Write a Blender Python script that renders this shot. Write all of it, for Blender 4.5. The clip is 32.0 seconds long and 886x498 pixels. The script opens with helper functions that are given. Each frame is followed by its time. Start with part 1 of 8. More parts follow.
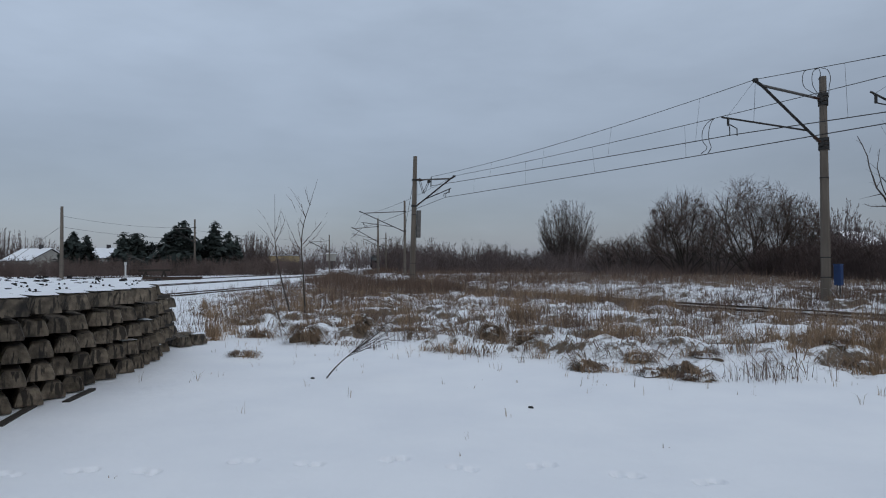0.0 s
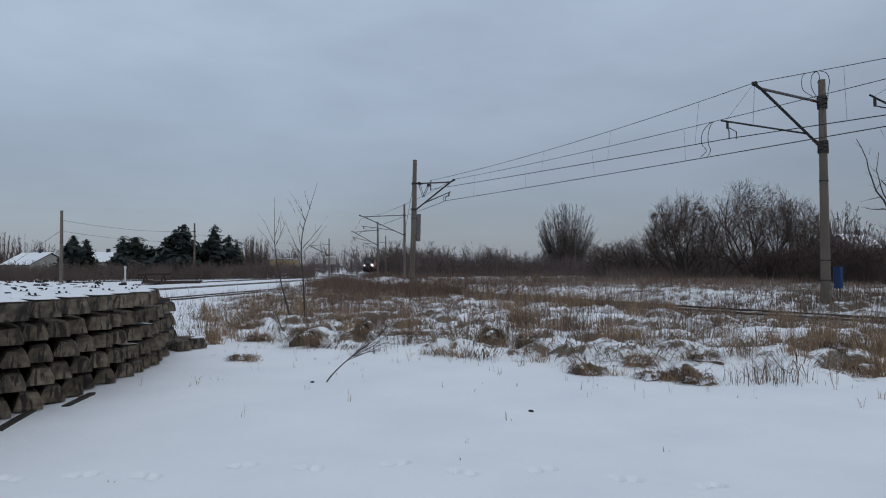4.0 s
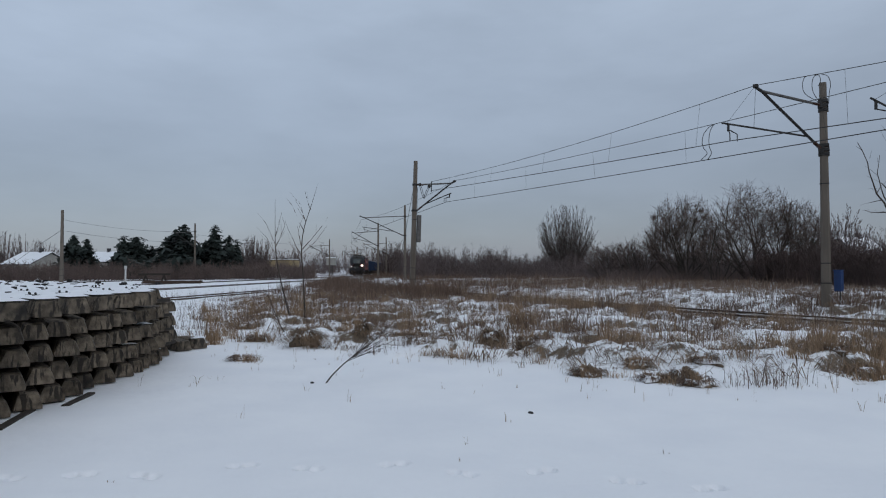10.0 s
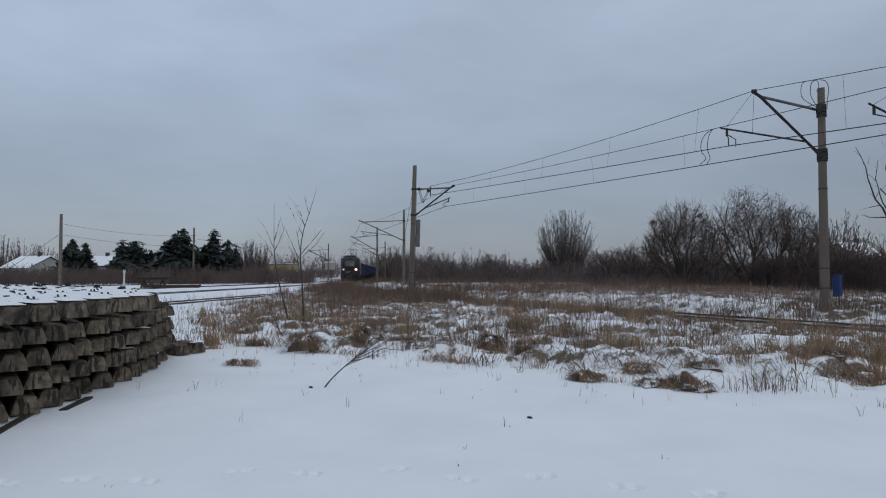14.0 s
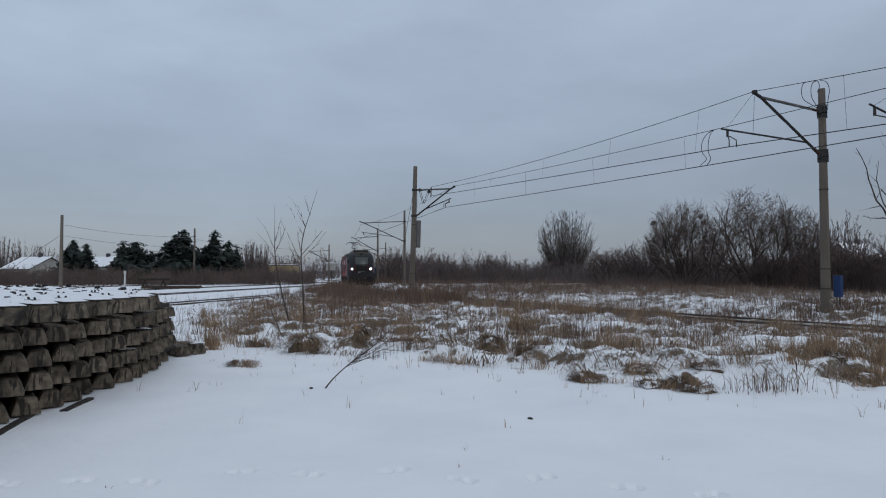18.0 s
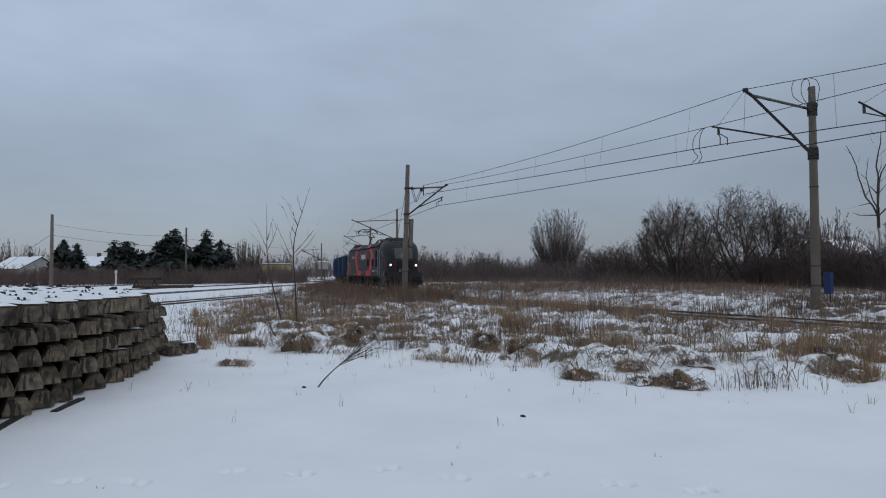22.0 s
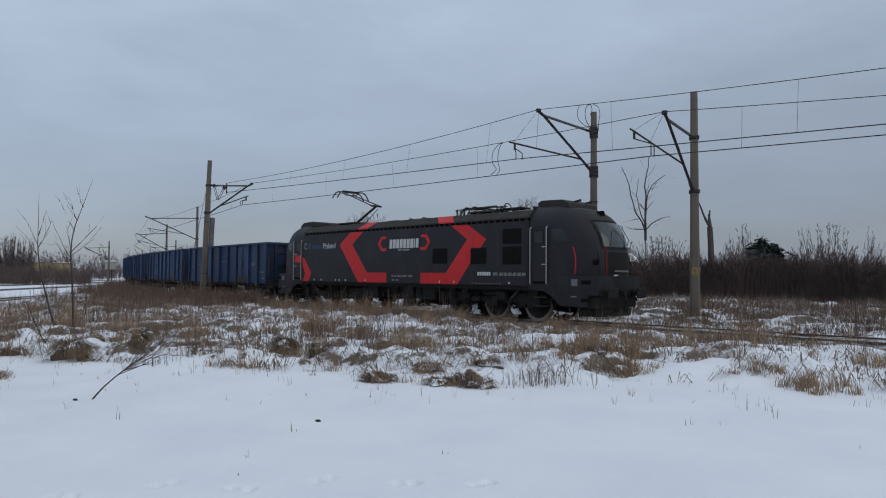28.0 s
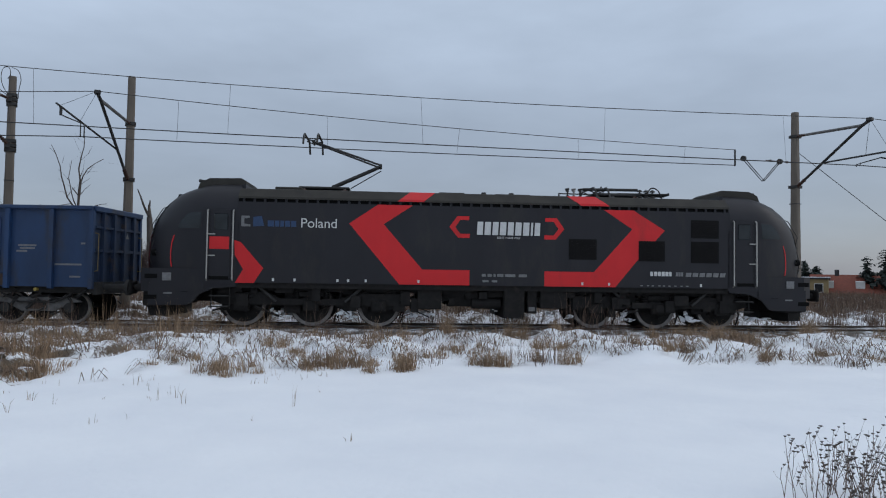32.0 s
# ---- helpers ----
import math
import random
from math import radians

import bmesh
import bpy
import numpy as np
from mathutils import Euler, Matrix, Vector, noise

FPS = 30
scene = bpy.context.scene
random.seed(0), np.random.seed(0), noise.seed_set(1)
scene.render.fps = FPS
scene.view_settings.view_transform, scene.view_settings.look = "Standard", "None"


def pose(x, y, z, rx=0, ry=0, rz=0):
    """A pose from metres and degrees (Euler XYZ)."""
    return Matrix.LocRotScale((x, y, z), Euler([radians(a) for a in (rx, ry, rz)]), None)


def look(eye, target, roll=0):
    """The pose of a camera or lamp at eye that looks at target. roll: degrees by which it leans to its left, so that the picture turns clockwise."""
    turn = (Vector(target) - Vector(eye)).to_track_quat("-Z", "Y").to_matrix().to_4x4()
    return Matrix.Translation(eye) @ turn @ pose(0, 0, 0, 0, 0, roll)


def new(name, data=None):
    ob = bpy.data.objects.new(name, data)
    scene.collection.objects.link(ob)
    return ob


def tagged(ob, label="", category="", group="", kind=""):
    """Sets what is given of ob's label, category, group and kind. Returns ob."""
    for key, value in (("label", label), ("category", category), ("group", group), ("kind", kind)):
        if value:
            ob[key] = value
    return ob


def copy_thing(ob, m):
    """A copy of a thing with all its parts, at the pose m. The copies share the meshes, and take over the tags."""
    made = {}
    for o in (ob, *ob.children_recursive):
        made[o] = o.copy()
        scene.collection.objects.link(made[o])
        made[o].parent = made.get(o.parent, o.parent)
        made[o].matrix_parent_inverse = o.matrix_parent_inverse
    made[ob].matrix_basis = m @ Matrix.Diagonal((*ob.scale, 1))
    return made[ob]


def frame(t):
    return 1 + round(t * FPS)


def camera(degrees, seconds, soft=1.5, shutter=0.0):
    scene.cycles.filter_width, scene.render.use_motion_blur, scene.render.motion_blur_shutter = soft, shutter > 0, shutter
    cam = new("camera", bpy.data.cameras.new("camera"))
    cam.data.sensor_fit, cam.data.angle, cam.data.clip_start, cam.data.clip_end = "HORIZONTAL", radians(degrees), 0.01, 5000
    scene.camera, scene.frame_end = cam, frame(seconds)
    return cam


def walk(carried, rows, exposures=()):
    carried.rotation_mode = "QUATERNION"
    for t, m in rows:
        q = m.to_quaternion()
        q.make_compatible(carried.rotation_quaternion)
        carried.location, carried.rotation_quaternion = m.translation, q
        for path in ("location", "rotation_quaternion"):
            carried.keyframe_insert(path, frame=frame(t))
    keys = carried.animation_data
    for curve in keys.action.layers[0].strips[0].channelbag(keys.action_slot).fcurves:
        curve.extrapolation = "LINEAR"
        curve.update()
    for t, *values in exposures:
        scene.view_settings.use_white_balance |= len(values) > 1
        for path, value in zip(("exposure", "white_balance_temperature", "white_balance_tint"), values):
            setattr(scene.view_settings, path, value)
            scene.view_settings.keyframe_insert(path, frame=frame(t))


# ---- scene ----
EXPOSURES = [(0.0, -0.15), (24.0, -0.13), (29.0, 0.02), (30.5, 0.12), (32.0, 0.18)]
cam = camera(66.30, 32.0, soft=1.1)
# seconds, yaw, pitch, roll; the camera is held at arm's length and swings about its holder
ARM = 0.422
PATH = [
    (0.0, 0.00, 1.21, 0.26), (0.5, 0.07, 1.20, 0.30), (1.0, 0.04, 1.26, 0.47), (1.5, 0.14, 1.45, 0.44),
    (2.0, 0.04, 1.56, 0.37), (2.5, 0.10, 1.55, 0.28), (3.0, 0.10, 1.49, 0.26), (3.5, -0.02, 1.51, 0.34),
    (5.5, 0.05, 1.37, 0.33), (6.0, -0.01, 1.26, 0.19), (6.5, -0.05, 1.36, 0.15), (7.0, -0.18, 1.53, 0.23),
    (7.5, -0.15, 1.59, 0.19), (8.0, 0.04, 1.66, 0.26), (8.5, 0.14, 1.63, 0.21), (9.0, 0.13, 1.64, 0.12),
    (9.5, 0.13, 1.52, 0.04), (10.0, 0.01, 1.61, 0.09), (10.5, -0.05, 1.70, 0.01), (11.0, 0.05, 1.75, 0.10),
    (11.5, -0.02, 1.68, 0.02), (12.0, -0.06, 1.64, -0.01), (12.5, -0.09, 1.70, 0.02), (13.0, -0.09, 1.79, -0.02),
    (13.5, -0.12, 1.86, -0.04), (14.0, -0.08, 1.99, 0.02), (14.5, -0.16, 2.05, -0.08), (16.5, -0.10, 1.92, 0.02),
    (17.0, -0.08, 1.97, 0.13), (17.5, 0.02, 2.05, 0.09), (18.0, -0.03, 2.06, 0.03), (18.5, 0.02, 1.98, 0.02),
    (19.0, -0.10, 1.92, 0.05), (19.5, -0.19, 1.99, 0.20), (20.0, -0.30, 2.06, 0.28), (20.5, -0.22, 1.99, 0.22),
    (21.0, -0.36, 1.92, 0.26), (21.5, -0.39, 1.87, 0.29), (22.0, -0.64, 1.92, 0.24), (22.5, -1.04, 1.92, 0.26),
    (23.0, -1.52, 1.89, 0.14), (23.5, -1.98, 1.88, 0.15), (24.0, -2.80, 1.83, -0.06), (24.5, -3.43, 1.83, -0.16),
    (26.5, -9.13, 2.08, -0.14), (27.0, -11.00, 2.12, -0.40), (27.5, -13.43, 2.21, -0.42), (28.0, -16.69, 2.25, -0.52),
    (28.5, -19.71, 2.04, -0.53), (29.0, -23.54, 2.18, -0.60), (29.5, -27.89, 2.24, -0.53), (30.0, -34.05, 2.09, -0.69),
    (30.5, -39.64, 1.96, -0.77), (31.0, -46.35, 1.69, -0.80), (31.5, -53.47, 1.91, -0.94), (32.0, -61.40, 2.08, -0.84),
]
EYE_HEIGHT = 1.58


def held(yaw, pitch, roll):
    a = radians(yaw)
    return pose(-ARM * math.sin(a), ARM * (math.cos(a) - 1), EYE_HEIGHT, 90 + pitch, roll, yaw)


walk(cam, [(t, held(y, p, r)) for t, y, p, r in PATH], EXPOSURES)

# the train's track: metres along it, heading in degrees (0 runs towards -y, 90 towards +x)
HEADINGS = [(-273, 2.1), (-252, 2.3), (-231, 2.5), (-210, 2.7), (-189, 2.8), (-168, 3.2), (-147, 3.8), (-126, 5.0), (-105, 7.9), (-84, 11.5), (-63, 15.7), (-42, 23.3), (-21, 29.1), (0, 34.7), (21, 40.4), (42, 46.1), (63, 51.7)]
TRACK_ORIGIN = (22.18, 4.73)
# where the front buffers of the locomotive stand: seconds, metres along the track
RUN = [(0.0, -214.70), (1.5, -202.96), (3.0, -191.20), (6.0, -167.71), (9.0, -144.31), (11.0, -128.84), (13.0, -113.55), (14.5, -102.31), (16.5, -87.57), (18.0, -77.07), (19.5, -67.20), (21.0, -58.06), (22.5, -49.35), (24.0, -40.84), (26.5, -26.47), (28.0, -17.77), (29.0, -11.94), (30.0, -6.11), (31.0, -0.31), (32.0, 5.47)]

SS = np.arange(-420.0, 140.0, 0.5)
_h = np.radians(np.interp(SS, [k for k, _ in HEADINGS], [h for _, h in HEADINGS]))
_x, _y = np.cumsum(np.sin(_h)) * 0.5, np.cumsum(-np.cos(_h)) * 0.5
_i0 = int(np.argmin(np.abs(SS)))
TX, TY, TH = _x - _x[_i0] + TRACK_ORIGIN[0], _y - _y[_i0] + TRACK_ORIGIN[1], _h


def on_track(s, off=0.0):
    """Place beside the track: s along it, off to the right of the way that the train runs."""
    x, y, h = np.interp(s, SS, TX), np.interp(s, SS, TY), np.interp(s, SS, TH)
    return float(x - off * math.cos(h)), float(y - off * math.sin(h)), float(h)


def track_coords(px, py):
    """Arrays of s and off for arrays of places."""
    px, py = np.asarray(px, float).ravel(), np.asarray(py, float).ravel()
    s, off = np.empty_like(px), np.empty_like(px)
    step = 4
    X, Y, H, S = TX[::step], TY[::step], TH[::step], SS[::step]
    for a in range(0, len(px), 4000):
        dx, dy = px[a:a + 4000, None] - X, py[a:a + 4000, None] - Y
        i = np.argmin(dx * dx + dy * dy, axis=1)
        r = np.arange(len(i))
        s[a:a + 4000] = S[i]
        off[a:a + 4000] = -dx[r, i] * np.cos(H[i]) - dy[r, i] * np.sin(H[i])
    return s, off


def veg_limit(s):
    """How far to the right of the track the dry grass reaches."""
    return np.interp(s, [-180, -110, -80, -60, -45, -32, -22, -15, -11, -4, 5, 20, 60],
                     [2.6, 4.0, 7.0, 10.0, 13.0, 17.0, 16.5, 12.0, 8.6, 7.6, 7.8, 8.5, 10.0])


def wave(x, y, k):
    return (np.sin(x * k + 1.3) * np.cos(y * k * 1.17 - 0.4) + 0.6 * np.sin(x * k * 2.3 - y * k * 1.9)
            + 0.35 * np.sin(x * k * 4.1 + y * k * 3.7 + 2))


def lattice(x, y, size, seed=0):
    """Smooth value noise from 0 to 1 with cells of the given size."""
    x, y = np.asarray(x, float) / size, np.asarray(y, float) / size
    i, j = np.floor(x).astype(np.int64), np.floor(y).astype(np.int64)
    u, v = x - i, y - j
    u, v = u * u * (3 - 2 * u), v * v * (3 - 2 * v)

    def h(a, b):
        k = (a * 374761393 + b * 668265263 + seed * 144665) & 0x7FFFFFFF
        k = ((k ^ (k >> 13)) * 1274126177) & 0x7FFFFFFF
        return ((k ^ (k >> 16)) & 0xFFFF) / 65535.0
    return (h(i, j) * (1 - u) + h(i + 1, j) * u) * (1 - v) + (h(i, j + 1) * (1 - u) + h(i + 1, j + 1) * u) * v


def hummocks(x, y):
    """Heights of old tussocks under the snow, 0 to about 1."""
    a = lattice(x + 0.3 * np.sin(y * 1.9), y + 0.3 * np.sin(x * 2.3), 0.85, 3)
    b = lattice(x, y, 0.36, 8)
    return np.clip((a - 0.46) * 2.6, 0, 1) ** 0.7 * (0.72 + 0.4 * b) + 0.16 * (b - 0.5)


def ground_z(x, y):
    x, y = np.asarray(x, float), np.asarray(y, float)
    s, off = track_coords(x, y)
    s, off = s.reshape(x.shape), off.reshape(x.shape)
    lim = veg_limit(s)
    z = np.full(x.shape, -0.17)
    inveg = np.clip((lim - off) / 1.2, 0, 1) * (off > -60)
    z += inveg * (0.05 + 0.04 * wave(x, y, 1.6))
    near = np.clip((60 - np.hypot(x, y)) / 20, 0, 1)
    z += inveg * near * np.clip((np.abs(off) - 1.9) / 0.8, 0, 1) * (0.26 * hummocks(x, y) - 0.05)
    z += (1 - inveg) * 0.012 * wave(x, y, 0.9)
    z += np.clip((-off - 2.6) / 2.0, 0, 1) * 0.24                       # the far side lies a little higher
    z = np.where(np.abs(off) < 2.3, z + (-0.17 - z) * np.clip((2.3 - np.abs(off)) / 0.7, 0, 1), z)
    z = z - 4.3 * np.clip((x - 75) / 45, 0, 1) * np.clip((30 - y) / 25, 0, 1)      # the land falls away to the east
    yard = np.clip((-14.5 - x) / 2.5, 0, 1) * np.clip((y - 20) / 10, 0, 1)
    z = z + (-0.16 - z) * yard
    return z


# ---- world, sun ----
SUN_ELEVATION, SUN_AZIMUTH = 32.0, 150.0
world = bpy.data.worlds.new("overcast_sky")
scene.world = world
world.use_nodes = True
wn, wl = world.node_tree.nodes, world.node_tree.links
wn.clear()
w_out, w_bg = wn.new("ShaderNodeOutputWorld"), wn.new("ShaderNodeBackground")
w_sky = wn.new("ShaderNodeTexSky")
w_sky.sky_type, w_sky.sun_disc = "NISHITA", False
w_sky.sun_elevation, w_sky.sun_rotation = radians(SUN_ELEVATION), radians(SUN_AZIMUTH)
w_co, w_sep = wn.new("ShaderNodeTexCoord"), wn.new("ShaderNodeSeparateXYZ")
w_ramp = wn.new("ShaderNodeValToRGB")
w_map, w_noise = wn.new("ShaderNodeMapping"), wn.new("ShaderNodeTexNoise")
w_map.inputs["Scale"].default_value = (1.0, 1.0, 3.2)
w_noise.inputs["Scale"].default_value, w_noise.inputs["Detail"].default_value = 2.6, 5.0
w_noise.inputs["Roughness"].default_value = 0.55
wl.new(w_co.outputs["Generated"], w_sep.inputs[0])
wl.new(w_co.outputs["Generated"], w_map.inputs["Vector"])
wl.new(w_map.outputs[0], w_noise.inputs["Vector"])
ramp = w_ramp.color_ramp
ramp.elements[0].position, ramp.elements[0].color = 0.0, (0.206, 0.237, 0.304, 1)
ramp.elements[1].position, ramp.elements[1].color = 1.0, (0.60, 0.66, 0.75, 1)
for at, col in ((0.10, (0.262, 0.303, 0.383, 1)), (0.22, (0.342, 0.401, 0.495, 1)), (0.38, (0.430, 0.510, 0.625, 1))):
    ramp.elements.new(at).color = col
wl.new(w_sep.outputs["Z"], w_ramp.inputs[0])
w_mul = wn.new("ShaderNodeMix")
w_mul.data_type, w_mul.blend_type = "RGBA", "MULTIPLY"
w_mul.inputs["Factor"].default_value = 1.0
w_cl = wn.new("ShaderNodeMapRange")
w_cl.inputs["From Min"].default_value, w_cl.inputs["From Max"].default_value = 0.3, 0.7
w_cl.inputs["To Min"].default_value, w_cl.inputs["To Max"].default_value = 0.88, 1.12
wl.new(w_noise.outputs["Fac"], w_cl.inputs["Value"])
w_east, w_both = wn.new("ShaderNodeMapRange"), wn.new("ShaderNodeMath")
w_east.inputs["From Min"].default_value, w_east.inputs["From Max"].default_value = -0.2, 0.8
w_east.inputs["To Min"].default_value, w_east.inputs["To Max"].default_value = 1.0, 0.87
w_both.operation = "MULTIPLY"
wl.new(w_sep.outputs["X"], w_east.inputs["Value"])
wl.new(w_cl.outputs[0], w_both.inputs[0])
wl.new(w_east.outputs[0], w_both.inputs[1])
wl.new(w_ramp.outputs[0], w_mul.inputs["A"])
wl.new(w_both.outputs[0], w_mul.inputs["B"])
w_mix = wn.new("ShaderNodeMix")
w_mix.data_type = "RGBA"
w_mix.inputs["Factor"].default_value = 0.02
wl.new(w_mul.outputs["Result"], w_mix.inputs["A"])
wl.new(w_sky.outputs[0], w_mix.inputs["B"])
w_bg.inputs["Strength"].default_value = 1.0
wl.new(w_mix.outputs["Result"], w_bg.inputs["Color"])
wl.new(w_bg.outputs[0], w_out.inputs["Surface"])

sun = new("sun", bpy.data.lights.new("sun", "SUN"))
sun.data.energy, sun.data.angle, sun.data.color = 0.35, radians(35), (1.0, 0.97, 0.93)
_a, _e = radians(SUN_AZIMUTH), radians(SUN_ELEVATION)
sun.matrix_world = look((math.sin(_a) * math.cos(_e) * 60, math.cos(_a) * math.cos(_e) * 60, math.sin(_e) * 60), (0, 0, 0))


# ---- materials ----
def mat(name, color, rough=0.7, color2=None, scale=6.0, metal=0.0, bump=0.0, bump_scale=40.0, spread=0.0, island=False,
        mottle=0.5, stretch=(1, 1, 1), emit=0.0, dirt=None, dirt_scale=1.2, dirt_at=0.55, coat=0.0, spec=0.5):
    m = bpy.data.materials.new(name)
    m.use_nodes = True
    n, l = m.node_tree.nodes, m.node_tree.links
    b = n["Principled BSDF"]
    b.inputs["Roughness"].default_value, b.inputs["Metallic"].default_value = rough, metal
    b.inputs["Coat Weight"].default_value, b.inputs["Specular IOR Level"].default_value = coat, spec
    co, mp = n.new("ShaderNodeTexCoord"), n.new("ShaderNodeMapping")
    mp.inputs["Scale"].default_value = stretch
    l.new(co.outputs["Object"], mp.inputs["Vector"])
    no = n.new("ShaderNodeTexNoise")
    no.inputs["Scale"].default_value, no.inputs["Detail"].default_value = scale, 6.0
    l.new(mp.outputs[0], no.inputs["Vector"])
    mr = n.new("ShaderNodeMapRange")
    mr.inputs["From Min"].default_value, mr.inputs["From Max"].default_value = 0.5 - mottle / 2, 0.5 + mottle / 2
    l.new(no.outputs["Fac"], mr.inputs["Value"])
    mx = n.new("ShaderNodeMix")
    mx.data_type = "RGBA"
    c2 = color2 or tuple(c * 0.72 for c in color)
    mx.inputs["A"].default_value, mx.inputs["B"].default_value = (*c2, 1), (*color, 1)
    l.new(mr.outputs[0], mx.inputs["Factor"])
    out = mx.outputs["Result"]
    if dirt:
        n2 = n.new("ShaderNodeTexNoise")
        n2.inputs["Scale"].default_value, n2.inputs["Detail"].default_value = dirt_scale, 8.0
        n2.inputs["Roughness"].default_value = 0.65
        l.new(mp.outputs[0], n2.inputs["Vector"])
        r2 = n.new("ShaderNodeMapRange")
        r2.inputs["From Min"].default_value, r2.inputs["From Max"].default_value = dirt_at, dirt_at + 0.18
        l.new(n2.outputs["Fac"], r2.inputs["Value"])
        m2 = n.new("ShaderNodeMix")
        m2.data_type = "RGBA"
        m2.inputs["B"].default_value = (*dirt, 1)
        l.new(out, m2.inputs["A"])
        l.new(r2.outputs[0], m2.inputs["Factor"])
        out = m2.outputs["Result"]
    if spread:
        if island:
            src = n.new("ShaderNodeNewGeometry").outputs["Random Per Island"]
        else:
            src = n.new("ShaderNodeObjectInfo").outputs["Random"]
        r3 = n.new("ShaderNodeMapRange")
        r3.inputs["To Min"].default_value, r3.inputs["To Max"].default_value = 1 - spread, 1 + spread
        l.new(src, r3.inputs["Value"])
        hs = n.new("ShaderNodeHueSaturation")
        l.new(r3.outputs[0], hs.inputs["Value"])
        l.new(out, hs.inputs["Color"])
        out = hs.outputs["Color"]
    l.new(out, b.inputs["Base Color"])
    if bump:
        nb = n.new("ShaderNodeTexNoise")
        nb.inputs["Scale"].default_value, nb.inputs["Detail"].default_value = bump_scale, 5.0
        l.new(mp.outputs[0], nb.inputs["Vector"])
        bp = n.new("ShaderNodeBump")
        bp.inputs["Strength"].default_value, bp.inputs["Distance"].default_value = bump, 0.02
        l.new(nb.outputs["Fac"], bp.inputs["Height"])
        l.new(bp.outputs[0], b.inputs["Normal"])
    if emit:
        l.new(out, b.inputs["Emission Color"])
        b.inputs["Emission Strength"].default_value = emit
    return m


CONCRETE = mat("weathered_concrete", (0.165, 0.138, 0.100), 0.95, (0.058, 0.048, 0.037), 11, bump=0.9, bump_scale=16, spread=0.28, mottle=0.3,
               dirt=(0.016, 0.014, 0.012), dirt_scale=7.0, dirt_at=0.52, stretch=(1, 1.6, 0.6))
def stained_concrete():
    """Old grey-brown concrete with dark drip streaks and damp blotches, different on every piece."""
    m = bpy.data.materials.new("stained_sleeper_concrete")
    m.use_nodes = True
    n, l = m.node_tree.nodes, m.node_tree.links
    b = n["Principled BSDF"]
    b.inputs["Roughness"].default_value = 0.95
    co, info, sh = n.new("ShaderNodeTexCoord"), n.new("ShaderNodeObjectInfo"), n.new("ShaderNodeVectorMath")
    k = n.new("ShaderNodeMath")
    k.operation = "MULTIPLY"
    k.inputs[1].default_value = 37.0
    l.new(info.outputs["Random"], k.inputs[0])
    l.new(co.outputs["Object"], sh.inputs[0])
    l.new(k.outputs[0], sh.inputs[1])

    def layer(scale, stretch, lo, hi, a, c, detail=6.0):
        mp, no, r, mx = n.new("ShaderNodeMapping"), n.new("ShaderNodeTexNoise"), n.new("ShaderNodeMapRange"), n.new("ShaderNodeMix")
        mp.inputs["Scale"].default_value = stretch
        no.inputs["Scale"].default_value, no.inputs["Detail"].default_value = scale, detail
        r.inputs["From Min"].default_value, r.inputs["From Max"].default_value = lo, hi
        mx.data_type = "RGBA"
        l.new(sh.outputs[0], mp.inputs["Vector"])
        l.new(mp.outputs[0], no.inputs["Vector"])
        l.new(no.outputs["Fac"], r.inputs["Value"])
        l.new(r.outputs[0], mx.inputs["Factor"])
        if isinstance(a, tuple):
            mx.inputs["A"].default_value = (*a, 1)
        else:
            l.new(a, mx.inputs["A"])
        mx.inputs["B"].default_value = (*c, 1)
        return mx.outputs["Result"]
    out = layer(9, (1, 1, 1), 0.36, 0.66, (0.084, 0.067, 0.050), (0.200, 0.163, 0.120))
    out = layer(17, (1, 1, 0.20), 0.54, 0.60, out, (0.036, 0.030, 0.024))
    out = layer(5, (1, 1, 0.6), 0.54, 0.72, out, (0.020, 0.018, 0.016))
    hs, r3 = n.new("ShaderNodeHueSaturation"), n.new("ShaderNodeMapRange")
    r3.inputs["To Min"].default_value, r3.inputs["To Max"].default_value = 0.7, 1.2
    l.new(info.outputs["Random"], r3.inputs["Value"])
    l.new(r3.outputs[0], hs.inputs["Value"])
    l.new(out, hs.inputs["Color"])
    l.new(hs.outputs["Color"], b.inputs["Base Color"])
    nb, bp = n.new("ShaderNodeTexNoise"), n.new("ShaderNodeBump")
    nb.inputs["Scale"].default_value = 22.0
    bp.inputs["Strength"].default_value, bp.inputs["Distance"].default_value = 0.9, 0.02
    l.new(sh.outputs[0], nb.inputs["Vector"])
    l.new(nb.outputs["Fac"], bp.inputs["Height"])
    l.new(bp.outputs[0], b.inputs["Normal"])
    return m


STAINED = stained_concrete()
MAST_CONCRETE = mat("mast_concrete", (0.18, 0.152, 0.124), 0.9, (0.105, 0.088, 0.072), 2.2, bump=0.4, bump_scale=25,
                    stretch=(1, 1, 0.25), dirt=(0.07, 0.06, 0.05), dirt_scale=1.1)
SNOW = mat("snow", (0.86, 0.88, 0.90), 0.65, (0.78, 0.80, 0.83), 3, bump=0.25, bump_scale=18)
STEEL_DARK = mat("dark_galvanised_steel", (0.050, 0.048, 0.046), 0.6, (0.025, 0.024, 0.023), 9, metal=0.4)
WIRE = mat("copper_wire_dark", (0.045, 0.042, 0.040), 0.55, (0.03, 0.028, 0.027), 9, metal=0.5)
RAIL_STEEL = mat("rusty_rail_steel", (0.085, 0.055, 0.040), 0.6, (0.04, 0.028, 0.022), 14, metal=0.5, bump=0.2)
RAIL_TOP = mat("worn_rail_head", (0.20, 0.17, 0.15), 0.5, (0.10, 0.075, 0.06), 8, metal=0.6)
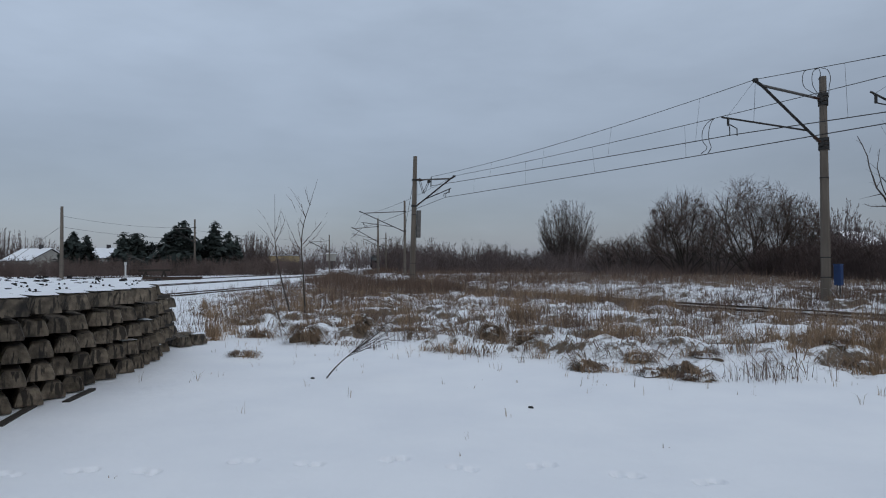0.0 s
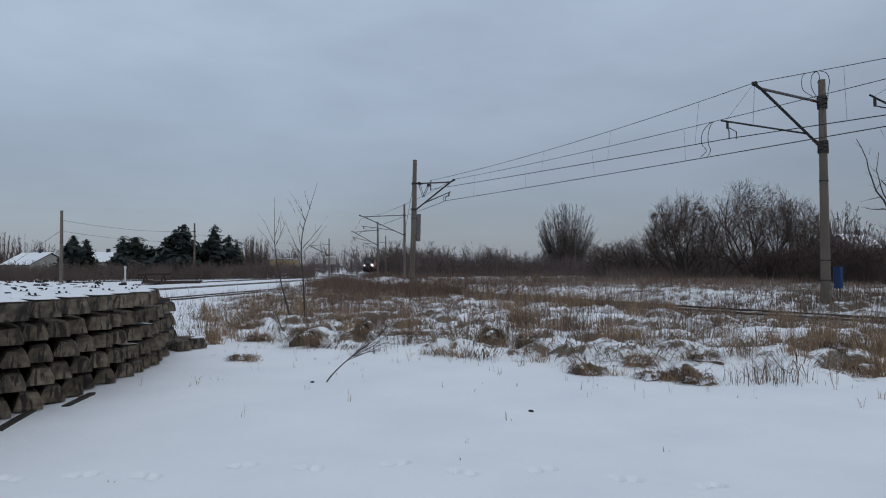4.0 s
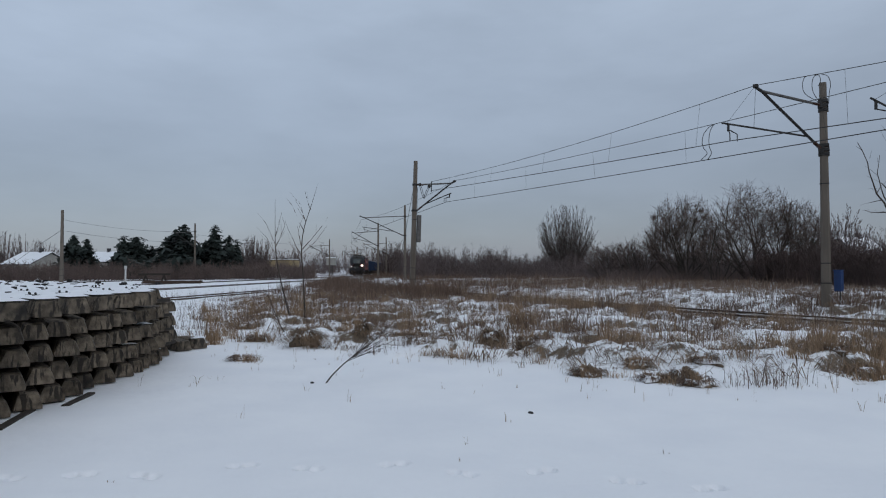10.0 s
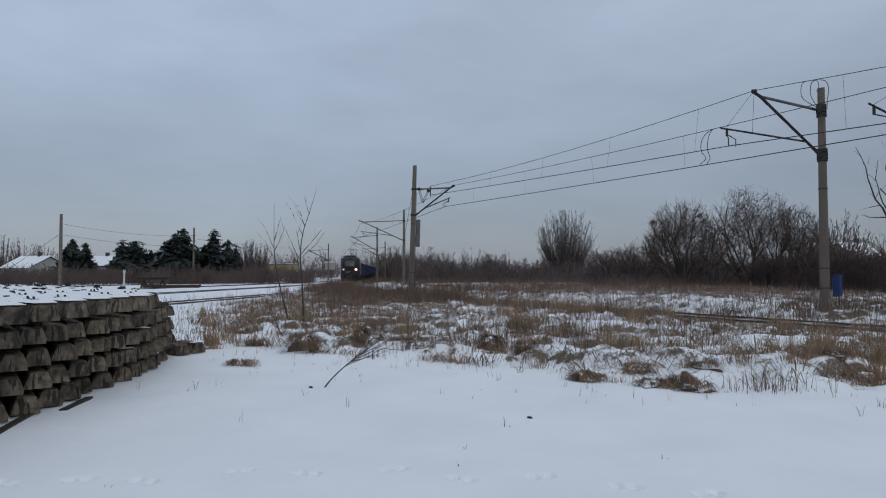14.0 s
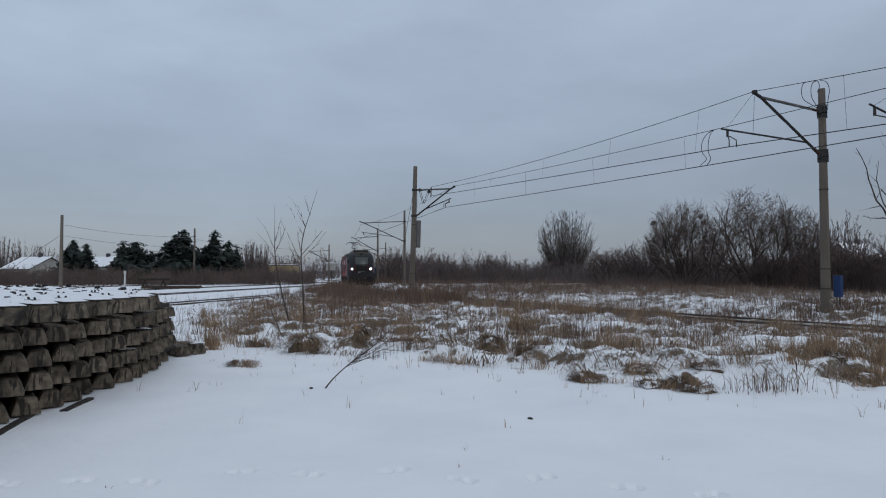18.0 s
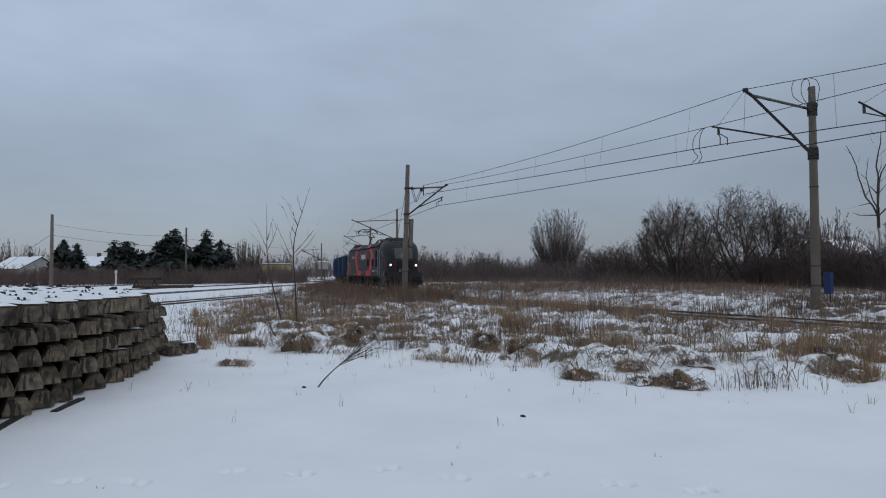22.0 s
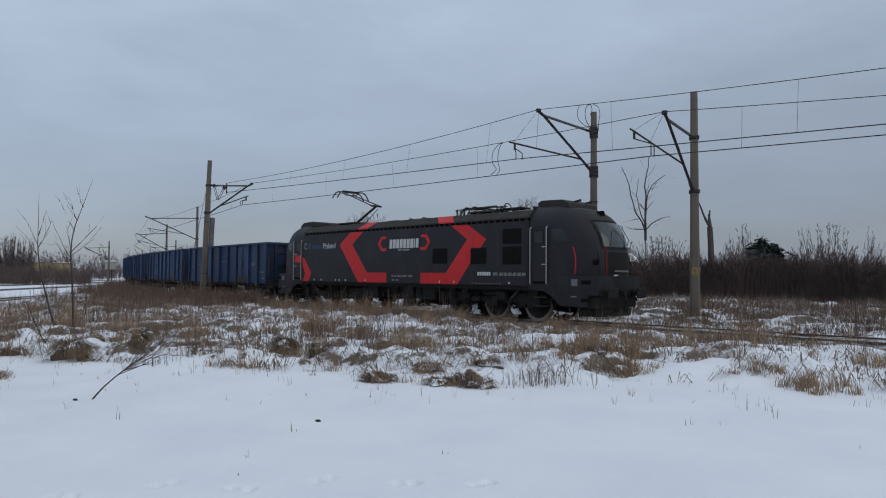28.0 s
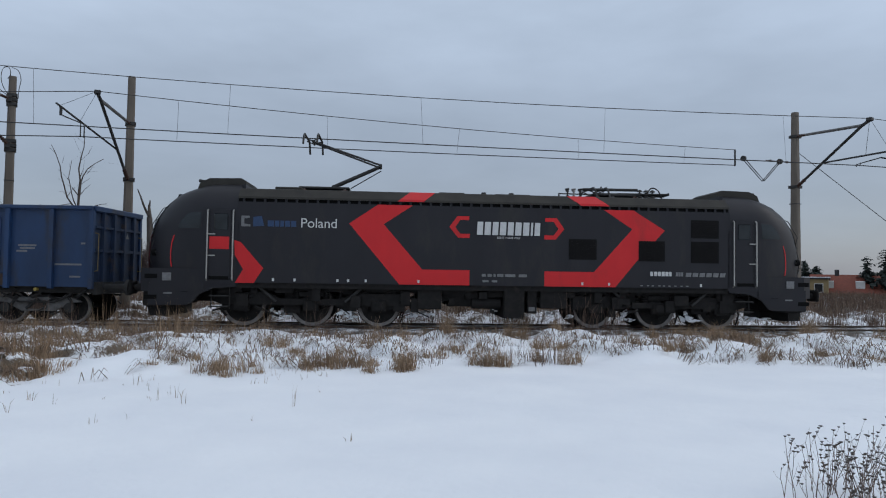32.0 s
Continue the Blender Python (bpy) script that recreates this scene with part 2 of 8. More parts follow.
BALLAST = mat("ballast_and_dirt", (0.13, 0.115, 0.10), 0.95, (0.06, 0.052, 0.045), 14, bump=1.0, bump_scale=22,
              dirt=(0.80, 0.82, 0.85), dirt_scale=2.6, dirt_at=0.47)
LOCO_GREY = mat("anthracite_paint", (0.0180, 0.0172, 0.0208), 0.5, (0.0128, 0.0124, 0.0156), 1.5,
                dirt=(0.032, 0.029, 0.025), dirt_scale=0.8, dirt_at=0.56, stretch=(1, 1, 0.35), spec=0.32)
LOCO_BROWN = mat("dusty_roof_paint", (0.044, 0.040, 0.033), 0.75, (0.026, 0.024, 0.021), 2.0, spec=0.3)
LOCO_RED = mat("signal_red_paint", (0.62, 0.022, 0.024), 0.42, (0.54, 0.017, 0.021), 2.0, dirt=(0.40, 0.024, 0.024), dirt_scale=1.4,
               stretch=(1, 1, 0.35), spec=0.3)
LOCO_BLACK = mat("black_running_gear", (0.022, 0.020, 0.019), 0.8, (0.012, 0.0115, 0.011), 7, bump=0.2,
                 dirt=(0.032, 0.027, 0.023), dirt_scale=3, spec=0.2)
VENT = mat("dusty_black_vent", (0.0125, 0.0115, 0.0115), 0.8, (0.009, 0.0085, 0.0085), 3, spec=0.12)
GRILLE = mat("black_grille", (0.006, 0.006, 0.006), 0.8, spec=0.1)
WHITE_PAINT = mat("white_lettering", (0.62, 0.62, 0.60), 0.6, (0.5, 0.5, 0.49), 12)
GREY_PAINT = mat("faded_grey_lettering", (0.20, 0.20, 0.20), 0.6, (0.12, 0.12, 0.12), 16)
BLUE_PAINT = mat("faded_blue_lettering", (0.022, 0.058, 0.14), 0.6, (0.014, 0.034, 0.08), 5)
HANDRAIL = mat("bare_steel_handrail", (0.42, 0.41, 0.38), 0.4, (0.3, 0.29, 0.27), 10, metal=0.6)
# grey-green base includes a painted share of the sky's reflection
GLASS = mat("dark_cab_glass", (0.060, 0.072, 0.070), 0.10, (0.048, 0.058, 0.057), 1, spec=0.45)
LAMP_LIT = mat("lit_headlamp", (1.0, 0.93, 0.80), 0.3, (1.0, 0.88, 0.68), 2, emit=260.0)
LAMP_WARM = mat("warm_headlamp", (1.0, 0.76, 0.5), 0.3, (1.0, 0.78, 0.54), 2, emit=420.0)
DULL_RED = mat("dirty_dark_red_paint", (0.13, 0.012, 0.014), 0.6, (0.08, 0.010, 0.011), 4, spec=0.2)
CAB_GLASS = mat("dim_cab_side_glass", (0.030, 0.036, 0.040), 0.07, (0.013, 0.016, 0.018), 2.2, spec=0.35)
LAMP_OFF = mat("lamp_glass", (0.45, 0.45, 0.43), 0.15)
WAGON_BLUE = mat("blue_wagon_paint", (0.011, 0.043, 0.122), 0.55, (0.008, 0.027, 0.074), 1.6, dirt=(0.030, 0.030, 0.036), dirt_scale=1.3,
                 dirt_at=0.53, stretch=(1, 1, 0.4), spread=0.12)
WAGON_DUSTY = mat("dusty_grey_bogie", (0.17, 0.165, 0.16), 0.85, (0.07, 0.066, 0.062), 5, bump=0.2)
WAGON_END = mat("grimy_blue_wagon_end", (0.010, 0.026, 0.066), 0.65, (0.007, 0.016, 0.038), 2.2, dirt=(0.055, 0.036, 0.026), dirt_scale=1.8, dirt_at=0.55)
WAGON_DARK = mat("wagon_underframe", (0.030, 0.028, 0.026), 0.8, (0.018, 0.017, 0.016), 6, bump=0.2)
WHEEL_TREAD = mat("wheel_rim_steel", (0.27, 0.25, 0.235), 0.5, (0.09, 0.08, 0.072), 5, metal=0.3)
YELLOW = mat("yellow_paint", (0.42, 0.31, 0.06), 0.6, (0.26, 0.19, 0.05), 9)
OCHRE = mat("grimy_yellow_paint", (0.20, 0.15, 0.05), 0.7, (0.10, 0.075, 0.035), 6)


# ---- mesh helpers ----
def obj(name, bm, material, parent=None, smooth=False):
    me = bpy.data.meshes.new(name)
    bm.normal_update()
    bm.to_mesh(me)
    bm.free()
    for m in (material if isinstance(material, (list, tuple)) else [material]):
        me.materials.append(m)
    if smooth:
        me.shade_smooth()
    ob = new(name, me)
    if parent:
        ob.parent = parent
    return ob


def part(name, bm, material, parent, label="", smooth=False):
    ob = obj(name, bm, material, parent, smooth)
    return tagged(ob, label) if label else ob


def mesh_from(name, verts, faces, material, parent=None, index=None):
    me = bpy.data.meshes.new(name)
    me.from_pydata(verts, [], faces)
    for m in (material if isinstance(material, (list, tuple)) else [material]):
        me.materials.append(m)
    if index is not None:
        me.polygons.foreach_set("material_index", index)
    me.update()
    ob = new(name, me)
    if parent:
        ob.parent = parent
    return ob


def empty(name, m=None):
    ob = new(name)
    ob.empty_display_size = 0.1
    if m is not None:
        ob.matrix_basis = m
    return ob


def box(bm, x0, x1, y0, y1, z0, z1, bevel=0.0):
    g = bmesh.ops.create_cube(bm, size=1.0)["verts"]
    for v in g:
        v.co = Vector(((x0 + x1) / 2 + v.co.x * (x1 - x0), (y0 + y1) / 2 + v.co.y * (y1 - y0), (z0 + z1) / 2 + v.co.z * (z1 - z0)))
    if bevel:
        es = list({e for v in g for e in v.link_edges})
        bmesh.ops.bevel(bm, geom=es, offset=bevel, segments=1, affect="EDGES")
    return bm


def tube(bm, p, q, r, n=8, r2=None):
    p, q = Vector(p), Vector(q)
    d = (q - p)
    if d.length < 1e-6:
        return bm
    d.normalize()
    a = d.orthogonal().normalized()
    b = d.cross(a)
    r2 = r if r2 is None else r2
    c0 = [bm.verts.new(p + (a * math.cos(t) + b * math.sin(t)) * r) for t in [2 * math.pi * i / n for i in range(n)]]
    c1 = [bm.verts.new(q + (a * math.cos(t) + b * math.sin(t)) * r2) for t in [2 * math.pi * i / n for i in range(n)]]
    for i in range(n):
        bm.faces.new((c0[i], c0[(i + 1) % n], c1[(i + 1) % n], c1[i]))
    bm.faces.new(c0[::-1])
    bm.faces.new(c1)
    return bm


def path_tube(bm, pts, r, n=6):
    """One bent tube through the points."""
    pts = [Vector(p) for p in pts]
    ds = [(b - a).normalized() for a, b in zip(pts[:-1], pts[1:])]
    ref = ds[0].orthogonal().normalized()
    rings = []
    for k, p in enumerate(pts):
        d = ds[0] if k == 0 else ds[-1] if k == len(pts) - 1 else (ds[k - 1] + ds[k]).normalized()
        a = (ref - d * ref.dot(d)).normalized()
        b = d.cross(a)
        rings.append([bm.verts.new(p + (a * math.cos(2 * math.pi * i / n) + b * math.sin(2 * math.pi * i / n)) * r) for i in range(n)])
        ref = a
    for r0, r1 in zip(rings[:-1], rings[1:]):
        for i in range(n):
            bm.faces.new((r0[i], r0[(i + 1) % n], r1[(i + 1) % n], r1[i]))
    bm.faces.new(rings[0][::-1])
    bm.faces.new(rings[-1])
    return bm


def plate(bm, pts, axis, a, b):
    """A flat polygon extruded from a to b along axis (0, 1 or 2); pts give the other two coordinates in order."""
    def put(p, c):
        return Vector((c, *p)) if axis == 0 else Vector((p[0], c, p[1])) if axis == 1 else Vector((*p, c))
    v0, v1 = [bm.verts.new(put(p, a)) for p in pts], [bm.verts.new(put(p, b)) for p in pts]
    n = len(pts)
    f = [bm.faces.new(v0[::-1]), bm.faces.new(v1)]
    for i in range(n):
        f.append(bm.faces.new((v0[i], v0[(i + 1) % n], v1[(i + 1) % n], v1[i])))
    bmesh.ops.recalc_face_normals(bm, faces=f)
    return bm


def B():
    return bmesh.new()


# ---- ground ----
def ground_axis(lo, hi, fine, extra, far):
    a = list(np.arange(lo, hi, fine))
    a += [v for lo2, hi2, st in extra for v in np.arange(lo2, hi2, st)]
    step, v = fine, hi
    while v < far:
        a.append(v)
        step *= 1.16
        v += step
    step, v = fine, lo
    while v > -far:
        step *= 1.16
        v -= step
        a.append(v)
    return np.unique(np.round(a, 3))


FOOTPRINTS = [(-3.64, 5.75), (-3.10, 5.83), (-2.54, 5.85), (-1.80, 6.1), (-1.18, 6.02), (-0.43, 6.03), (0.16, 5.83), (0.85, 5.88), (1.5, 5.63), (2.11, 5.4)]


def make_ground():
    xs = ground_axis(-18, 42, 0.33, [(-4.0, 2.5, 0.03), (-8, 20, 0.15)], 3000)
    ys = ground_axis(-10, 48, 0.33, [(5.2, 6.3, 0.03), (2, 26, 0.15)], 3000)
    gx, gy = np.meshgrid(xs, ys, indexing="ij")
    z = ground_z(gx, gy)
    for i, (fx, fy) in enumerate(FOOTPRINTS):
        for dx, dy in ((-0.065, 0.0), (0.065, 0.04 if i % 2 else -0.05)):
            r = ((gx - fx - dx) / 0.050) ** 2 + ((gy - fy - dy) / 0.060) ** 2
            z = z - 0.085 * np.exp(-r ** 2)
    s, off = track_coords(gx, gy)
    s, off = s.reshape(gx.shape), off.reshape(gx.shape)
    lim = veg_limit(s)
    rough = np.clip((lim - off + 0.3 + 0.5 * wave(gx, gy, 1.1)) / 1.0, 0, 1) * np.where(off > 0, 0.95, np.clip(1.15 - (-off) / 90, 0.75, 1))
    yard = np.clip((-13.5 - gx) / 3, 0, 1) * np.clip((gy - 12) / 8, 0, 1) * (off > 0)
    rough = rough * np.where((off > 0) & (s > -14), 0.72, 1.0) * np.where((gx > 0.5) & (gy > 20) & (off > 0), 0.86, 1.0) * np.where(off < -3, 0.98, 1.0)
    rough = rough * (1 - yard) + yard * 0.42
    far = np.clip((np.hypot(gx, gy) - 92) / 25, 0, 1)
    rough = np.maximum(rough, far * 0.95 * (1 - yard))
    east = np.clip((np.degrees(np.arctan2(gx, gy)) - 56) / 6, 0, 1) * np.clip((-off - 3.5) / 3, 0, 1)
    rough = np.maximum(rough, np.maximum(far * 1.7 * (1 - yard), east * 1.45))
    nx, ny = len(xs), len(ys)
    verts = np.stack([gx.ravel(), gy.ravel(), z.ravel()], axis=1)
    i, j = np.meshgrid(np.arange(nx - 1), np.arange(ny - 1), indexing="ij")
    a = (i * ny + j).ravel()
    faces = np.stack([a, a + ny, a + ny + 1, a + 1], axis=1)
    me = bpy.data.meshes.new("ground")
    me.from_pydata(verts.tolist(), [], faces.tolist())
    at = me.attributes.new("rough_growth", "FLOAT", "POINT")
    at.data.foreach_set("value", rough.ravel().astype(np.float32))
    me.shade_smooth()
    me.materials.append(GROUND)
    return tagged(new("ground", me), "snow-covered ground with brown dead grass showing through", "ground", kind="structure")


def ground_material():
    m = bpy.data.materials.new("snow_over_dead_grass")
    m.use_nodes = True
    n, l = m.node_tree.nodes, m.node_tree.links
    b = n["Principled BSDF"]
    co = n.new("ShaderNodeTexCoord")

    def noise_at(scale, detail=5.0, rough=0.55):
        no = n.new("ShaderNodeTexNoise")
        no.inputs["Scale"].default_value, no.inputs["Detail"].default_value, no.inputs["Roughness"].default_value = scale, detail, rough
        l.new(co.outputs["Object"], no.inputs["Vector"])
        return no.outputs["Fac"]

    def mixer(fac, a, c):
        mx = n.new("ShaderNodeMix")
        mx.data_type = "RGBA"
        for sock, v in ((mx.inputs["A"], a), (mx.inputs["B"], c)):
            if isinstance(v, tuple):
                sock.default_value = (*v, 1)
            else:
                l.new(v, sock)
        l.new(fac, mx.inputs["Factor"])
        return mx.outputs["Result"]

    def rng(v, a, c, lo=0.0, hi=1.0, open_ended=False):
        r = n.new("ShaderNodeMapRange")
        r.inputs["From Min"].default_value, r.inputs["From Max"].default_value = a, c
        r.inputs["To Min"].default_value, r.inputs["To Max"].default_value = lo, hi
        r.clamp = not open_ended
        l.new(v, r.inputs["Value"])
        return r.outputs[0]
    snow = mixer(rng(noise_at(0.7), 0.3, 0.7), (0.80, 0.82, 0.85), (0.87, 0.885, 0.90))
    soil = mixer(rng(noise_at(34.0, 8.0, 0.8), 0.36, 0.64), (0.034, 0.026, 0.020), (0.22, 0.165, 0.112))
    att = n.new("ShaderNodeAttribute")
    att.attribute_name = "rough_growth"
    add = n.new("ShaderNodeMath")
    add.operation = "ADD"
    l.new(rng(noise_at(3.4, 10.0, 0.82), 0.0, 1.0, -0.85, 0.85), add.inputs[0])
    l.new(rng(att.outputs["Fac"], 0.0, 1.0, -0.45, 0.50, True), add.inputs[1])
    geo, sep, mul, bare = n.new("ShaderNodeNewGeometry"), n.new("ShaderNodeSeparateXYZ"), n.new("ShaderNodeMath"), n.new("ShaderNodeMath")
    l.new(geo.outputs["Normal"], sep.inputs[0])
    mul.operation, bare.operation = "MULTIPLY", "ADD"
    l.new(rng(sep.outputs["Z"], 0.95, 0.80), mul.inputs[0])
    l.new(rng(att.outputs["Fac"], 0.15, 0.6, 0.0, 0.26), mul.inputs[1])
    l.new(mul.outputs[0], bare.inputs[0])
    l.new(add.outputs[0], bare.inputs[1])
    fac = rng(bare.outputs[0], 0.50, 0.64)
    l.new(mixer(fac, snow, soil), b.inputs["Base Color"])
    b.inputs["Roughness"].default_value = 0.75
    bp = n.new("ShaderNodeBump")
    bp.inputs["Strength"].default_value, bp.inputs["Distance"].default_value = 0.4, 0.07
    l.new(noise_at(2.6, 8.0, 0.6), bp.inputs["Height"])
    l.new(bp.outputs[0], b.inputs["Normal"])
    return m


GROUND = ground_material()
make_ground()


# ---- tracks ----
RAIL_PROFILE = [(-0.07, 0.0), (0.07, 0.0), (0.07, 0.012), (0.012, 0.032), (0.012, 0.115), (0.036, 0.125), (0.036, 0.16),
                (-0.036, 0.16), (-0.036, 0.125), (-0.012, 0.115), (-0.012, 0.032), (-0.07, 0.012)]


def rail(name, line, base_z, parent=None):
    """A rail of the real profile swept along a list of (x, y, heading)."""
    n = len(RAIL_PROFILE)
    verts, faces, index = [], [], []
    for k, (x, y, h) in enumerate(line):
        for a, z in RAIL_PROFILE:
            verts.append((x - a * math.cos(h), y - a * math.sin(h), base_z + z))
        if k:
            for i in range(n):
                p, q = (k - 1) * n, k * n
                faces.append((p + i, p + (i + 1) % n, q + (i + 1) % n, q + i))
                index.append(1 if i == 6 else 0)
    faces += [tuple(range(n)), tuple(range((len(line) - 1) * n, len(line) * n))[::-1]]
    index += [0, 0]
    return mesh_from(name, verts, faces, [RAIL_STEEL, RAIL_TOP], parent, index)


def swept_bed(name, line, half, top, foot, label):
    prof = [(-half - 0.9, foot), (-half, top), (0, top + 0.02), (half, top), (half + 0.9, foot)]
    verts, faces = [], []
    for k, (x, y, h) in enumerate(line):
        for a, z in prof:
            lump = random.uniform(-0.03, 0.035) if abs(a) < half + 0.5 else 0.0
            verts.append((x - a * math.cos(h), y - a * math.sin(h), z + lump))
        if k:
            for i in range(4):
                p, q = (k - 1) * 5, k * 5
                faces.append((p + i, p + i + 1, q + i + 1, q + i))
    return tagged(mesh_from(name, verts, faces, BALLAST), label, "track bed", kind="structure")


def train_line(s0, s1, off, step=2.0):
    return [on_track(s, off) for s in np.arange(s0, s1 + 0.01, step)]


track = tagged(empty("railway_track"), "curving railway track with rusty rails half hidden in snow and grass", "track", kind="structure")
rail("rail", train_line(-380, 120, 0.7525), -0.16, track)
rail("rail", train_line(-380, 120, -0.7525), -0.16, track)
swept_bed("track_bed", train_line(-380, 120, 0, 0.8), 1.45, -0.075, -0.34, "low snowy ballast bed under the curving track")

SLEEPER_TRACK = B()
box(SLEEPER_TRACK, -1.25, 1.25, -0.12, 0.12, -0.30, -0.158, 0.02)
_first = part("sleeper", SLEEPER_TRACK, CONCRETE, track)
_first.matrix_basis = pose(*on_track(-48)[:2], 0, 0, 0, math.degrees(on_track(-48)[2]))
for k in range(1, 110):
    o = _first.copy()
    scene.collection.objects.link(o)
    x, y, h = on_track(-48 + k * 0.6)
    o.matrix_basis = pose(x, y, random.uniform(-0.004, 0.004), 0, 0, math.degrees(h) + random.uniform(-0.6, 0.6))


def yard_line(points, side):
    """A smooth rail line through points that run up the yard, shifted to one side."""
    ys = np.arange(points[-1][1], points[0][1], -2.0)
    xs = np.interp(ys, [p[1] for p in points], [p[0] for p in points])
    for _ in range(6):
        xs[1:-1] = (xs[:-2] + 2 * xs[1:-1] + xs[2:]) / 4
    h = np.arctan2(np.gradient(xs), -np.gradient(ys))
    return [(float(x - side * math.cos(a)), float(y - side * math.sin(a)), float(a)) for x, y, a in zip(xs, ys, h)]


YARD = [[(-18.2, 20), (-15.3, 38.6), (-12.8, 54.7), (-10.6, 70), (-9.9, 76)], [(-27.0, 26), (-22.4, 62.9), (-17.7, 100), (-16.6, 116)],
        [(-37.0, 40), (-31.0, 75), (-23.6, 118), (-19.6, 150)], [(-50.0, 70), (-41.5, 103), (-27.9, 157), (-21.4, 195)]]
for points in YARD:
    yt = tagged(empty("yard_track"), "yard siding with dark rails in snow", "track", group="yard tracks", kind="structure")
    for g in (-0.7525, 0.7525):
        rail("rail", yard_line(points, g), -0.25, yt)


# ---- masts and overhead line ----
INSULATOR = mat("brown_porcelain_insulator", (0.06, 0.030, 0.020), 0.25, (0.04, 0.02, 0.015), 6)
TAPED_MARK = mat("pale_number_plate", (0.42, 0.40, 0.32), 0.7)


def gz(x, y):
    return float(ground_z(np.array([x]), np.array([y]))[0])


def mast_shaft(x, y, top, parent, w0=0.36, w1=0.24, rod=True, bands=True):
    z0 = gz(x, y) - 0.1
    bm = B()
    n = 8
    rings = []
    for z, w in ((z0, w0), (z0 + 1.1, w0 * 0.97), (top * 0.5, (w0 + w1) / 2), (top, w1)):
        c = w * 0.2
        h = w / 2
        pts = [(-h + c, -h), (h - c, -h), (h, -h + c), (h, h - c), (h - c, h), (-h + c, h), (-h, h - c), (-h, -h + c)]
        rings.append([bm.verts.new((px, py, z)) for px, py in pts])
    for a, b in zip(rings[:-1], rings[1:]):
        for i in range(n):
            bm.faces.new((a[i], a[(i + 1) % n], b[(i + 1) % n], b[i]))
    bm.faces.new(rings[-1])
    bm.faces.new(rings[0][::-1])
    part("shaft", bm, MAST_CONCRETE, parent)
    for z in (z0 + 1.0, z0 + 1.75, top * 0.55) if bands else ():
        w = (w0 + (w1 - w0) * (z - z0) / (top - z0)) / 2 + 0.012
        part("band", box(B(), -w, w, -w, w, z, z + 0.035), STEEL_DARK, parent)
    if rod:
        part("earthing_rod", tube(B(), (w0 / 2 + 0.03, -0.05, z0 + 0.1), (w1 / 2 + 0.04, -0.05, top * 0.8), 0.012, 5), STEEL_DARK, parent)
    return z0


def insulator(bm, p, q, discs=3, r=0.06):
    p, q = Vector(p), Vector(q)
    tube(bm, p, q, 0.022, 6)
    d = (q - p)
    for i in range(discs):
        c = p + d * (i + 0.5) / discs
        e = d.normalized() * 0.025
        tube(bm, c - e, c + e, r, 8, r * 0.6)


def clamp_at(parent, z, w):
    part("clamp", box(B(), -w, w, -w, w, z - 0.06, z + 0.06, 0.01), STEEL_DARK, parent)


def mast(x, y, top, turn, label, group="catenary masts", shaft=0.36, name="catenary_mast", bands=True):
    m = tagged(empty(name, pose(x, y, 0, 0, 0, turn)), label, "mast", group=group)
    mast_shaft(x, y, top, m, shaft, shaft * 0.68, bands=bands)
    return m


def to_local(m, p):
    return m.matrix_basis.inverted() @ Vector(p)


def ribbed(bm, p, q, r=0.075, n=5):
    """A ribbed strain insulator between two points, with end fittings."""
    p, q = Vector(p), Vector(q)
    tube(bm, p, q, r * 0.5, 8)
    d = q - p
    for i in range(n):
        c, e = p + d * (i + 0.5) / n, d * (0.28 / n)
        tube(bm, c - e, c + e, r, 8, r * 0.7)


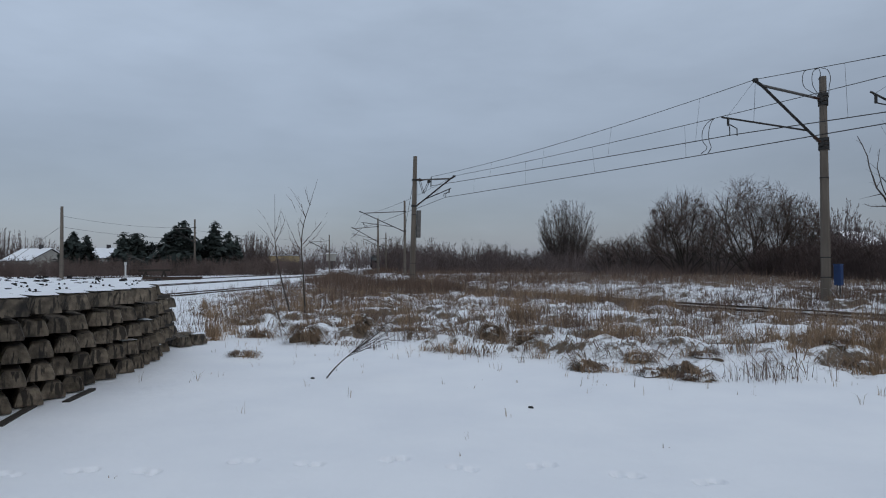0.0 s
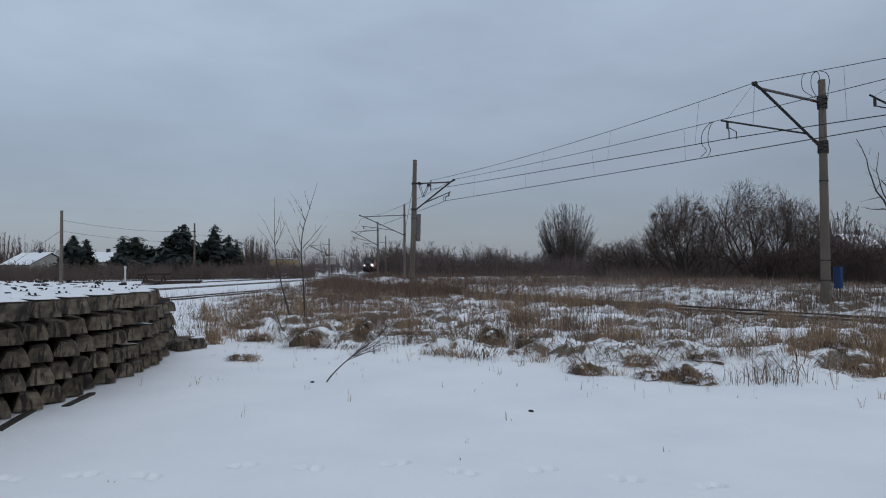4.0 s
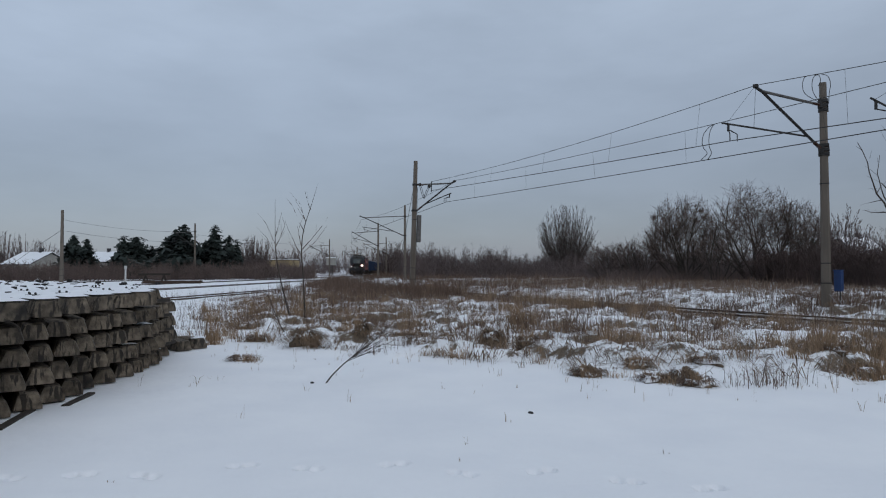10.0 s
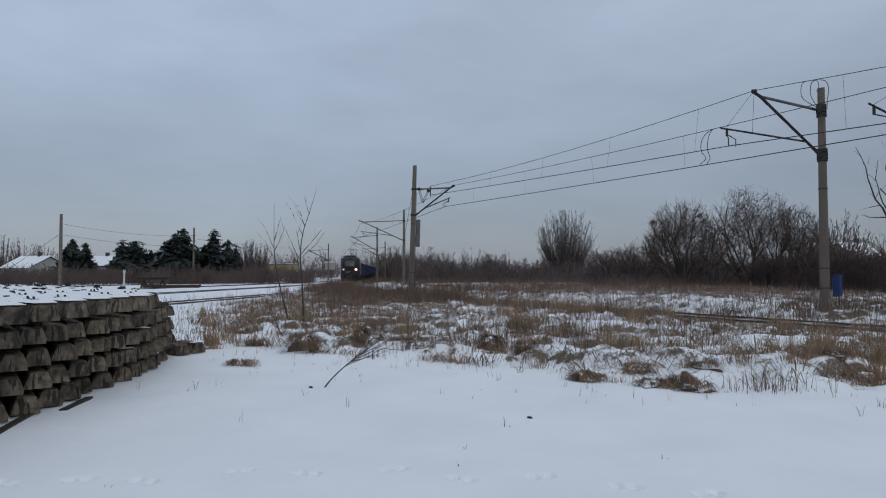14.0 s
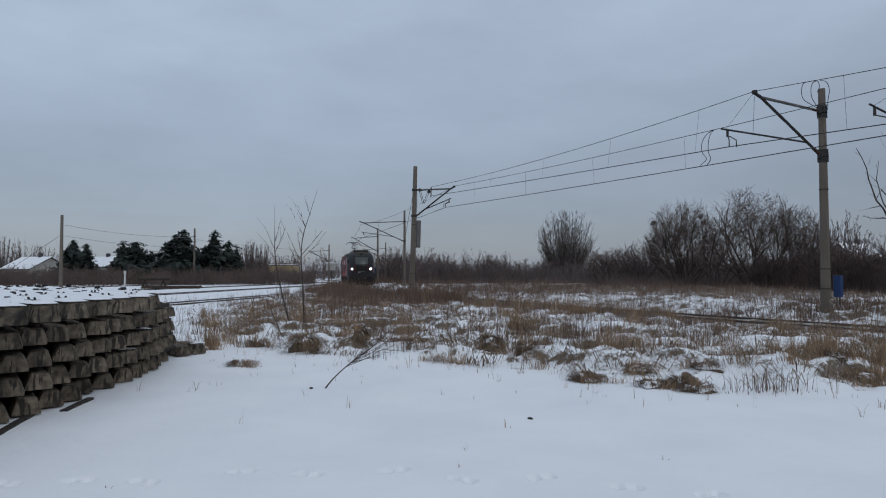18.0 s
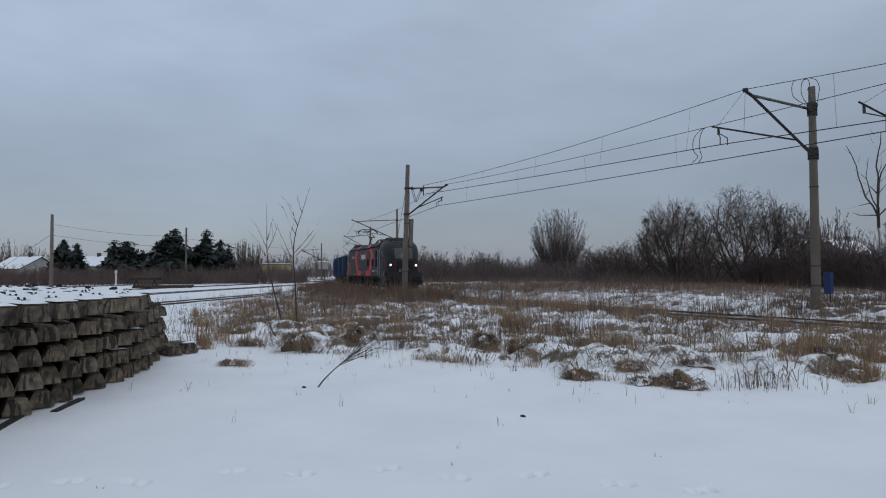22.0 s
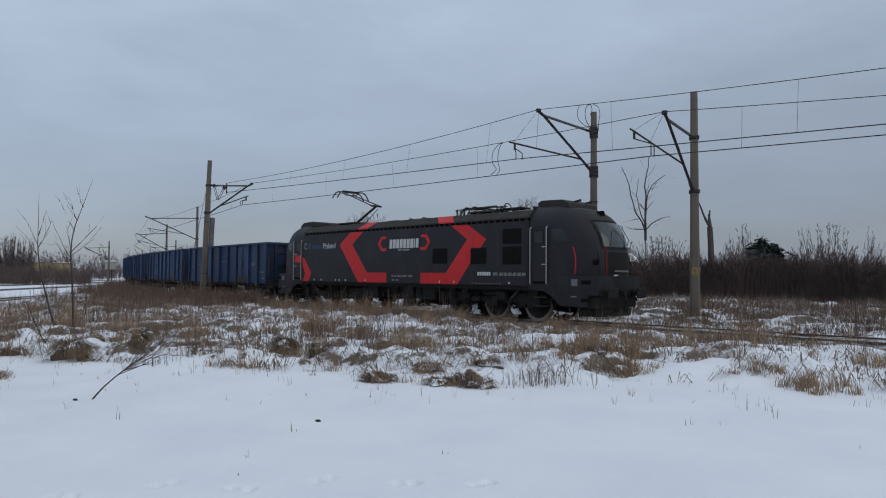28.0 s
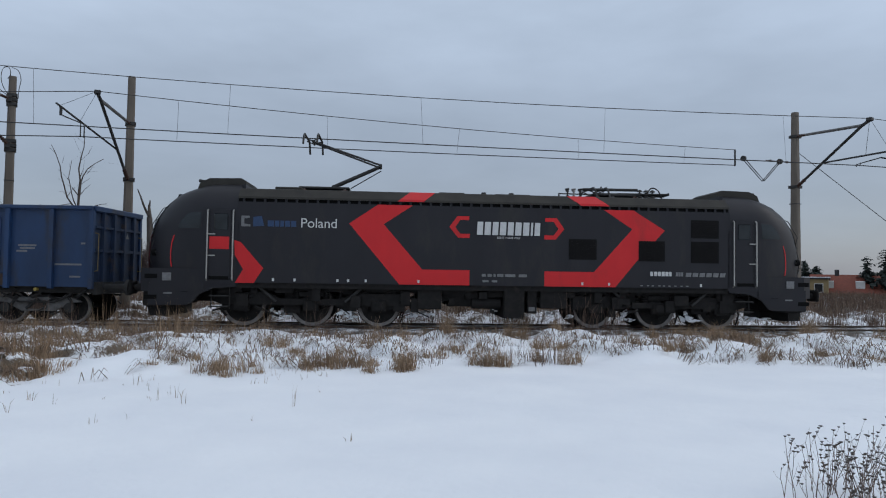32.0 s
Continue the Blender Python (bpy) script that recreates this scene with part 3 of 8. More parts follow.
def cantilever(m, tip, low_z, reg, r=0.046, top_z=None, near=False, slim=False, end_at=None, joint=0.10):
    """A slanting strut and a tie that hold the messenger at tip, and a registration arm that ends above reg."""
    t, g = to_local(m, tip), to_local(m, reg)
    root = Vector((t.x, t.y, 0)).normalized() * 0.17
    lo, hi = Vector((root.x, root.y, low_z)), Vector((root.x, root.y, top_z if top_z else t.z - 0.25))
    for z, w in ((low_z, 0.19), (hi.z, 0.175)):
        clamp_at(m, z, w)
        if near and not slim:
            clamp_at(m, z + 0.17, w * 0.96)
            clamp_at(m, z - 0.17, w)
            part("bracket", box(B(), root.x * 1.2 - 0.09, root.x * 1.2 + 0.09, root.y * 1.2 - 0.09, root.y * 1.2 + 0.09, z - 0.12, z + 0.12, 0.01), STEEL_DARK, m)
    mid = lo.lerp(t, 0.13)
    bm = B()
    ribbed(bm, lo, mid)
    part("insulator", bm, INSULATOR, m)
    knot = mid.lerp(t, 0.90)
    part("strut", tube(B(), mid, knot, r * 1.1, 8), STEEL_DARK, m)
    a = hi.lerp(knot, 0.16)
    bm = B()
    ribbed(bm, hi, a, 0.06)
    part("insulator", bm, INSULATOR, m)
    part("tie", tube(B(), a, knot, r * 1.15, 8), TIE_STEEL, m)
    bm = B()
    tube(bm, knot, t - Vector((0, 0, 0.06)), r * 1.2, 8)
    box(bm, t.x - 0.09, t.x + 0.09, t.y - 0.09, t.y + 0.09, t.z - 0.09, t.z + 0.03, 0.02)
    part("messenger_clamp", bm, STEEL_DARK, m)
    s0 = mid.lerp(t, joint)
    end = Vector((g.x, g.y, g.z + 0.62)) + (Vector((g.x, g.y, 0)) - Vector((root.x, root.y, 0))).normalized() * 0.35
    if end_at:
        end = to_local(m, end_at)
    part("registration_tube", tube(B(), s0, end, r * 0.75, 6), STEEL_DARK, m)
    bm = B()
    drop = end.lerp(s0, 0.07)
    box(bm, drop.x - 0.04, drop.x + 0.04, drop.y - 0.04, drop.y + 0.04, drop.z - 0.26, drop.z, 0.01)
    foot = drop - Vector((0, 0, 0.24))
    for k in (0.0, 0.09):
        hook = g.lerp(s0, k)
        hook.z = g.z
        path_tube(bm, [foot, foot.lerp(hook, 0.25) + Vector((0, 0, 0.10)), Vector((hook.x, hook.y, foot.z - 0.02)).lerp(hook, 0.25), hook + Vector((0, 0, 0.10)), hook], 0.020, 5)
    part("steady_arm", bm, STEEL_DARK, m)
    if near:
        for k in (0.05, 0.36):
            part("hanger_wire", tube(B(), t, end.lerp(s0, k), 0.007, 4), WIRE, m)


def bow(pts, n=6):
    """A smooth line through points."""
    p = [pts[0]] + list(pts) + [pts[-1]]
    out = []
    for a, b, c, d in zip(p[:-3], p[1:-2], p[2:-1], p[3:]):
        for i in range(n):
            t = i / n
            out.append(b * 0.5 * 2 + ((c - a) * t + (a * 2 - b * 5 + c * 4 - d) * t * t + (b * 3 - a - c * 3 + d) * t ** 3) * 0.5)
    return out + [pts[-1]]


def wire_between(bm, p, q, sag, r, n=10):
    p, q = Vector(p), Vector(q)
    pts = [p.lerp(q, i / n) - Vector((0, 0, sag * 4 * (i / n) * (1 - i / n))) for i in range(n + 1)]
    path_tube(bm, pts, r, 5)
    return pts


TIE_STEEL = mat("weathered_grey_steel", (0.16, 0.155, 0.15), 0.6, (0.09, 0.086, 0.082), 6, metal=0.3)
MAST_A, MAST_C, MAST_B, MAST_D = (14.5, 25.7), (16.1, 21.15), (-2.05, 44.9), (31.3, 0.4)
TIP_A, TIP_C, TIP_B, TIP_D = (10.85, 23.36, 7.9), (13.25, 18.86, 6.97), (0.75, 44.3, 7.3), (26.8, -1.9, 6.95)
CON_A, CON_C, CON_B, CON_D = (10.25, 24.1, 6.1), (13.1, 19.4, 5.60), (0.2, 45.3, 6.0), (26.5, -1.6, 5.35)

ma = mast(*MAST_A, 8.62, 60, "grey concrete catenary mast with a steel bracket and wire loops")
cantilever(ma, TIP_A, 6.05, CON_A, top_z=7.75, near=True)
mc = mast(*MAST_C, 8.45, 55, "grey concrete catenary mast with a low steel bracket", bands=False)
plate_c = part("number_plate", box(B(), -0.186, -0.172, -0.10, 0.10, 1.68, 1.95, 0.004), YELLOW, mc, "small faded yellow plate")
for z in (1.86, 1.79, 1.72):
    part("plate_mark", box(B(), -0.190, -0.184, -0.06, 0.06, z, z + 0.03), STEEL_DARK, plate_c)
cantilever(mc, TIP_C, 4.75, CON_C, top_z=6.75, near=True, slim=True, end_at=(12.38, 19.5, 6.48), joint=0.27)
mb = mast(*MAST_B, 8.7, 10, "leaning concrete anchor mast with a weight box and brackets")
mb.matrix_basis = pose(*MAST_B, 0, 0, 1.6, 10)
cantilever(mb, TIP_B, 5.4, CON_B)
md = mast(*MAST_D, 8.35, 60, "concrete anchor mast with a bracket and a slanting guy wire")
cantilever(md, TIP_D, 5.3, CON_D, top_z=7.35, near=True, slim=True, end_at=(25.9, -2.5, 5.69), joint=0.30)
part("weight_guard", box(B(), 0.20, 0.46, -0.2, 0.2, 3.3, 5.1, 0.02), TIE_STEEL, mb, "grey tension-weight guard")
YOKE_B, YOKE_D = (-0.75, 43.8, 6.85), (29.6, 2.5, 6.38)
for m, yoke, base in ((mb, YOKE_B, 7.15), (md, YOKE_D, 6.3)):
    y = to_local(m, yoke)
    r = Vector((y.x, y.y, 0)).normalized() * 0.2
    bm = B()
    insulator(bm, (r.x, r.y, base), y.lerp(Vector((r.x, r.y, base)), 0.55))
    part("strain_insulator", bm, INSULATOR, m)
    bm = B()
    tube(bm, y + Vector((0, 0, 0.33)), y - Vector((0, 0, 0.33)), 0.035, 6)
    part("yoke_bar", bm, STEEL_DARK, m)
    bm = B()
    low = y.lerp(Vector((r.x, r.y, base)), 0.5) - Vector((0, 0, 0.85))
    a, b = y.lerp(Vector((r.x, r.y, base)), 0.15), y.lerp(Vector((r.x, r.y, base)), 0.8)
    for k in (-0.05, 0.05):
        tube(bm, a + Vector((k, 0, 0)), low + Vector((k, 0, 0)), 0.018, 5)
        tube(bm, b + Vector((k, 0, 0)), low + Vector((k, 0, 0)), 0.018, 5)
    for c in (a, b):
        tube(bm, c - Vector((0, 0.05, 0)), c + Vector((0, 0.05, 0)), 0.11, 10)
    part("tension_pulleys", bm, STEEL_DARK, m)
part("guy_wire", tube(B(), (0.1, 0, 6.9), to_local(md, (36.5, -7.5, 0.0)), 0.014, 5), WIRE, md)
part("guy_wire", tube(B(), (-0.1, 0, 6.9), to_local(mb, (-4.2, 60.0, 0.0)), 0.014, 5), WIRE, mb)
bm = B()
box(bm, 0.16, 0.45, -0.06, 0.06, 7.25, 7.31)
tube(bm, (0.4, 0, 7.25), (0.4, 0, 6.95), 0.05, 6)
part("horn_gap_switch", bm, STEEL_DARK, ma)
part("number_plate", box(B(), -0.03, 0.14, -0.19, -0.178, 1.75, 2.0), TAPED_MARK, mc, "small faded plate")

line = tagged(empty("overhead_line"), "two dark overhead wire runs with droppers above the curving track", "overhead wire")
LEFT_M = [(*on_track(-82, -0.2)[:2], 7.3), (*on_track(-112, 0.2)[:2], 7.2), (*on_track(-160, 0)[:2], 7.2), (*on_track(-215, 0)[:2], 7.2)]
LEFT_W = [(*on_track(-82, -0.2)[:2], 5.7), (*on_track(-112, 0.2)[:2], 5.6), (*on_track(-160, 0)[:2], 5.6), (*on_track(-215, 0)[:2], 5.6)]
ANCH_B = (YOKE_B[0], YOKE_B[1], 7.18)
beyond_m, beyond_w = (*on_track(52, 0)[:2], 7.0), (*on_track(52, 0)[:2], 5.4)
RUNS = [([ANCH_B, TIP_A, TIP_D, beyond_m], [(YOKE_B[0], YOKE_B[1], 6.6), CON_A, CON_D, beyond_w], (0.25, 0.25, 0.4)),
        (LEFT_M[::-1] + [TIP_B, TIP_C, (YOKE_D[0], YOKE_D[1], 6.70)], LEFT_W[::-1] + [CON_B, CON_C, (YOKE_D[0], YOKE_D[1], 6.08)],
         (0.5, 0.5, 0.4, 0.4, 0.15, 0.15))]
for ms, ws, sags in RUNS:
    for i in range(len(ms) - 1):
        a = wire_between(B(), ms[i], ms[i + 1], sags[i], 0.0078)
        b = wire_between(B(), ws[i], ws[i + 1], 0.04, 0.0078)
        bm = B()
        path_tube(bm, a, 0.0125, 5)
        part("messenger_wire", bm, WIRE, line)
        bm = B()
        path_tube(bm, b, 0.017, 5)
        part("contact_wire", bm, WIRE, line)
        bm = B()
        path_tube(bm, [p + Vector((0.04, 0.04, 0.012)) for p in b], 0.014, 5)
        part("contact_wire", bm, WIRE, line)
        for k in (1, 3, 5, 7, 9):
            dense = [p.lerp(q, f / 12) for p, q in zip(b[:-1], b[1:]) for f in range(13)]
            foot = min(dense, key=lambda p: (p.x - a[k].x) ** 2 + (p.y - a[k].y) ** 2)
            if (a[k] - foot).length < 3.2:
                part("dropper", tube(B(), a[k], foot, 0.0045, 4), WIRE, line)
bm = B()
p, q = Vector((10.15, 25.17, 6.94)), Vector((10.06, 25.50, 5.68))
for a, b in ((-0.46, -0.30), (-0.22, -0.05)):
    u = Vector((0.85, -0.52, 0))
    path_tube(bm, bow([p + u * k + Vector((0, 0, z)) if k is not None else q + u * z for k, z in
                       ((0, 0), (a * 0.45, -0.10), (a * 0.85, -0.32), (a, -0.60), (a * 0.92, -0.85), (a * 0.62, -1.08), (None, b))], 4), 0.013, 5)
part("jumper_loop", bm, WIRE, line)
bm = B()
u = Vector((0.9, -0.42, 0))
p = Vector((14.35, 25.6, 8.97))
for x0, side, low in ((-0.42, -0.60, -1.10), (-0.08, -0.28, -1.05), (0.04, 0.34, -1.20), (-0.2, 0.0, -0.5)):
    e = Vector((14.4, 25.55, 8.97 + low)) + u * (0.2 if side > 0.1 else -0.14)
    a = p + u * x0 - Vector((0, 0, 0.05))
    path_tube(bm, bow([a, p + u * (x0 * 0.3 + side * 0.7) + Vector((0, 0, low * 0.12)), p + u * side + Vector((0, 0, low * 0.38)),
                       p + u * side * 0.85 + Vector((0, 0, low * 0.68)), e], 5), 0.013, 5)
part("jumper_loop", bm, WIRE, line)

# masts further up the line and in the yard
FAR_MASTS = [(-4.5, 79.9, 9.0, (-9.6, 78.6), 1), (-10.2, 106.5, 8.7, (-14.4, 107.5), 1), (-12.6, 150.0, 8.4, (-17.5, 151), 1),
             (-13.5, 200.0, 8.4, (-19.5, 200), 1), (-24.8, 148.0, 7.9, (-29.0, 147.0), 0), (-26.0, 205.0, 8.0, (-30.0, 205.0), 0),
             (-39.2, 107.1, 8.7, (-42.2, 106.0), 0), (-33.0, 260.0, 8.2, (-37, 260), 0), (-20.5, 262.0, 8.2, (-24, 262), 0)]
for x, y, top, (tx, ty), _ in FAR_MASTS:
    m = mast(x, y, top, 0, "slim concrete catenary mast beside snowy yard tracks", group="far catenary masts", shaft=0.32)
    cantilever(m, (tx, ty, top - 1.35), top - 3.6, (tx + (x - tx) * 0.1, ty, 5.75), r=0.045, top_z=top - 1.3)
ml = mast(-45.6, 81.1, 8.6, 0, "concrete end mast with two wires and a guy", group="far catenary masts", shaft=0.40)
part("guy_wire", tube(B(), (-0.1, 0, 6.2), (-6.5, -4.0, 0.0), 0.02, 5), WIRE, ml)
line2 = tagged(empty("yard_overhead_line"), "thin dark overhead wires above the yard", "overhead wire")
for z1, z2, sag in ((7.45, 7.35, 0.35), (6.15, 5.75, 0.3)):
    for p, q in (((-45.6, 81.1, z1), (-42.0, 106.2, z2)), ((-42.0, 106.2, z2), (-29.0, 147.2, z2 - 0.7)), ((-29.0, 147.2, z2 - 0.7), (-30, 205, z2 - 0.7))):
        bm = B()
        wire_between(bm, p, q, sag, 0.016)
        part("wire", bm, WIRE, line2)

cab = tagged(empty("equipment_box", pose(15.35, 26.35, gz(15.35, 26.35), 0, 0, 30)), "blue steel equipment box on a thin leg beside the mast", "equipment box")
BOX_BLUE = mat("blue_enamel", (0.010, 0.045, 0.155), 0.5, (0.006, 0.028, 0.10), 4)
part("cabinet", box(B(), -0.115, 0.115, -0.13, 0.13, 0.50, 1.30, 0.02), BOX_BLUE, cab)
part("lid", box(B(), -0.13, 0.13, -0.145, 0.145, 1.30, 1.34, 0.01), BOX_BLUE, cab)
part("door", box(B(), -0.095, 0.095, -0.140, -0.131, 0.56, 1.25), BOX_BLUE, cab)
part("leg", tube(B(), (-0.1, 0, -0.05), (-0.1, 0, 0.55), 0.025, 6), STEEL_DARK, cab)
part("leg", tube(B(), (0.1, 0, -0.05), (0.1, 0, 0.55), 0.025, 6), STEEL_DARK, cab)

# ---- stacked concrete sleepers ----
def sleeper_mesh(name, seed):
    """A concrete sleeper: deep trapezoid ends, waisted middle, rail seats on top. It lies along x from 0 to -2.5."""
    rnd = random.Random(seed)
    prof = [(0.0, 0.092, 0.150, 0.190), (-0.06, 0.100, 0.156, 0.208), (-0.75, 0.105, 0.156, 0.216), (-0.95, 0.08, 0.12, 0.185), (-1.55, 0.08, 0.12, 0.185),
            (-1.75, 0.105, 0.156, 0.216), (-2.44, 0.100, 0.156, 0.208), (-2.5, 0.092, 0.150, 0.200)]
    bm = B()
    rings = []
    for x, wt, wb, h in prof:
        j = lambda k=0.008: rnd.uniform(-k, k)
        pts = [(-wb, 0.0), (wb, 0.0), (wb, 0.045), (wt + 0.012, h - 0.02), (wt - 0.015, h), (-wt + 0.015, h), (-wt - 0.012, h - 0.02), (-wb, 0.045)]
        rings.append([bm.verts.new((x + j(), y + j(), max(0, z + (j() if z > 0.03 else 0)))) for y, z in pts])
    for a, b in zip(rings[:-1], rings[1:]):
        for i in range(8):
            bm.faces.new((a[i], b[i], b[(i + 1) % 8], a[(i + 1) % 8]))
    bm.faces.new(rings[0])
    bm.faces.new(rings[-1][::-1])
    me = bpy.data.meshes.new(name)
    bmesh.ops.recalc_face_normals(bm, faces=bm.faces)
    bm.to_mesh(me)
    bm.free()
    me.materials.append(STAINED)
    return me


SLEEPERS = [sleeper_mesh("concrete_sleeper", k) for k in range(6)]
STACK_X = -5.0


def snow_cap(name, x0, x1, y0, y1, z, parent=None, seed=0, thick=0.035):
    rnd = random.Random(seed)
    nx, ny = max(2, int((x1 - x0) / 0.09)), max(2, int((y1 - y0) / 0.07))
    verts, faces = [], []
    for i in range(nx + 1):
        for j in range(ny + 1):
            edge = 0 if i in (0, nx) or j in (0, ny) else 1
            verts.append((x0 + (x1 - x0) * i / nx + rnd.uniform(-0.012, 0.012), y0 + (y1 - y0) * j / ny + rnd.uniform(-0.012, 0.012),
                          z + edge * (thick * rnd.uniform(0.55, 1.15)) + 0.002))
    for i in range(nx):
        for j in range(ny):
            a = i * (ny + 1) + j
            faces.append((a, a + ny + 1, a + ny + 2, a + 1))
    ob = mesh_from(name, verts, faces, SNOW, parent)
    ob.data.shade_smooth()
    return ob


rnd = random.Random(5)
BASE_Z = -0.15
LAYER = 0.284
TURN = -53.0
BACK_TURN = -53.0
END_Y = [13.0, 12.9, 12.8, 12.7, 12.2]
BATTEN = mat("dark_wet_timber", (0.035, 0.027, 0.020), 0.9, (0.02, 0.016, 0.012), 8, stretch=(1, 0.2, 1))
FASTENING = mat("black_rail_fastening", (0.012, 0.011, 0.010), 0.7)
placed = []


def lay_sleeper(x, y, z, turn, label="weathered grey concrete railway sleeper lying in a snowy stack"):
    ob = new("concrete_sleeper", rnd.choice(SLEEPERS))
    ob.matrix_basis = pose(x, y, z, 0, 0, turn)
    tagged(ob, label, "sleeper", group="stacked sleepers")
    return ob


def fastenings(ob):
    """Rail clips on the seats of a top sleeper, and its own lid of snow."""
    for cx in (-0.42, -0.62, -1.88, -2.08):
        if rnd.random() < 0.75:
            bm = B()
            box(bm, cx - 0.035, cx + 0.035, -0.05, 0.05, 0.215, 0.262)
            tube(bm, (cx, 0, 0.25), (cx + rnd.uniform(-0.05, 0.05), 0, 0.285), 0.016, 6)
            part("rail_clip", bm, FASTENING, ob)


behind = []
for layer in range(5):
    y = 3.0 + rnd.uniform(0, 0.3) + (layer % 2) * 0.3
    k = 0
    while y < END_Y[layer]:
        k += 1
        dx = rnd.gauss(0, 0.02) + 0.035 * layer - 0.09 - (0.10 if rnd.random() < 0.06 else 0.0) - 0.38 * max(0.0, (y - 11.0) / 2) ** 1.5 - 0.12 * max(0.0, (8.6 - y) / 2) + (0.12 if layer == 4 else 0.0)
        ob = lay_sleeper(STACK_X + dx, y, BASE_Z + layer * LAYER, (TURN if layer < 4 else TURN + 14) + rnd.gauss(0, 1.6))
        placed.append((layer, ob))
        if layer == 4:
            fastenings(ob)
        y += rnd.choice((0.44, 0.47, 0.50, 0.56)) * (1.0 if layer < 4 else 1.35)
    if layer < 4:
        z = BASE_Z + layer * LAYER + 0.226
        for off in (0.45, 0.95):
            b = B()
            box(b, STACK_X - off - 0.04, STACK_X - off + 0.04, 3.4 + 2 * off, END_Y[layer] + off * 1.7, z, z + LAYER - 0.226)
            tagged(obj("timber_batten", b, BATTEN), "dark wet timber batten between layers of sleepers", "batten", group="stack battens")
# turned sleepers at the far end of the stack: tip x, y, layer, turn
for x, y, layer, a in ((-5.55, 13.45, 0, -40), (-5.45, 13.35, 1, -38), (-5.42, 13.3, 2, -30), (-5.44, 13.2, 3, -28), (-5.52, 12.8, 4, -38), (-5.66, 13.3, 4, -35),
                       (-5.58, 13.95, 1, -33), (-5.60, 13.9, 2, -37), (-5.56, 13.85, 3, -26), (-5.45, 14.35, 0, -48), (-5.25, 14.75, 0, -38)):
    ob = lay_sleeper(x, y, BASE_Z + layer * LAYER, a)
    placed.append((layer + 0.5, ob))
    if layer == 4:
        fastenings(ob)
# grey boards lying at the foot of the stack
for x, y, ln, a in ((-4.95, 7.9, 1.1, -76), (-4.86, 9.1, 0.9, -82)):
    bm = B()
    box(bm, -ln / 2, ln / 2, -0.05, 0.05, 0.0, 0.032, 0.004)
    bd = obj("board", bm, BATTEN)
    bd.matrix_basis = pose(x, y, BASE_Z - 0.028, 2, 0, a)
    tagged(bd, "dark wet board lying in snow beside the sleeper stack", "board", group="loose boards")
# the stacks behind, joined
verts, faces = [], []
for row in range(1, 8):
    for layer in range(5):
        y = 4.4 + row * 1.0 + rnd.uniform(0, 0.4)
        while y < 12.6 + row * 1.15:
            behind.append(pose(STACK_X - row * 1.35 + rnd.gauss(0, 0.05), y, BASE_Z + layer * LAYER + rnd.uniform(-0.01, 0.01), 0, 0, BACK_TURN + rnd.gauss(0, 2)))
            y += 0.56
for m in behind:
    me = rnd.choice(SLEEPERS)
    o = len(verts)
    verts += [tuple(m @ v.co) for v in me.vertices]
    faces += [tuple(o + i for i in f.vertices) for f in me.polygons]
tagged(mesh_from("sleeper_stacks_behind", verts, faces, STAINED), "more stacks of snow-covered concrete sleepers behind", "sleeper stack", kind="stuff")
# snow on the stacks: lumpy lids on the top layer and on ledges
for layer, ob in placed:
    m = ob.matrix_basis
    if layer >= 4 or rnd.random() < 0.08:
        full = layer >= 4
        x0 = -2.45 if full else -rnd.uniform(0.08, 0.22)
        cap = snow_cap("snow_cap", x0, -0.02, -0.14, 0.14, 0.222, None, rnd.randrange(9999), 0.04 if full else 0.03)
        cap.matrix_basis = m
        tagged(cap, "thin lid of snow on a sleeper", "snow", group="snow lids")
verts, faces = [], []
for row in range(1, 8):
    y = 4.4 + row * 1.0
    while y < 12.6 + row * 1.15:
        n0 = len(verts)
        m = pose(STACK_X - row * 1.35, y, BASE_Z + 4 * LAYER + 0.22, 0, 0, BACK_TURN + rnd.gauss(0, 2))
        for i in range(13):
            for j in range(5):
                z = 0.0 if i in (0, 12) or j in (0, 4) else rnd.uniform(0.02, 0.055)
                verts.append(tuple(m @ Vector((-2.5 * i / 12, -0.21 + 0.42 * j / 4 + rnd.uniform(-0.02, 0.02), z))))
        for i in range(12):
            for j in range(4):
                a = n0 + i * 5 + j
                faces.append((a, a + 5, a + 6, a + 1))
        y += 0.66
tagged(mesh_from("snow_on_stacks", verts, faces, SNOW), "lumpy snow lying on the rear sleeper stacks", "snow", kind="stuff")
verts, faces = [], []
for k in range(230):
    row = rnd.randrange(1, 7)
    x, y = STACK_X - row * 1.35 - rnd.uniform(0, 1.4), 5.5 + row + rnd.uniform(0, 9.5)
    bm_z = BASE_Z + 4 * LAYER + 0.22
    h, w, l = rnd.uniform(0.03, 0.08), rnd.uniform(0.03, 0.09), rnd.uniform(0.02, 0.05)
    o = len(verts)
    for dx, dy, dz in ((-w, -l, 0), (w, -l, 0), (w, l, 0), (-w, l, 0), (-w * 0.7, -l * 0.8, h), (w * 0.7, -l * 0.8, h), (w * 0.7, l * 0.8, h), (-w * 0.7, l * 0.8, h)):
        verts.append((x + dx, y + dy, bm_z + dz))
    faces += [tuple(o + i for i in f) for f in ((4, 5, 6, 7), (0, 1, 5, 4), (1, 2, 6, 5), (2, 3, 7, 6), (3, 0, 4, 7))]
tagged(mesh_from("clips_on_stacks", verts, faces, FASTENING), "black rail clips poking out of the snow on the stacks", "rail clips", kind="stuff")


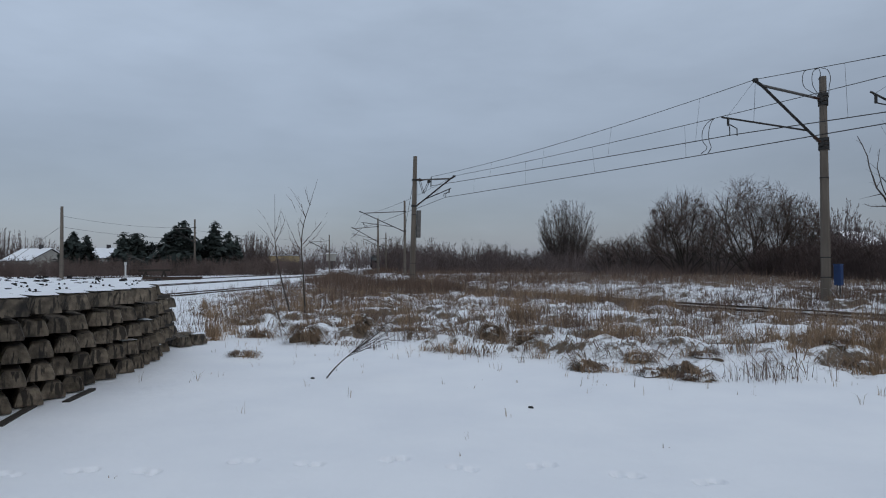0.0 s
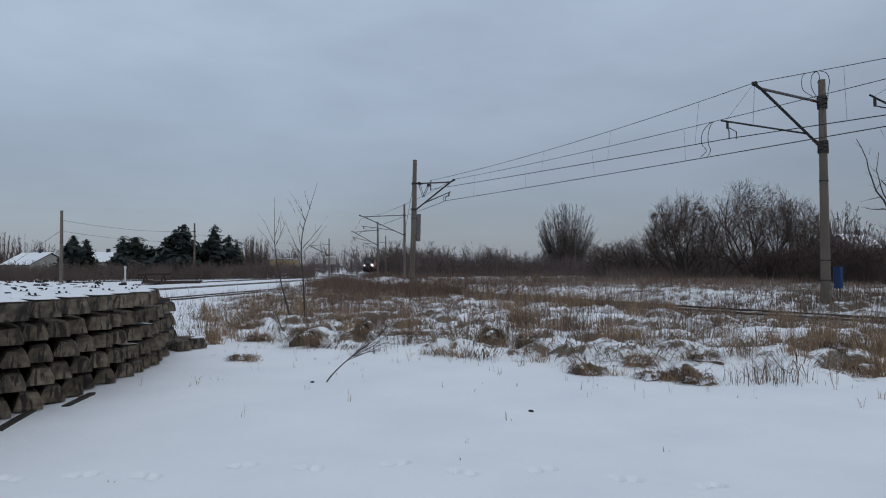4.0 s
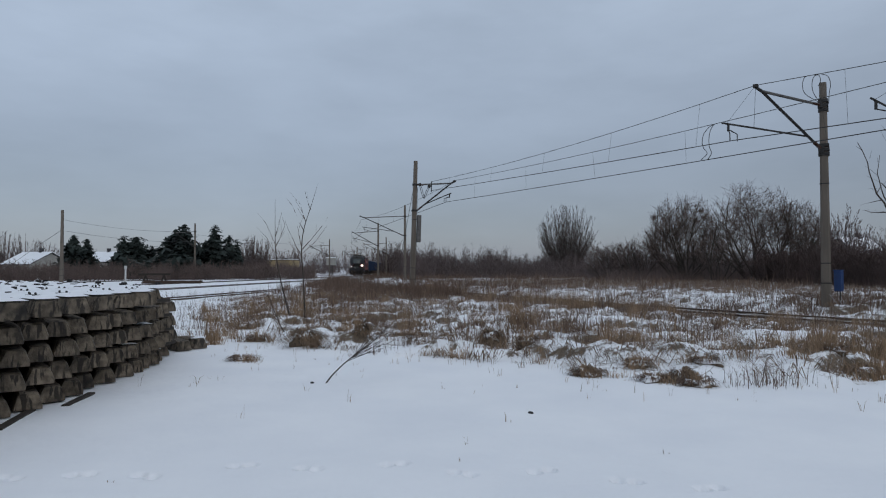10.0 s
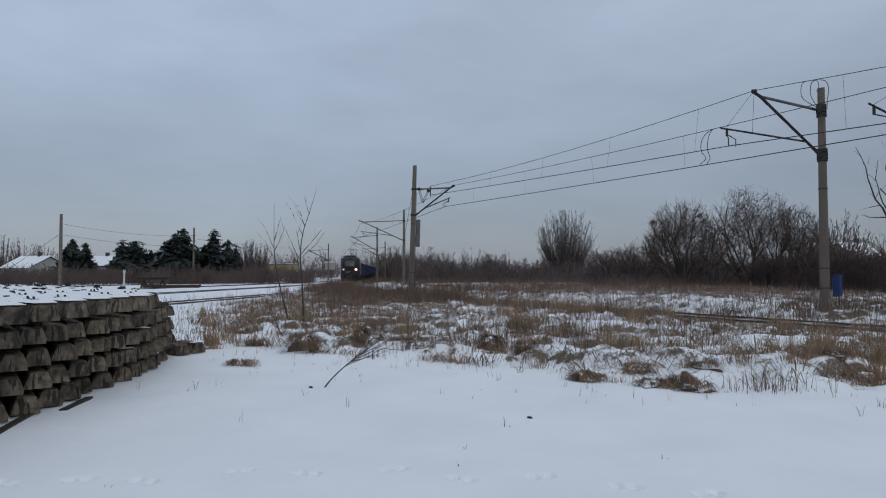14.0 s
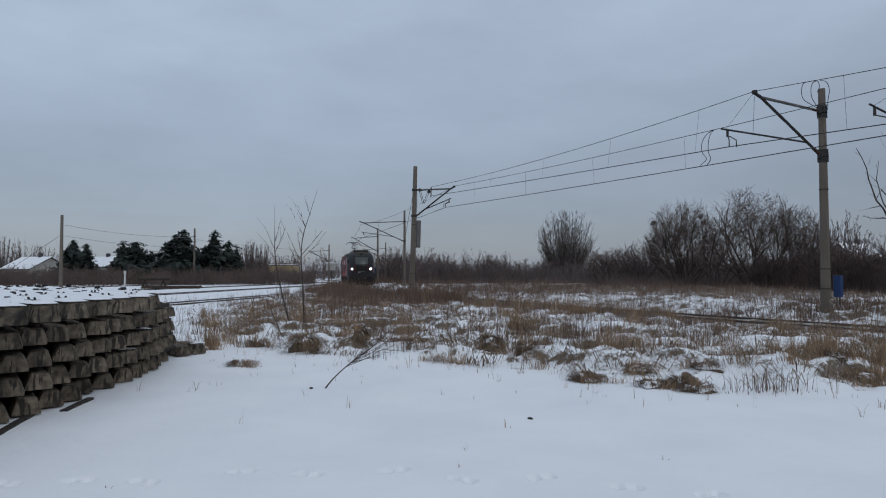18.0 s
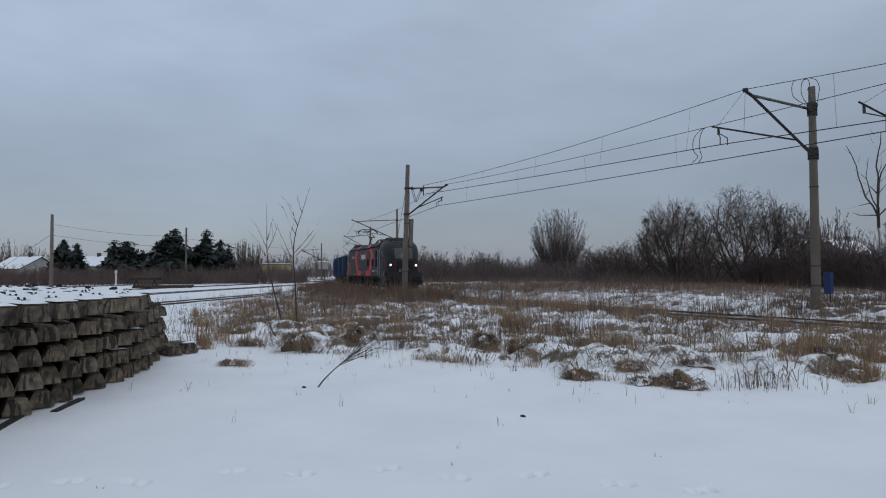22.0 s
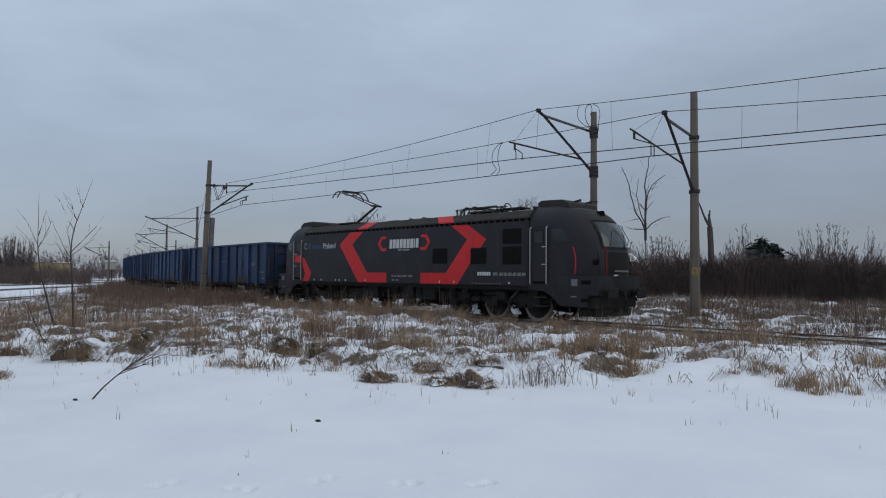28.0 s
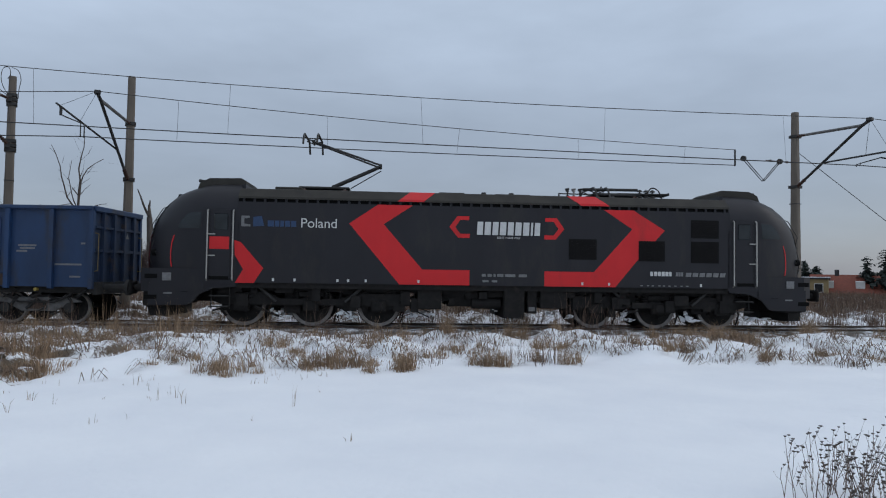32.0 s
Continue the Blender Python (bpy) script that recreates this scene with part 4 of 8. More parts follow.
# ---- locomotive ----
def text_mesh(body, size, depth=0.004):
    cu = bpy.data.curves.new("letters", "FONT")
    cu.body, cu.size, cu.extrude = body, size, depth
    tmp = bpy.data.objects.new("letters", cu)
    scene.collection.objects.link(tmp)
    dg = bpy.context.evaluated_depsgraph_get()
    me = bpy.data.meshes.new_from_object(tmp.evaluated_get(dg))
    bpy.data.objects.remove(tmp)
    bpy.data.curves.remove(cu)
    return me


NOSE_Z = [1.20, 1.63, 1.9, 2.4, 2.9, 3.2, 3.5, 3.75, 3.92, 4.02, 4.07]
NOSE_X = [9.92, 9.98, 10.0, 9.97, 9.84, 9.68, 9.43, 9.13, 8.76, 8.32, 7.95]
WIDTH_Z = [1.20, 3.1, 3.45, 3.7, 3.9, 4.02, 4.07]
WIDTH_Y = [1.47, 1.47, 1.43, 1.33, 1.15, 0.98, 0.85]
CAB_BACK, NOSE_N = 7.15, 2.25


def nose_point(z, a, out=0.0):
    """A point of the cab's shell at height z; a runs from -90 (right side) to 90 (left side) degrees."""
    w, xf = np.interp(z, WIDTH_Z, WIDTH_Y), np.interp(z, NOSE_Z, NOSE_X)
    xb = max(CAB_BACK, min(xf - 0.3, 8.0))
    s, c = math.sin(radians(a)), math.cos(radians(a))
    y = math.copysign(abs(s) ** (2 / NOSE_N), s) * w
    x = xb + (xf - xb) * abs(c) ** (2 / NOSE_N)
    n = Vector((c, s, 0.0))
    return Vector((x, y, z)) + n * out


def shell_patch(zs, angs, out):
    """A thin plate that follows the cab's shell."""
    bm = B()
    rows = [[bm.verts.new(nose_point(z, a, out)) for a in angs] for z in zs]
    for r0, r1 in zip(rows[:-1], rows[1:]):
        for i in range(len(angs) - 1):
            bm.faces.new((r0[i], r0[i + 1], r1[i + 1], r1[i]))
    return bm


def arched_patch(sgn, z0, z1, a0, a1, slant, out):
    """A side window whose front edge leans back and curves in towards the top."""
    bm = B()
    rows = []
    for i in range(7):
        f = i / 6
        front = a0 + slant * f * f
        rows.append([bm.verts.new(nose_point(z0 + (z1 - z0) * f, sgn * (front + (a1 - front) * k / 6), out)) for k in range(7)])
    for r0, r1 in zip(rows[:-1], rows[1:]):
        for i in range(6):
            bm.faces.new((r0[i], r0[i + 1], r1[i + 1], r1[i]))
    return bm


def angle_at(z, y):
    """The shell angle at which the half-width is y."""
    w = np.interp(z, WIDTH_Z, WIDTH_Y)
    return math.degrees(math.asin(min(1.0, (abs(y) / w)) ** (NOSE_N / 2))) * (1 if y > 0 else -1)


def shell_quad(zs, y0, y1, out, n=8):
    bm = B()
    rows = []
    for z in zs:
        rows.append([bm.verts.new(nose_point(z, angle_at(z, y0 + (y1 - y0) * i / n), out)) for i in range(n + 1)])
    for r0, r1 in zip(rows[:-1], rows[1:]):
        for i in range(n):
            bm.faces.new((r0[i], r0[i + 1], r1[i + 1], r1[i]))
    return bm


def beam_limit_cells(p, d, r, depth):
    """Short black tubes side by side, an added helper that keeps a lamp's beam narrow."""
    bm = B()
    d = Vector(d).normalized()
    a = d.orthogonal().normalized()
    b = d.cross(a)
    n = 10
    for i, j in ((i, j) for i in range(-2, 3) for j in range(-2, 3) if abs(i + j) <= 2):
        c = Vector(p) + a * (r * 2.02 * (i + j * 0.5)) + b * (r * 1.75 * j)
        rings = [[bm.verts.new(c + d * z + (a * math.cos(2 * math.pi * i / n) + b * math.sin(2 * math.pi * i / n)) * r) for i in range(n)] for z in (0.0, depth)]
        for i in range(n):
            bm.faces.new((rings[0][i], rings[0][(i + 1) % n], rings[1][(i + 1) % n], rings[1][i]))
    return bm


def hood(p, d, r_out, r_in, depth, n=18):
    """An open ring round a lamp."""
    bm = B()
    d = Vector(d).normalized()
    a = d.orthogonal().normalized()
    b = d.cross(a)
    rings = []
    for r, k in ((r_out, 0.0), (r_out, depth), (r_in, depth), (r_in, 0.0)):
        rings.append([bm.verts.new(Vector(p) + d * k + (a * math.cos(2 * math.pi * i / n) + b * math.sin(2 * math.pi * i / n)) * r) for i in range(n)])
    for r0, r1 in zip(rings, rings[1:] + rings[:1]):
        for i in range(n):
            bm.faces.new((r0[i], r0[(i + 1) % n], r1[(i + 1) % n], r1[i]))
    bmesh.ops.recalc_face_normals(bm, faces=bm.faces)
    return bm


def turned(bm, flip):
    if flip:
        bmesh.ops.transform(bm, matrix=Matrix.Rotation(math.pi, 4, "Z"), verts=bm.verts)
    return bm


def build_cab(loco, flip, lit):
    def P(name, bm, m, label="", smooth=False, parent=loco):
        return part(name, turned(bm, flip), m, parent, label, smooth)
    angs = [-90 + 180 * i / 44 for i in range(45)]
    zs = list(np.linspace(1.2, 3.5, 14)) + [3.62, 3.75, 3.85, 3.93, 3.99, 4.03, 4.07]
    bm = shell_patch(zs, angs, 0.0)
    bm.verts.ensure_lookup_table()
    n = len(angs)
    top = [bm.verts[(len(zs) - 1) * n + i] for i in range(n)]
    bm.faces.new(top)
    # side walls back to the engine room
    for sgn in (-1, 1):
        prev = None
        for z in zs:
            p = nose_point(z, 90 * sgn)
            a, b = bm.verts.new(p), bm.verts.new((CAB_BACK, p.y, z))
            if prev:
                bm.faces.new((prev[0], a, b, prev[1]))
            prev = (a, b)
    bmesh.ops.remove_doubles(bm, verts=bm.verts, dist=0.001)
    bmesh.ops.recalc_face_normals(bm, faces=bm.faces)
    cabin = P("cab", bm, LOCO_GREY, "rounded dark grey driver's cab", True)
    cabin.data.set_sharp_from_angle(angle=radians(35))
    for sgn in (-1, 1):                                         # back bulkhead rim
        P("roof_step", box(B(), CAB_BACK - 0.08, CAB_BACK + 0.02, -1.1 if sgn < 0 else 0.0, 0.0 if sgn < 0 else 1.1, 3.9, 4.06), LOCO_GREY)
    # roof box of the cab
    bm = B()
    plate(bm, [(CAB_BACK - 0.05, 4.0), (CAB_BACK - 0.02, 4.20), (CAB_BACK + 0.12, 4.27), (8.15, 4.25), (8.42, 4.12), (8.5, 3.9), (CAB_BACK, 3.9)], 1, -0.85, 0.85)
    P("air_conditioning_box", bm, LOCO_BROWN, "dusty cab roof unit")
    P("horn", tube(B(), (8.30, -0.35, 4.21), (8.58, -0.35, 4.23), 0.022, 8, 0.05), STEEL_DARK)
    P("horn", tube(B(), (8.30, 0.35, 4.21), (8.58, 0.35, 4.23), 0.022, 8, 0.05), STEEL_DARK)
    # windscreen and its dark surround
    zw = [2.58, 2.7, 2.85, 3.0, 3.15, 3.3, 3.42]
    P("windscreen_surround", shell_quad([2.50] + zw + [3.48], -0.80, 0.80, 0.008, 12), LOCO_BLACK, "black windscreen surround", True)
    P("windscreen", shell_quad(zw, -0.72, 0.72, 0.018, 12), GLASS, "dark sloping windscreen", True)
    P("brow_panel", shell_quad([3.50, 3.6, 3.7, 3.8, 3.88], -0.70, 0.70, 0.010, 12), LOCO_BROWN, "dusty panel above the windscreen", True)
    for y in (-0.55, 0.2):
        P("wiper", tube(B(), nose_point(2.52, angle_at(2.52, y), 0.05), nose_point(3.1, angle_at(3.1, y + 0.28), 0.05), 0.012, 5), STEEL_DARK)
    # centre panel with red sides
    P("front_panel", shell_quad([1.68, 1.9, 2.15, 2.4], -0.62, 0.62, 0.012), LOCO_BLACK, "black front panel")
    for sgn in (-1, 1):
        P("red_flash", shell_quad([1.66, 1.9, 2.2, 2.45, 2.6], 0.66 * sgn, 0.72 * sgn, 0.02, 2), DULL_RED, "dirty dark red front flash")
        # headlamp cluster
        p = nose_point(2.07, angle_at(2.07, 0.98 * sgn), 0.0)
        d = Vector((1.0, 0.0, 0.0))
        P("lamp_housing", hood(p - d * 0.03, d, 0.098, 0.070, 0.112), GRILLE)
        # added cells, no part of the engine: they hide the glow from the side
        P("lamp_louvre", beam_limit_cells(p + d * 0.004, d, 0.0138, 0.076), GRILLE)
        P("headlamp_reflector", tube(B(), p - d * 0.03, p - d * 0.005, 0.069, 16), LAMP_OFF)
        P("headlamp", tube(B(), p - d * 0.006, p + d * 0.003, 0.066, 16), LAMP_LIT if lit else LAMP_OFF, "round headlamp")
        # upright red line on the side of the nose
        bm = B()
        rows = [[bm.verts.new(nose_point(z, sgn * (a + k), 0.012)) for k in (0.0, 1.1)] for z, a in ((1.66, 61.4), (1.85, 60.6), (2.1, 60.3), (2.35, 61.0), (2.56, 62.4))]
        for r0, r1 in zip(rows[:-1], rows[1:]):
            bm.faces.new((r0[0], r0[1], r1[1], r1[0]))
        P("red_edge", bm, LOCO_RED, "narrow red stripe")
        P("front_handrail", path_tube(B(), [nose_point(1.74, sgn * 33, 0.01), nose_point(1.85, sgn * 33, 0.05), nose_point(2.2, sgn * 34, 0.05), nose_point(2.42, sgn * 35, 0.01)], 0.012, 6), STEEL_DARK, "dark front handrail")
        # quarter window
        P("side_window", arched_patch(sgn, 2.76, 3.20, 66.0, 85.0, 8.0, 0.012), CAB_GLASS, "curved cab side window with sky in it")
        P("window_seal", arched_patch(sgn, 2.71, 3.25, 64.0, 86.5, 9.0, 0.006), LOCO_GREY, "rubber window seal")
        bm = B()
        path_tube(bm, [nose_point(3.40, sgn * 30, 0.0), nose_point(3.34, sgn * 30, 0.08), nose_point(2.86, sgn * 29, 0.11), nose_point(2.66, sgn * 28, 0.02)], 0.014, 6)
        P("mirror_arm", bm, STEEL_DARK)
        # entrance door
        y = 1.47 * sgn
        lo, hi = sorted((y, y + 0.014 * sgn))
        door = P("door", box(B(), 7.38, 7.94, lo, hi, 1.32, 3.30, 0.01), LOCO_GREY)
        lo2, hi2 = sorted((y + 0.010 * sgn, y + 0.022 * sgn))
        P("door_window", box(B(), 7.46, 7.84, lo2, hi2, 2.72, 3.18, 0.02), CAB_GLASS, "dim door window", parent=door)
        for hz in (2.58, 1.98):
            P("door_handle", box(B(), 7.80, 8.0, *sorted((y + 0.02 * sgn, y + 0.05 * sgn)), hz, hz + 0.035), HANDRAIL, "bare steel handle", parent=door)
        P("door_step", box(B(), 7.42, 7.96, *sorted((y, y + 0.02 * sgn)), 1.33, 1.42), GRILLE, parent=door)
        for hx in (7.31, 8.01):
            bm = B()
            yy = y + 0.07 * sgn
            path_tube(bm, [(hx, y, 1.3), (hx, yy, 1.34), (hx, yy, 3.24), (hx, y, 3.28)], 0.022, 8)
            P("handrail", bm, HANDRAIL, "bare steel handrail")
        # lettering plate and marks
        P("data_plate", box(B(), 8.98, 9.22, *sorted((y - 0.03 * sgn, y + 0.004 * sgn)), 1.28, 1.5), GREY_PAINT, "grey data panel")
        # steps below the door
        for z in (0.55, 0.85, 1.12):
            P("footstep", box(B(), 7.42, 7.96, *sorted((y - 0.28 * sgn, y - 0.03 * sgn)), z, z + 0.03), STEEL_DARK)
        for x in (7.42, 7.93):
            P("step_bracket", box(B(), x, x + 0.03, *sorted((y - 0.3 * sgn, y - 0.26 * sgn)), 0.5, 1.2), STEEL_DARK)
    # top lamp
    p = nose_point(3.72, 0, 0.0)
    P("top_lamp_housing", hood(p - Vector((0.12, 0, 0)), Vector((1, 0, 0)), 0.13, 0.082, 0.20), GRILLE)
    # the same added beam-narrowing cells before the upper lamp
    P("top_lamp_louvre", beam_limit_cells(p - Vector((0.084, 0, 0)), (1, 0, 0), 0.0138, 0.076), GRILLE)
    P("top_lamp_back", tube(B(), p - Vector((0.115, 0, 0)), p - Vector((0.095, 0, 0)), 0.083, 16), GRILLE)
    P("top_headlamp", tube(B(), p - Vector((0.096, 0, 0)), p - Vector((0.085, 0, 0)), 0.068, 16), LAMP_WARM if lit else LAMP_OFF, "round upper headlamp")
    # apron and headstock
    bm = B()
    plate(bm, [(8.1, -1.47), (9.55, -1.44), (9.86, -1.25), (9.9, -0.9), (9.9, 0.9), (9.86, 1.25), (9.55, 1.44), (8.1, 1.47)], 2, 0.98, 1.62)
    P("headstock", bm, LOCO_GREY, "dark grey buffer beam with cut-outs")
    bm = B()
    plate(bm, [(9.0, -1.36), (9.5, -1.36), (9.84, -1.1), (9.84, 1.1), (9.5, 1.36), (9.0, 1.36)], 2, 0.56, 0.98)
    P("lower_apron", bm, LOCO_BLACK)
    for sgn in (-1, 1):
        bm = B()
        plate(bm, [(7.20, 1.22), (7.20, 1.13), (7.85, 1.08), (8.22, 0.90), (8.42, 0.66), (8.58, 0.60), (9.60, 0.60), (9.60, 1.22)], 1, *sorted((1.39 * sgn, 1.447 * sgn)))
        skirt = P("side_skirt", bm, LOCO_GREY, "dark grey skirt sweeping down to the buffer beam")
        P("socket", box(B(), 8.52, 8.72, *sorted((1.44 * sgn, 1.455 * sgn)), 0.97, 1.13, 0.004), GRILLE, parent=skirt)
        P("skirt_plate", box(B(), 8.95, 9.18, *sorted((1.44 * sgn, 1.453 * sgn)), 0.91, 0.95), GREY_PAINT, "pale narrow plate", parent=skirt)
    bm = B()
    plate(bm, [(9.15, -1.28), (9.75, -0.95), (9.88, 0.0), (9.75, 0.95), (9.15, 1.28), (9.0, 0)], 2, 0.28, 0.54)
    P("snow_plough", bm, LOCO_BLACK, "black obstacle deflector")
    for sgn in (-1, 1):
        # no hollow is cut: flat black plates give the shade of the side recesses
        for zc in (1.40, 0.82):
            P("side_recess", box(B(), 9.36, 9.70, *sorted((1.40 * sgn, 1.452 * sgn)), zc - 0.06, zc + 0.06), GRILLE)
        bm = B()
        tube(bm, (9.88, 0.875 * sgn, 1.06), (10.08, 0.875 * sgn, 1.06), 0.11, 12)
        tube(bm, (10.08, 0.875 * sgn, 1.06), (10.16, 0.875 * sgn, 1.06), 0.085, 12)
        box(bm, 10.16, 10.235, 0.875 * sgn - 0.29, 0.875 * sgn + 0.29, 0.88, 1.24, 0.04)
        P("buffer", bm, LOCO_BLACK, "oblong black buffer")
    bm = B()
    box(bm, 9.85, 10.1, -0.06, 0.06, 0.98, 1.14, 0.01)
    path_tube(bm, [(10.08, 0, 1.05), (10.16, 0, 0.8), (10.08, 0, 0.6)], 0.03, 6)
    P("draw_hook", bm, LOCO_BLACK)
    for y in (-0.35, -0.2, 0.2, 0.35):
        P("brake_hose", path_tube(B(), [(9.88, y, 0.95), (10.0, y, 0.75), (9.98, y, 0.5), (9.88, y, 0.42)], 0.024, 6), LOCO_BLACK)
    bm = B()
    for k in range(5):
        box(bm, nose_point(1.78, 0, 0.014).x - 0.01, nose_point(1.78, 0, 0.014).x + 0.008, -0.46 + k * 0.17, -0.34 + k * 0.17, 1.75, 1.81)
    P("front_lettering", bm, GREY_PAINT, "dull lettering bars")
    bm = B()
    for k in range(2):
        tube(bm, nose_point(1.64, -14 + k * 3, 0.02), nose_point(1.64, -11.5 + k * 3, 0.02), random.uniform(0.015, 0.035), 6)
    P("snow_rim", bm, SNOW, "snow lying on the buffer beam")


def side_plate(pts, sgn=-1, lift=0.004, y0=1.47):
    """A thin painted plate on the flat side of the body; pts are (x, z)."""
    return plate(B(), pts, 1, *sorted((sgn * (y0 - 0.004), sgn * (y0 + lift))))


def build_wheelset(radius, gauge_half, axle_r, parent, x, spokes=False):
    bm = B()
    tube(bm, (0, -gauge_half - 0.22, 0), (0, gauge_half + 0.22, 0), axle_r, 10)
    for sgn in (-1, 1):
        y = gauge_half * sgn
        tube(bm, (0, y - 0.05 * sgn, 0), (0, y + 0.05 * sgn, 0), radius * 0.84, 32)
        tube(bm, (0, y + 0.05 * sgn, 0), (0, y + 0.075 * sgn, 0), radius * 0.30, 16)
        tube(bm, (0, y - 0.07 * sgn, 0), (0, y - 0.035 * sgn, 0), radius + 0.028, 32)
        for k in range(6):
            a = k * math.pi / 3
            c = Vector((math.cos(a) * radius * 0.55, y + 0.052 * sgn, math.sin(a) * radius * 0.55))
            tube(bm, c, c + Vector((0, 0.012 * sgn, 0)), radius * 0.09, 8)
    nd = len(bm.faces)
    for sgn in (-1, 1):
        y = gauge_half * sgn
        n = 36
        ring = []
        for rr, yy in ((radius * 0.84, y + 0.055 * sgn), (radius * 0.985, y + 0.068 * sgn), (radius, y + 0.055 * sgn), (radius, y - 0.06 * sgn)):
            ring.append([bm.verts.new((math.cos(2 * math.pi * i / n) * rr, yy, math.sin(2 * math.pi * i / n) * rr)) for i in range(n)])
        for a, b in zip(ring[:-1], ring[1:]):
            for i in range(n):
                f = bm.faces.new((a[i], a[(i + 1) % n], b[(i + 1) % n], b[i]))
                f.material_index = 1
    bmesh.ops.recalc_face_normals(bm, faces=bm.faces)
    ob = part("wheelset", bm, [LOCO_BLACK, WHEEL_TREAD], parent)
    ob.matrix_basis = pose(x, 0, radius)
    return ob


loco = tagged(empty("electric_locomotive"), "dark grey six-axle electric locomotive with big red chevrons", "locomotive")
build_cab(loco, False, True)
build_cab(loco, True, False)
# engine room
bm = B()
box(bm, -7.2, 7.2, -1.47, 1.47, 1.25, 3.53)
part("side_wall", bm, LOCO_GREY, loco, "flat anthracite body sides")
part("louvre_recess", box(B(), -7.2, 7.2, -1.40, 1.40, 3.53, 3.63), GRILLE, loco, "dark louvre slot below the roof edge")
for sgn in (-1, 1):
    bm = B()
    for k in range(49):
        x = -7.05 + k * 0.294
        box(bm, x - 0.03, x + 0.03, *sorted((1.395 * sgn, 1.45 * sgn)), 3.53, 3.63)
    fins = part("louvre", bm, LOCO_GREY, loco)
    tagged(fins, kind="stuff")
for x0, x1 in ((-7.2, -2.05), (-2.03, 2.55), (2.57, 7.2)):
    bm = B()
    plate(bm, [(-1.47, 3.63), (1.47, 3.63), (1.45, 3.69), (1.18, 3.93), (0.9, 3.97), (-0.9, 3.97), (-1.18, 3.93), (-1.45, 3.69)], 0, x0, x1)
    part("roof_panel", bm, LOCO_BROWN, loco, "dusty removable roof section")
def ahead(pts):
    return [(x + 0.08, z + 0.05) for x, z in pts]


CHEV_REAR = [(-3.36, 3.478), (-2.36, 3.478), (-3.19, 2.92), (-2.07, 1.64), (-0.70, 1.64), (-0.70, 1.202), (-2.72, 1.202), (-4.17, 2.92)]
CHEV_FRONT = [(3.26, 3.478), (4.16, 3.478), (5.12, 2.90), (4.30, 2.02), (3.62, 1.202), (1.5, 1.202), (1.5, 1.64), (2.98, 1.64), (4.13, 2.92)]
for sgn in (-1, 1):
    part("red_chevron", side_plate(ahead(CHEV_REAR), sgn), LOCO_RED, loco, "large red chevron")
    part("red_chevron", side_plate(ahead(CHEV_FRONT), sgn), LOCO_RED, loco, "large red chevron")
    part("red_arrow", side_plate([(-7.28, 2.44), (-7.1, 2.38), (-6.47, 1.66), (-6.72, 1.24), (-7.24, 1.24), (-7.02, 1.62), (-7.26, 2.02)], sgn), LOCO_RED, loco,
         "red arrow beside the rear door")
    part("red_band", plate(B(), [(-7.96, 2.18), (-7.42, 2.18), (-7.42, 2.53), (-7.96, 2.53)], 1, *sorted((1.480 * sgn, 1.488 * sgn))), LOCO_RED, loco)
    for xs in (((-2.72, 3.6), (-1.98, 3.6), (-1.62, 3.925), (-2.36, 3.925)), ((2.66, 3.6), (3.52, 3.6), (3.16, 3.925), (2.30, 3.925))):
        bm = B()
        lo = [Vector((xs[0][0], sgn * 1.476, 3.63)), Vector((xs[1][0], sgn * 1.476, 3.63))]
        m1 = [Vector((xs[1][0] + (xs[2][0] - xs[1][0]) * 0.2, sgn * 1.456, 3.695)), Vector((xs[0][0] + (xs[3][0] - xs[0][0]) * 0.2, sgn * 1.456, 3.695))]
        hi = [Vector((xs[2][0], sgn * 1.186, 3.938)), Vector((xs[3][0], sgn * 1.186, 3.938))]
        v = [bm.verts.new(p) for p in (lo[0], lo[1], m1[0], m1[1])]
        bm.faces.new(v)
        w = [bm.verts.new(p) for p in (m1[1], m1[0], hi[0], hi[1])]
        bm.faces.new(w)
        part("red_roof_stripe", bm, LOCO_RED, loco)
    # ventilation grilles with slats
    for x0, x1, z0, z1 in ((2.30, 3.13, 2.05, 2.65), (4.40, 5.20, 2.03, 2.63), (6.0, 6.86, 2.74, 3.28), (6.0, 6.86, 2.00, 2.64)):
        g = part("ventilation_grille", side_plate([(x0, z0), (x1, z0), (x1, z1), (x0, z1)], sgn, 0.010), VENT, loco)
        bm = B()
        k = z0 + 0.03
        while k < z1 - 0.02:
            box(bm, x0 + 0.02, x1 - 0.02, *sorted((1.478 * sgn, 1.492 * sgn)), k, k + 0.022)
            k += 0.055
        tagged(part("slats", bm, VENT, g), kind="stuff")
    # plain bars in place of the painted names
    def bar(pts, material, name="painted_mark"):
        part(name, side_plate(ahead(pts), sgn, 0.010), material, loco)
    for a in (1, -1):
        c = 0.39
        pts = [(1.30, 2.88), (1.07, 3.20), (0.73, 3.20), (0.73, 3.09), (0.98, 3.09), (1.13, 2.88), (0.98, 2.69), (0.71, 2.69), (0.71, 2.57), (1.04, 2.57)]
        bar([(c - a * (p[0] + 0.39), p[1]) for p in pts], LOCO_RED)
    widths = (0.19, 0.2, 0.19, 0.2, 0.19, 0.2, 0.2, 0.08, 0.18)
    x = -0.50
    for w in widths:
        bar([(x, 2.67), (x + w - 0.02, 2.67), (x + w - 0.005, 3.05), (x + 0.02, 3.05)], WHITE_PAINT)
        x += w + 0.03
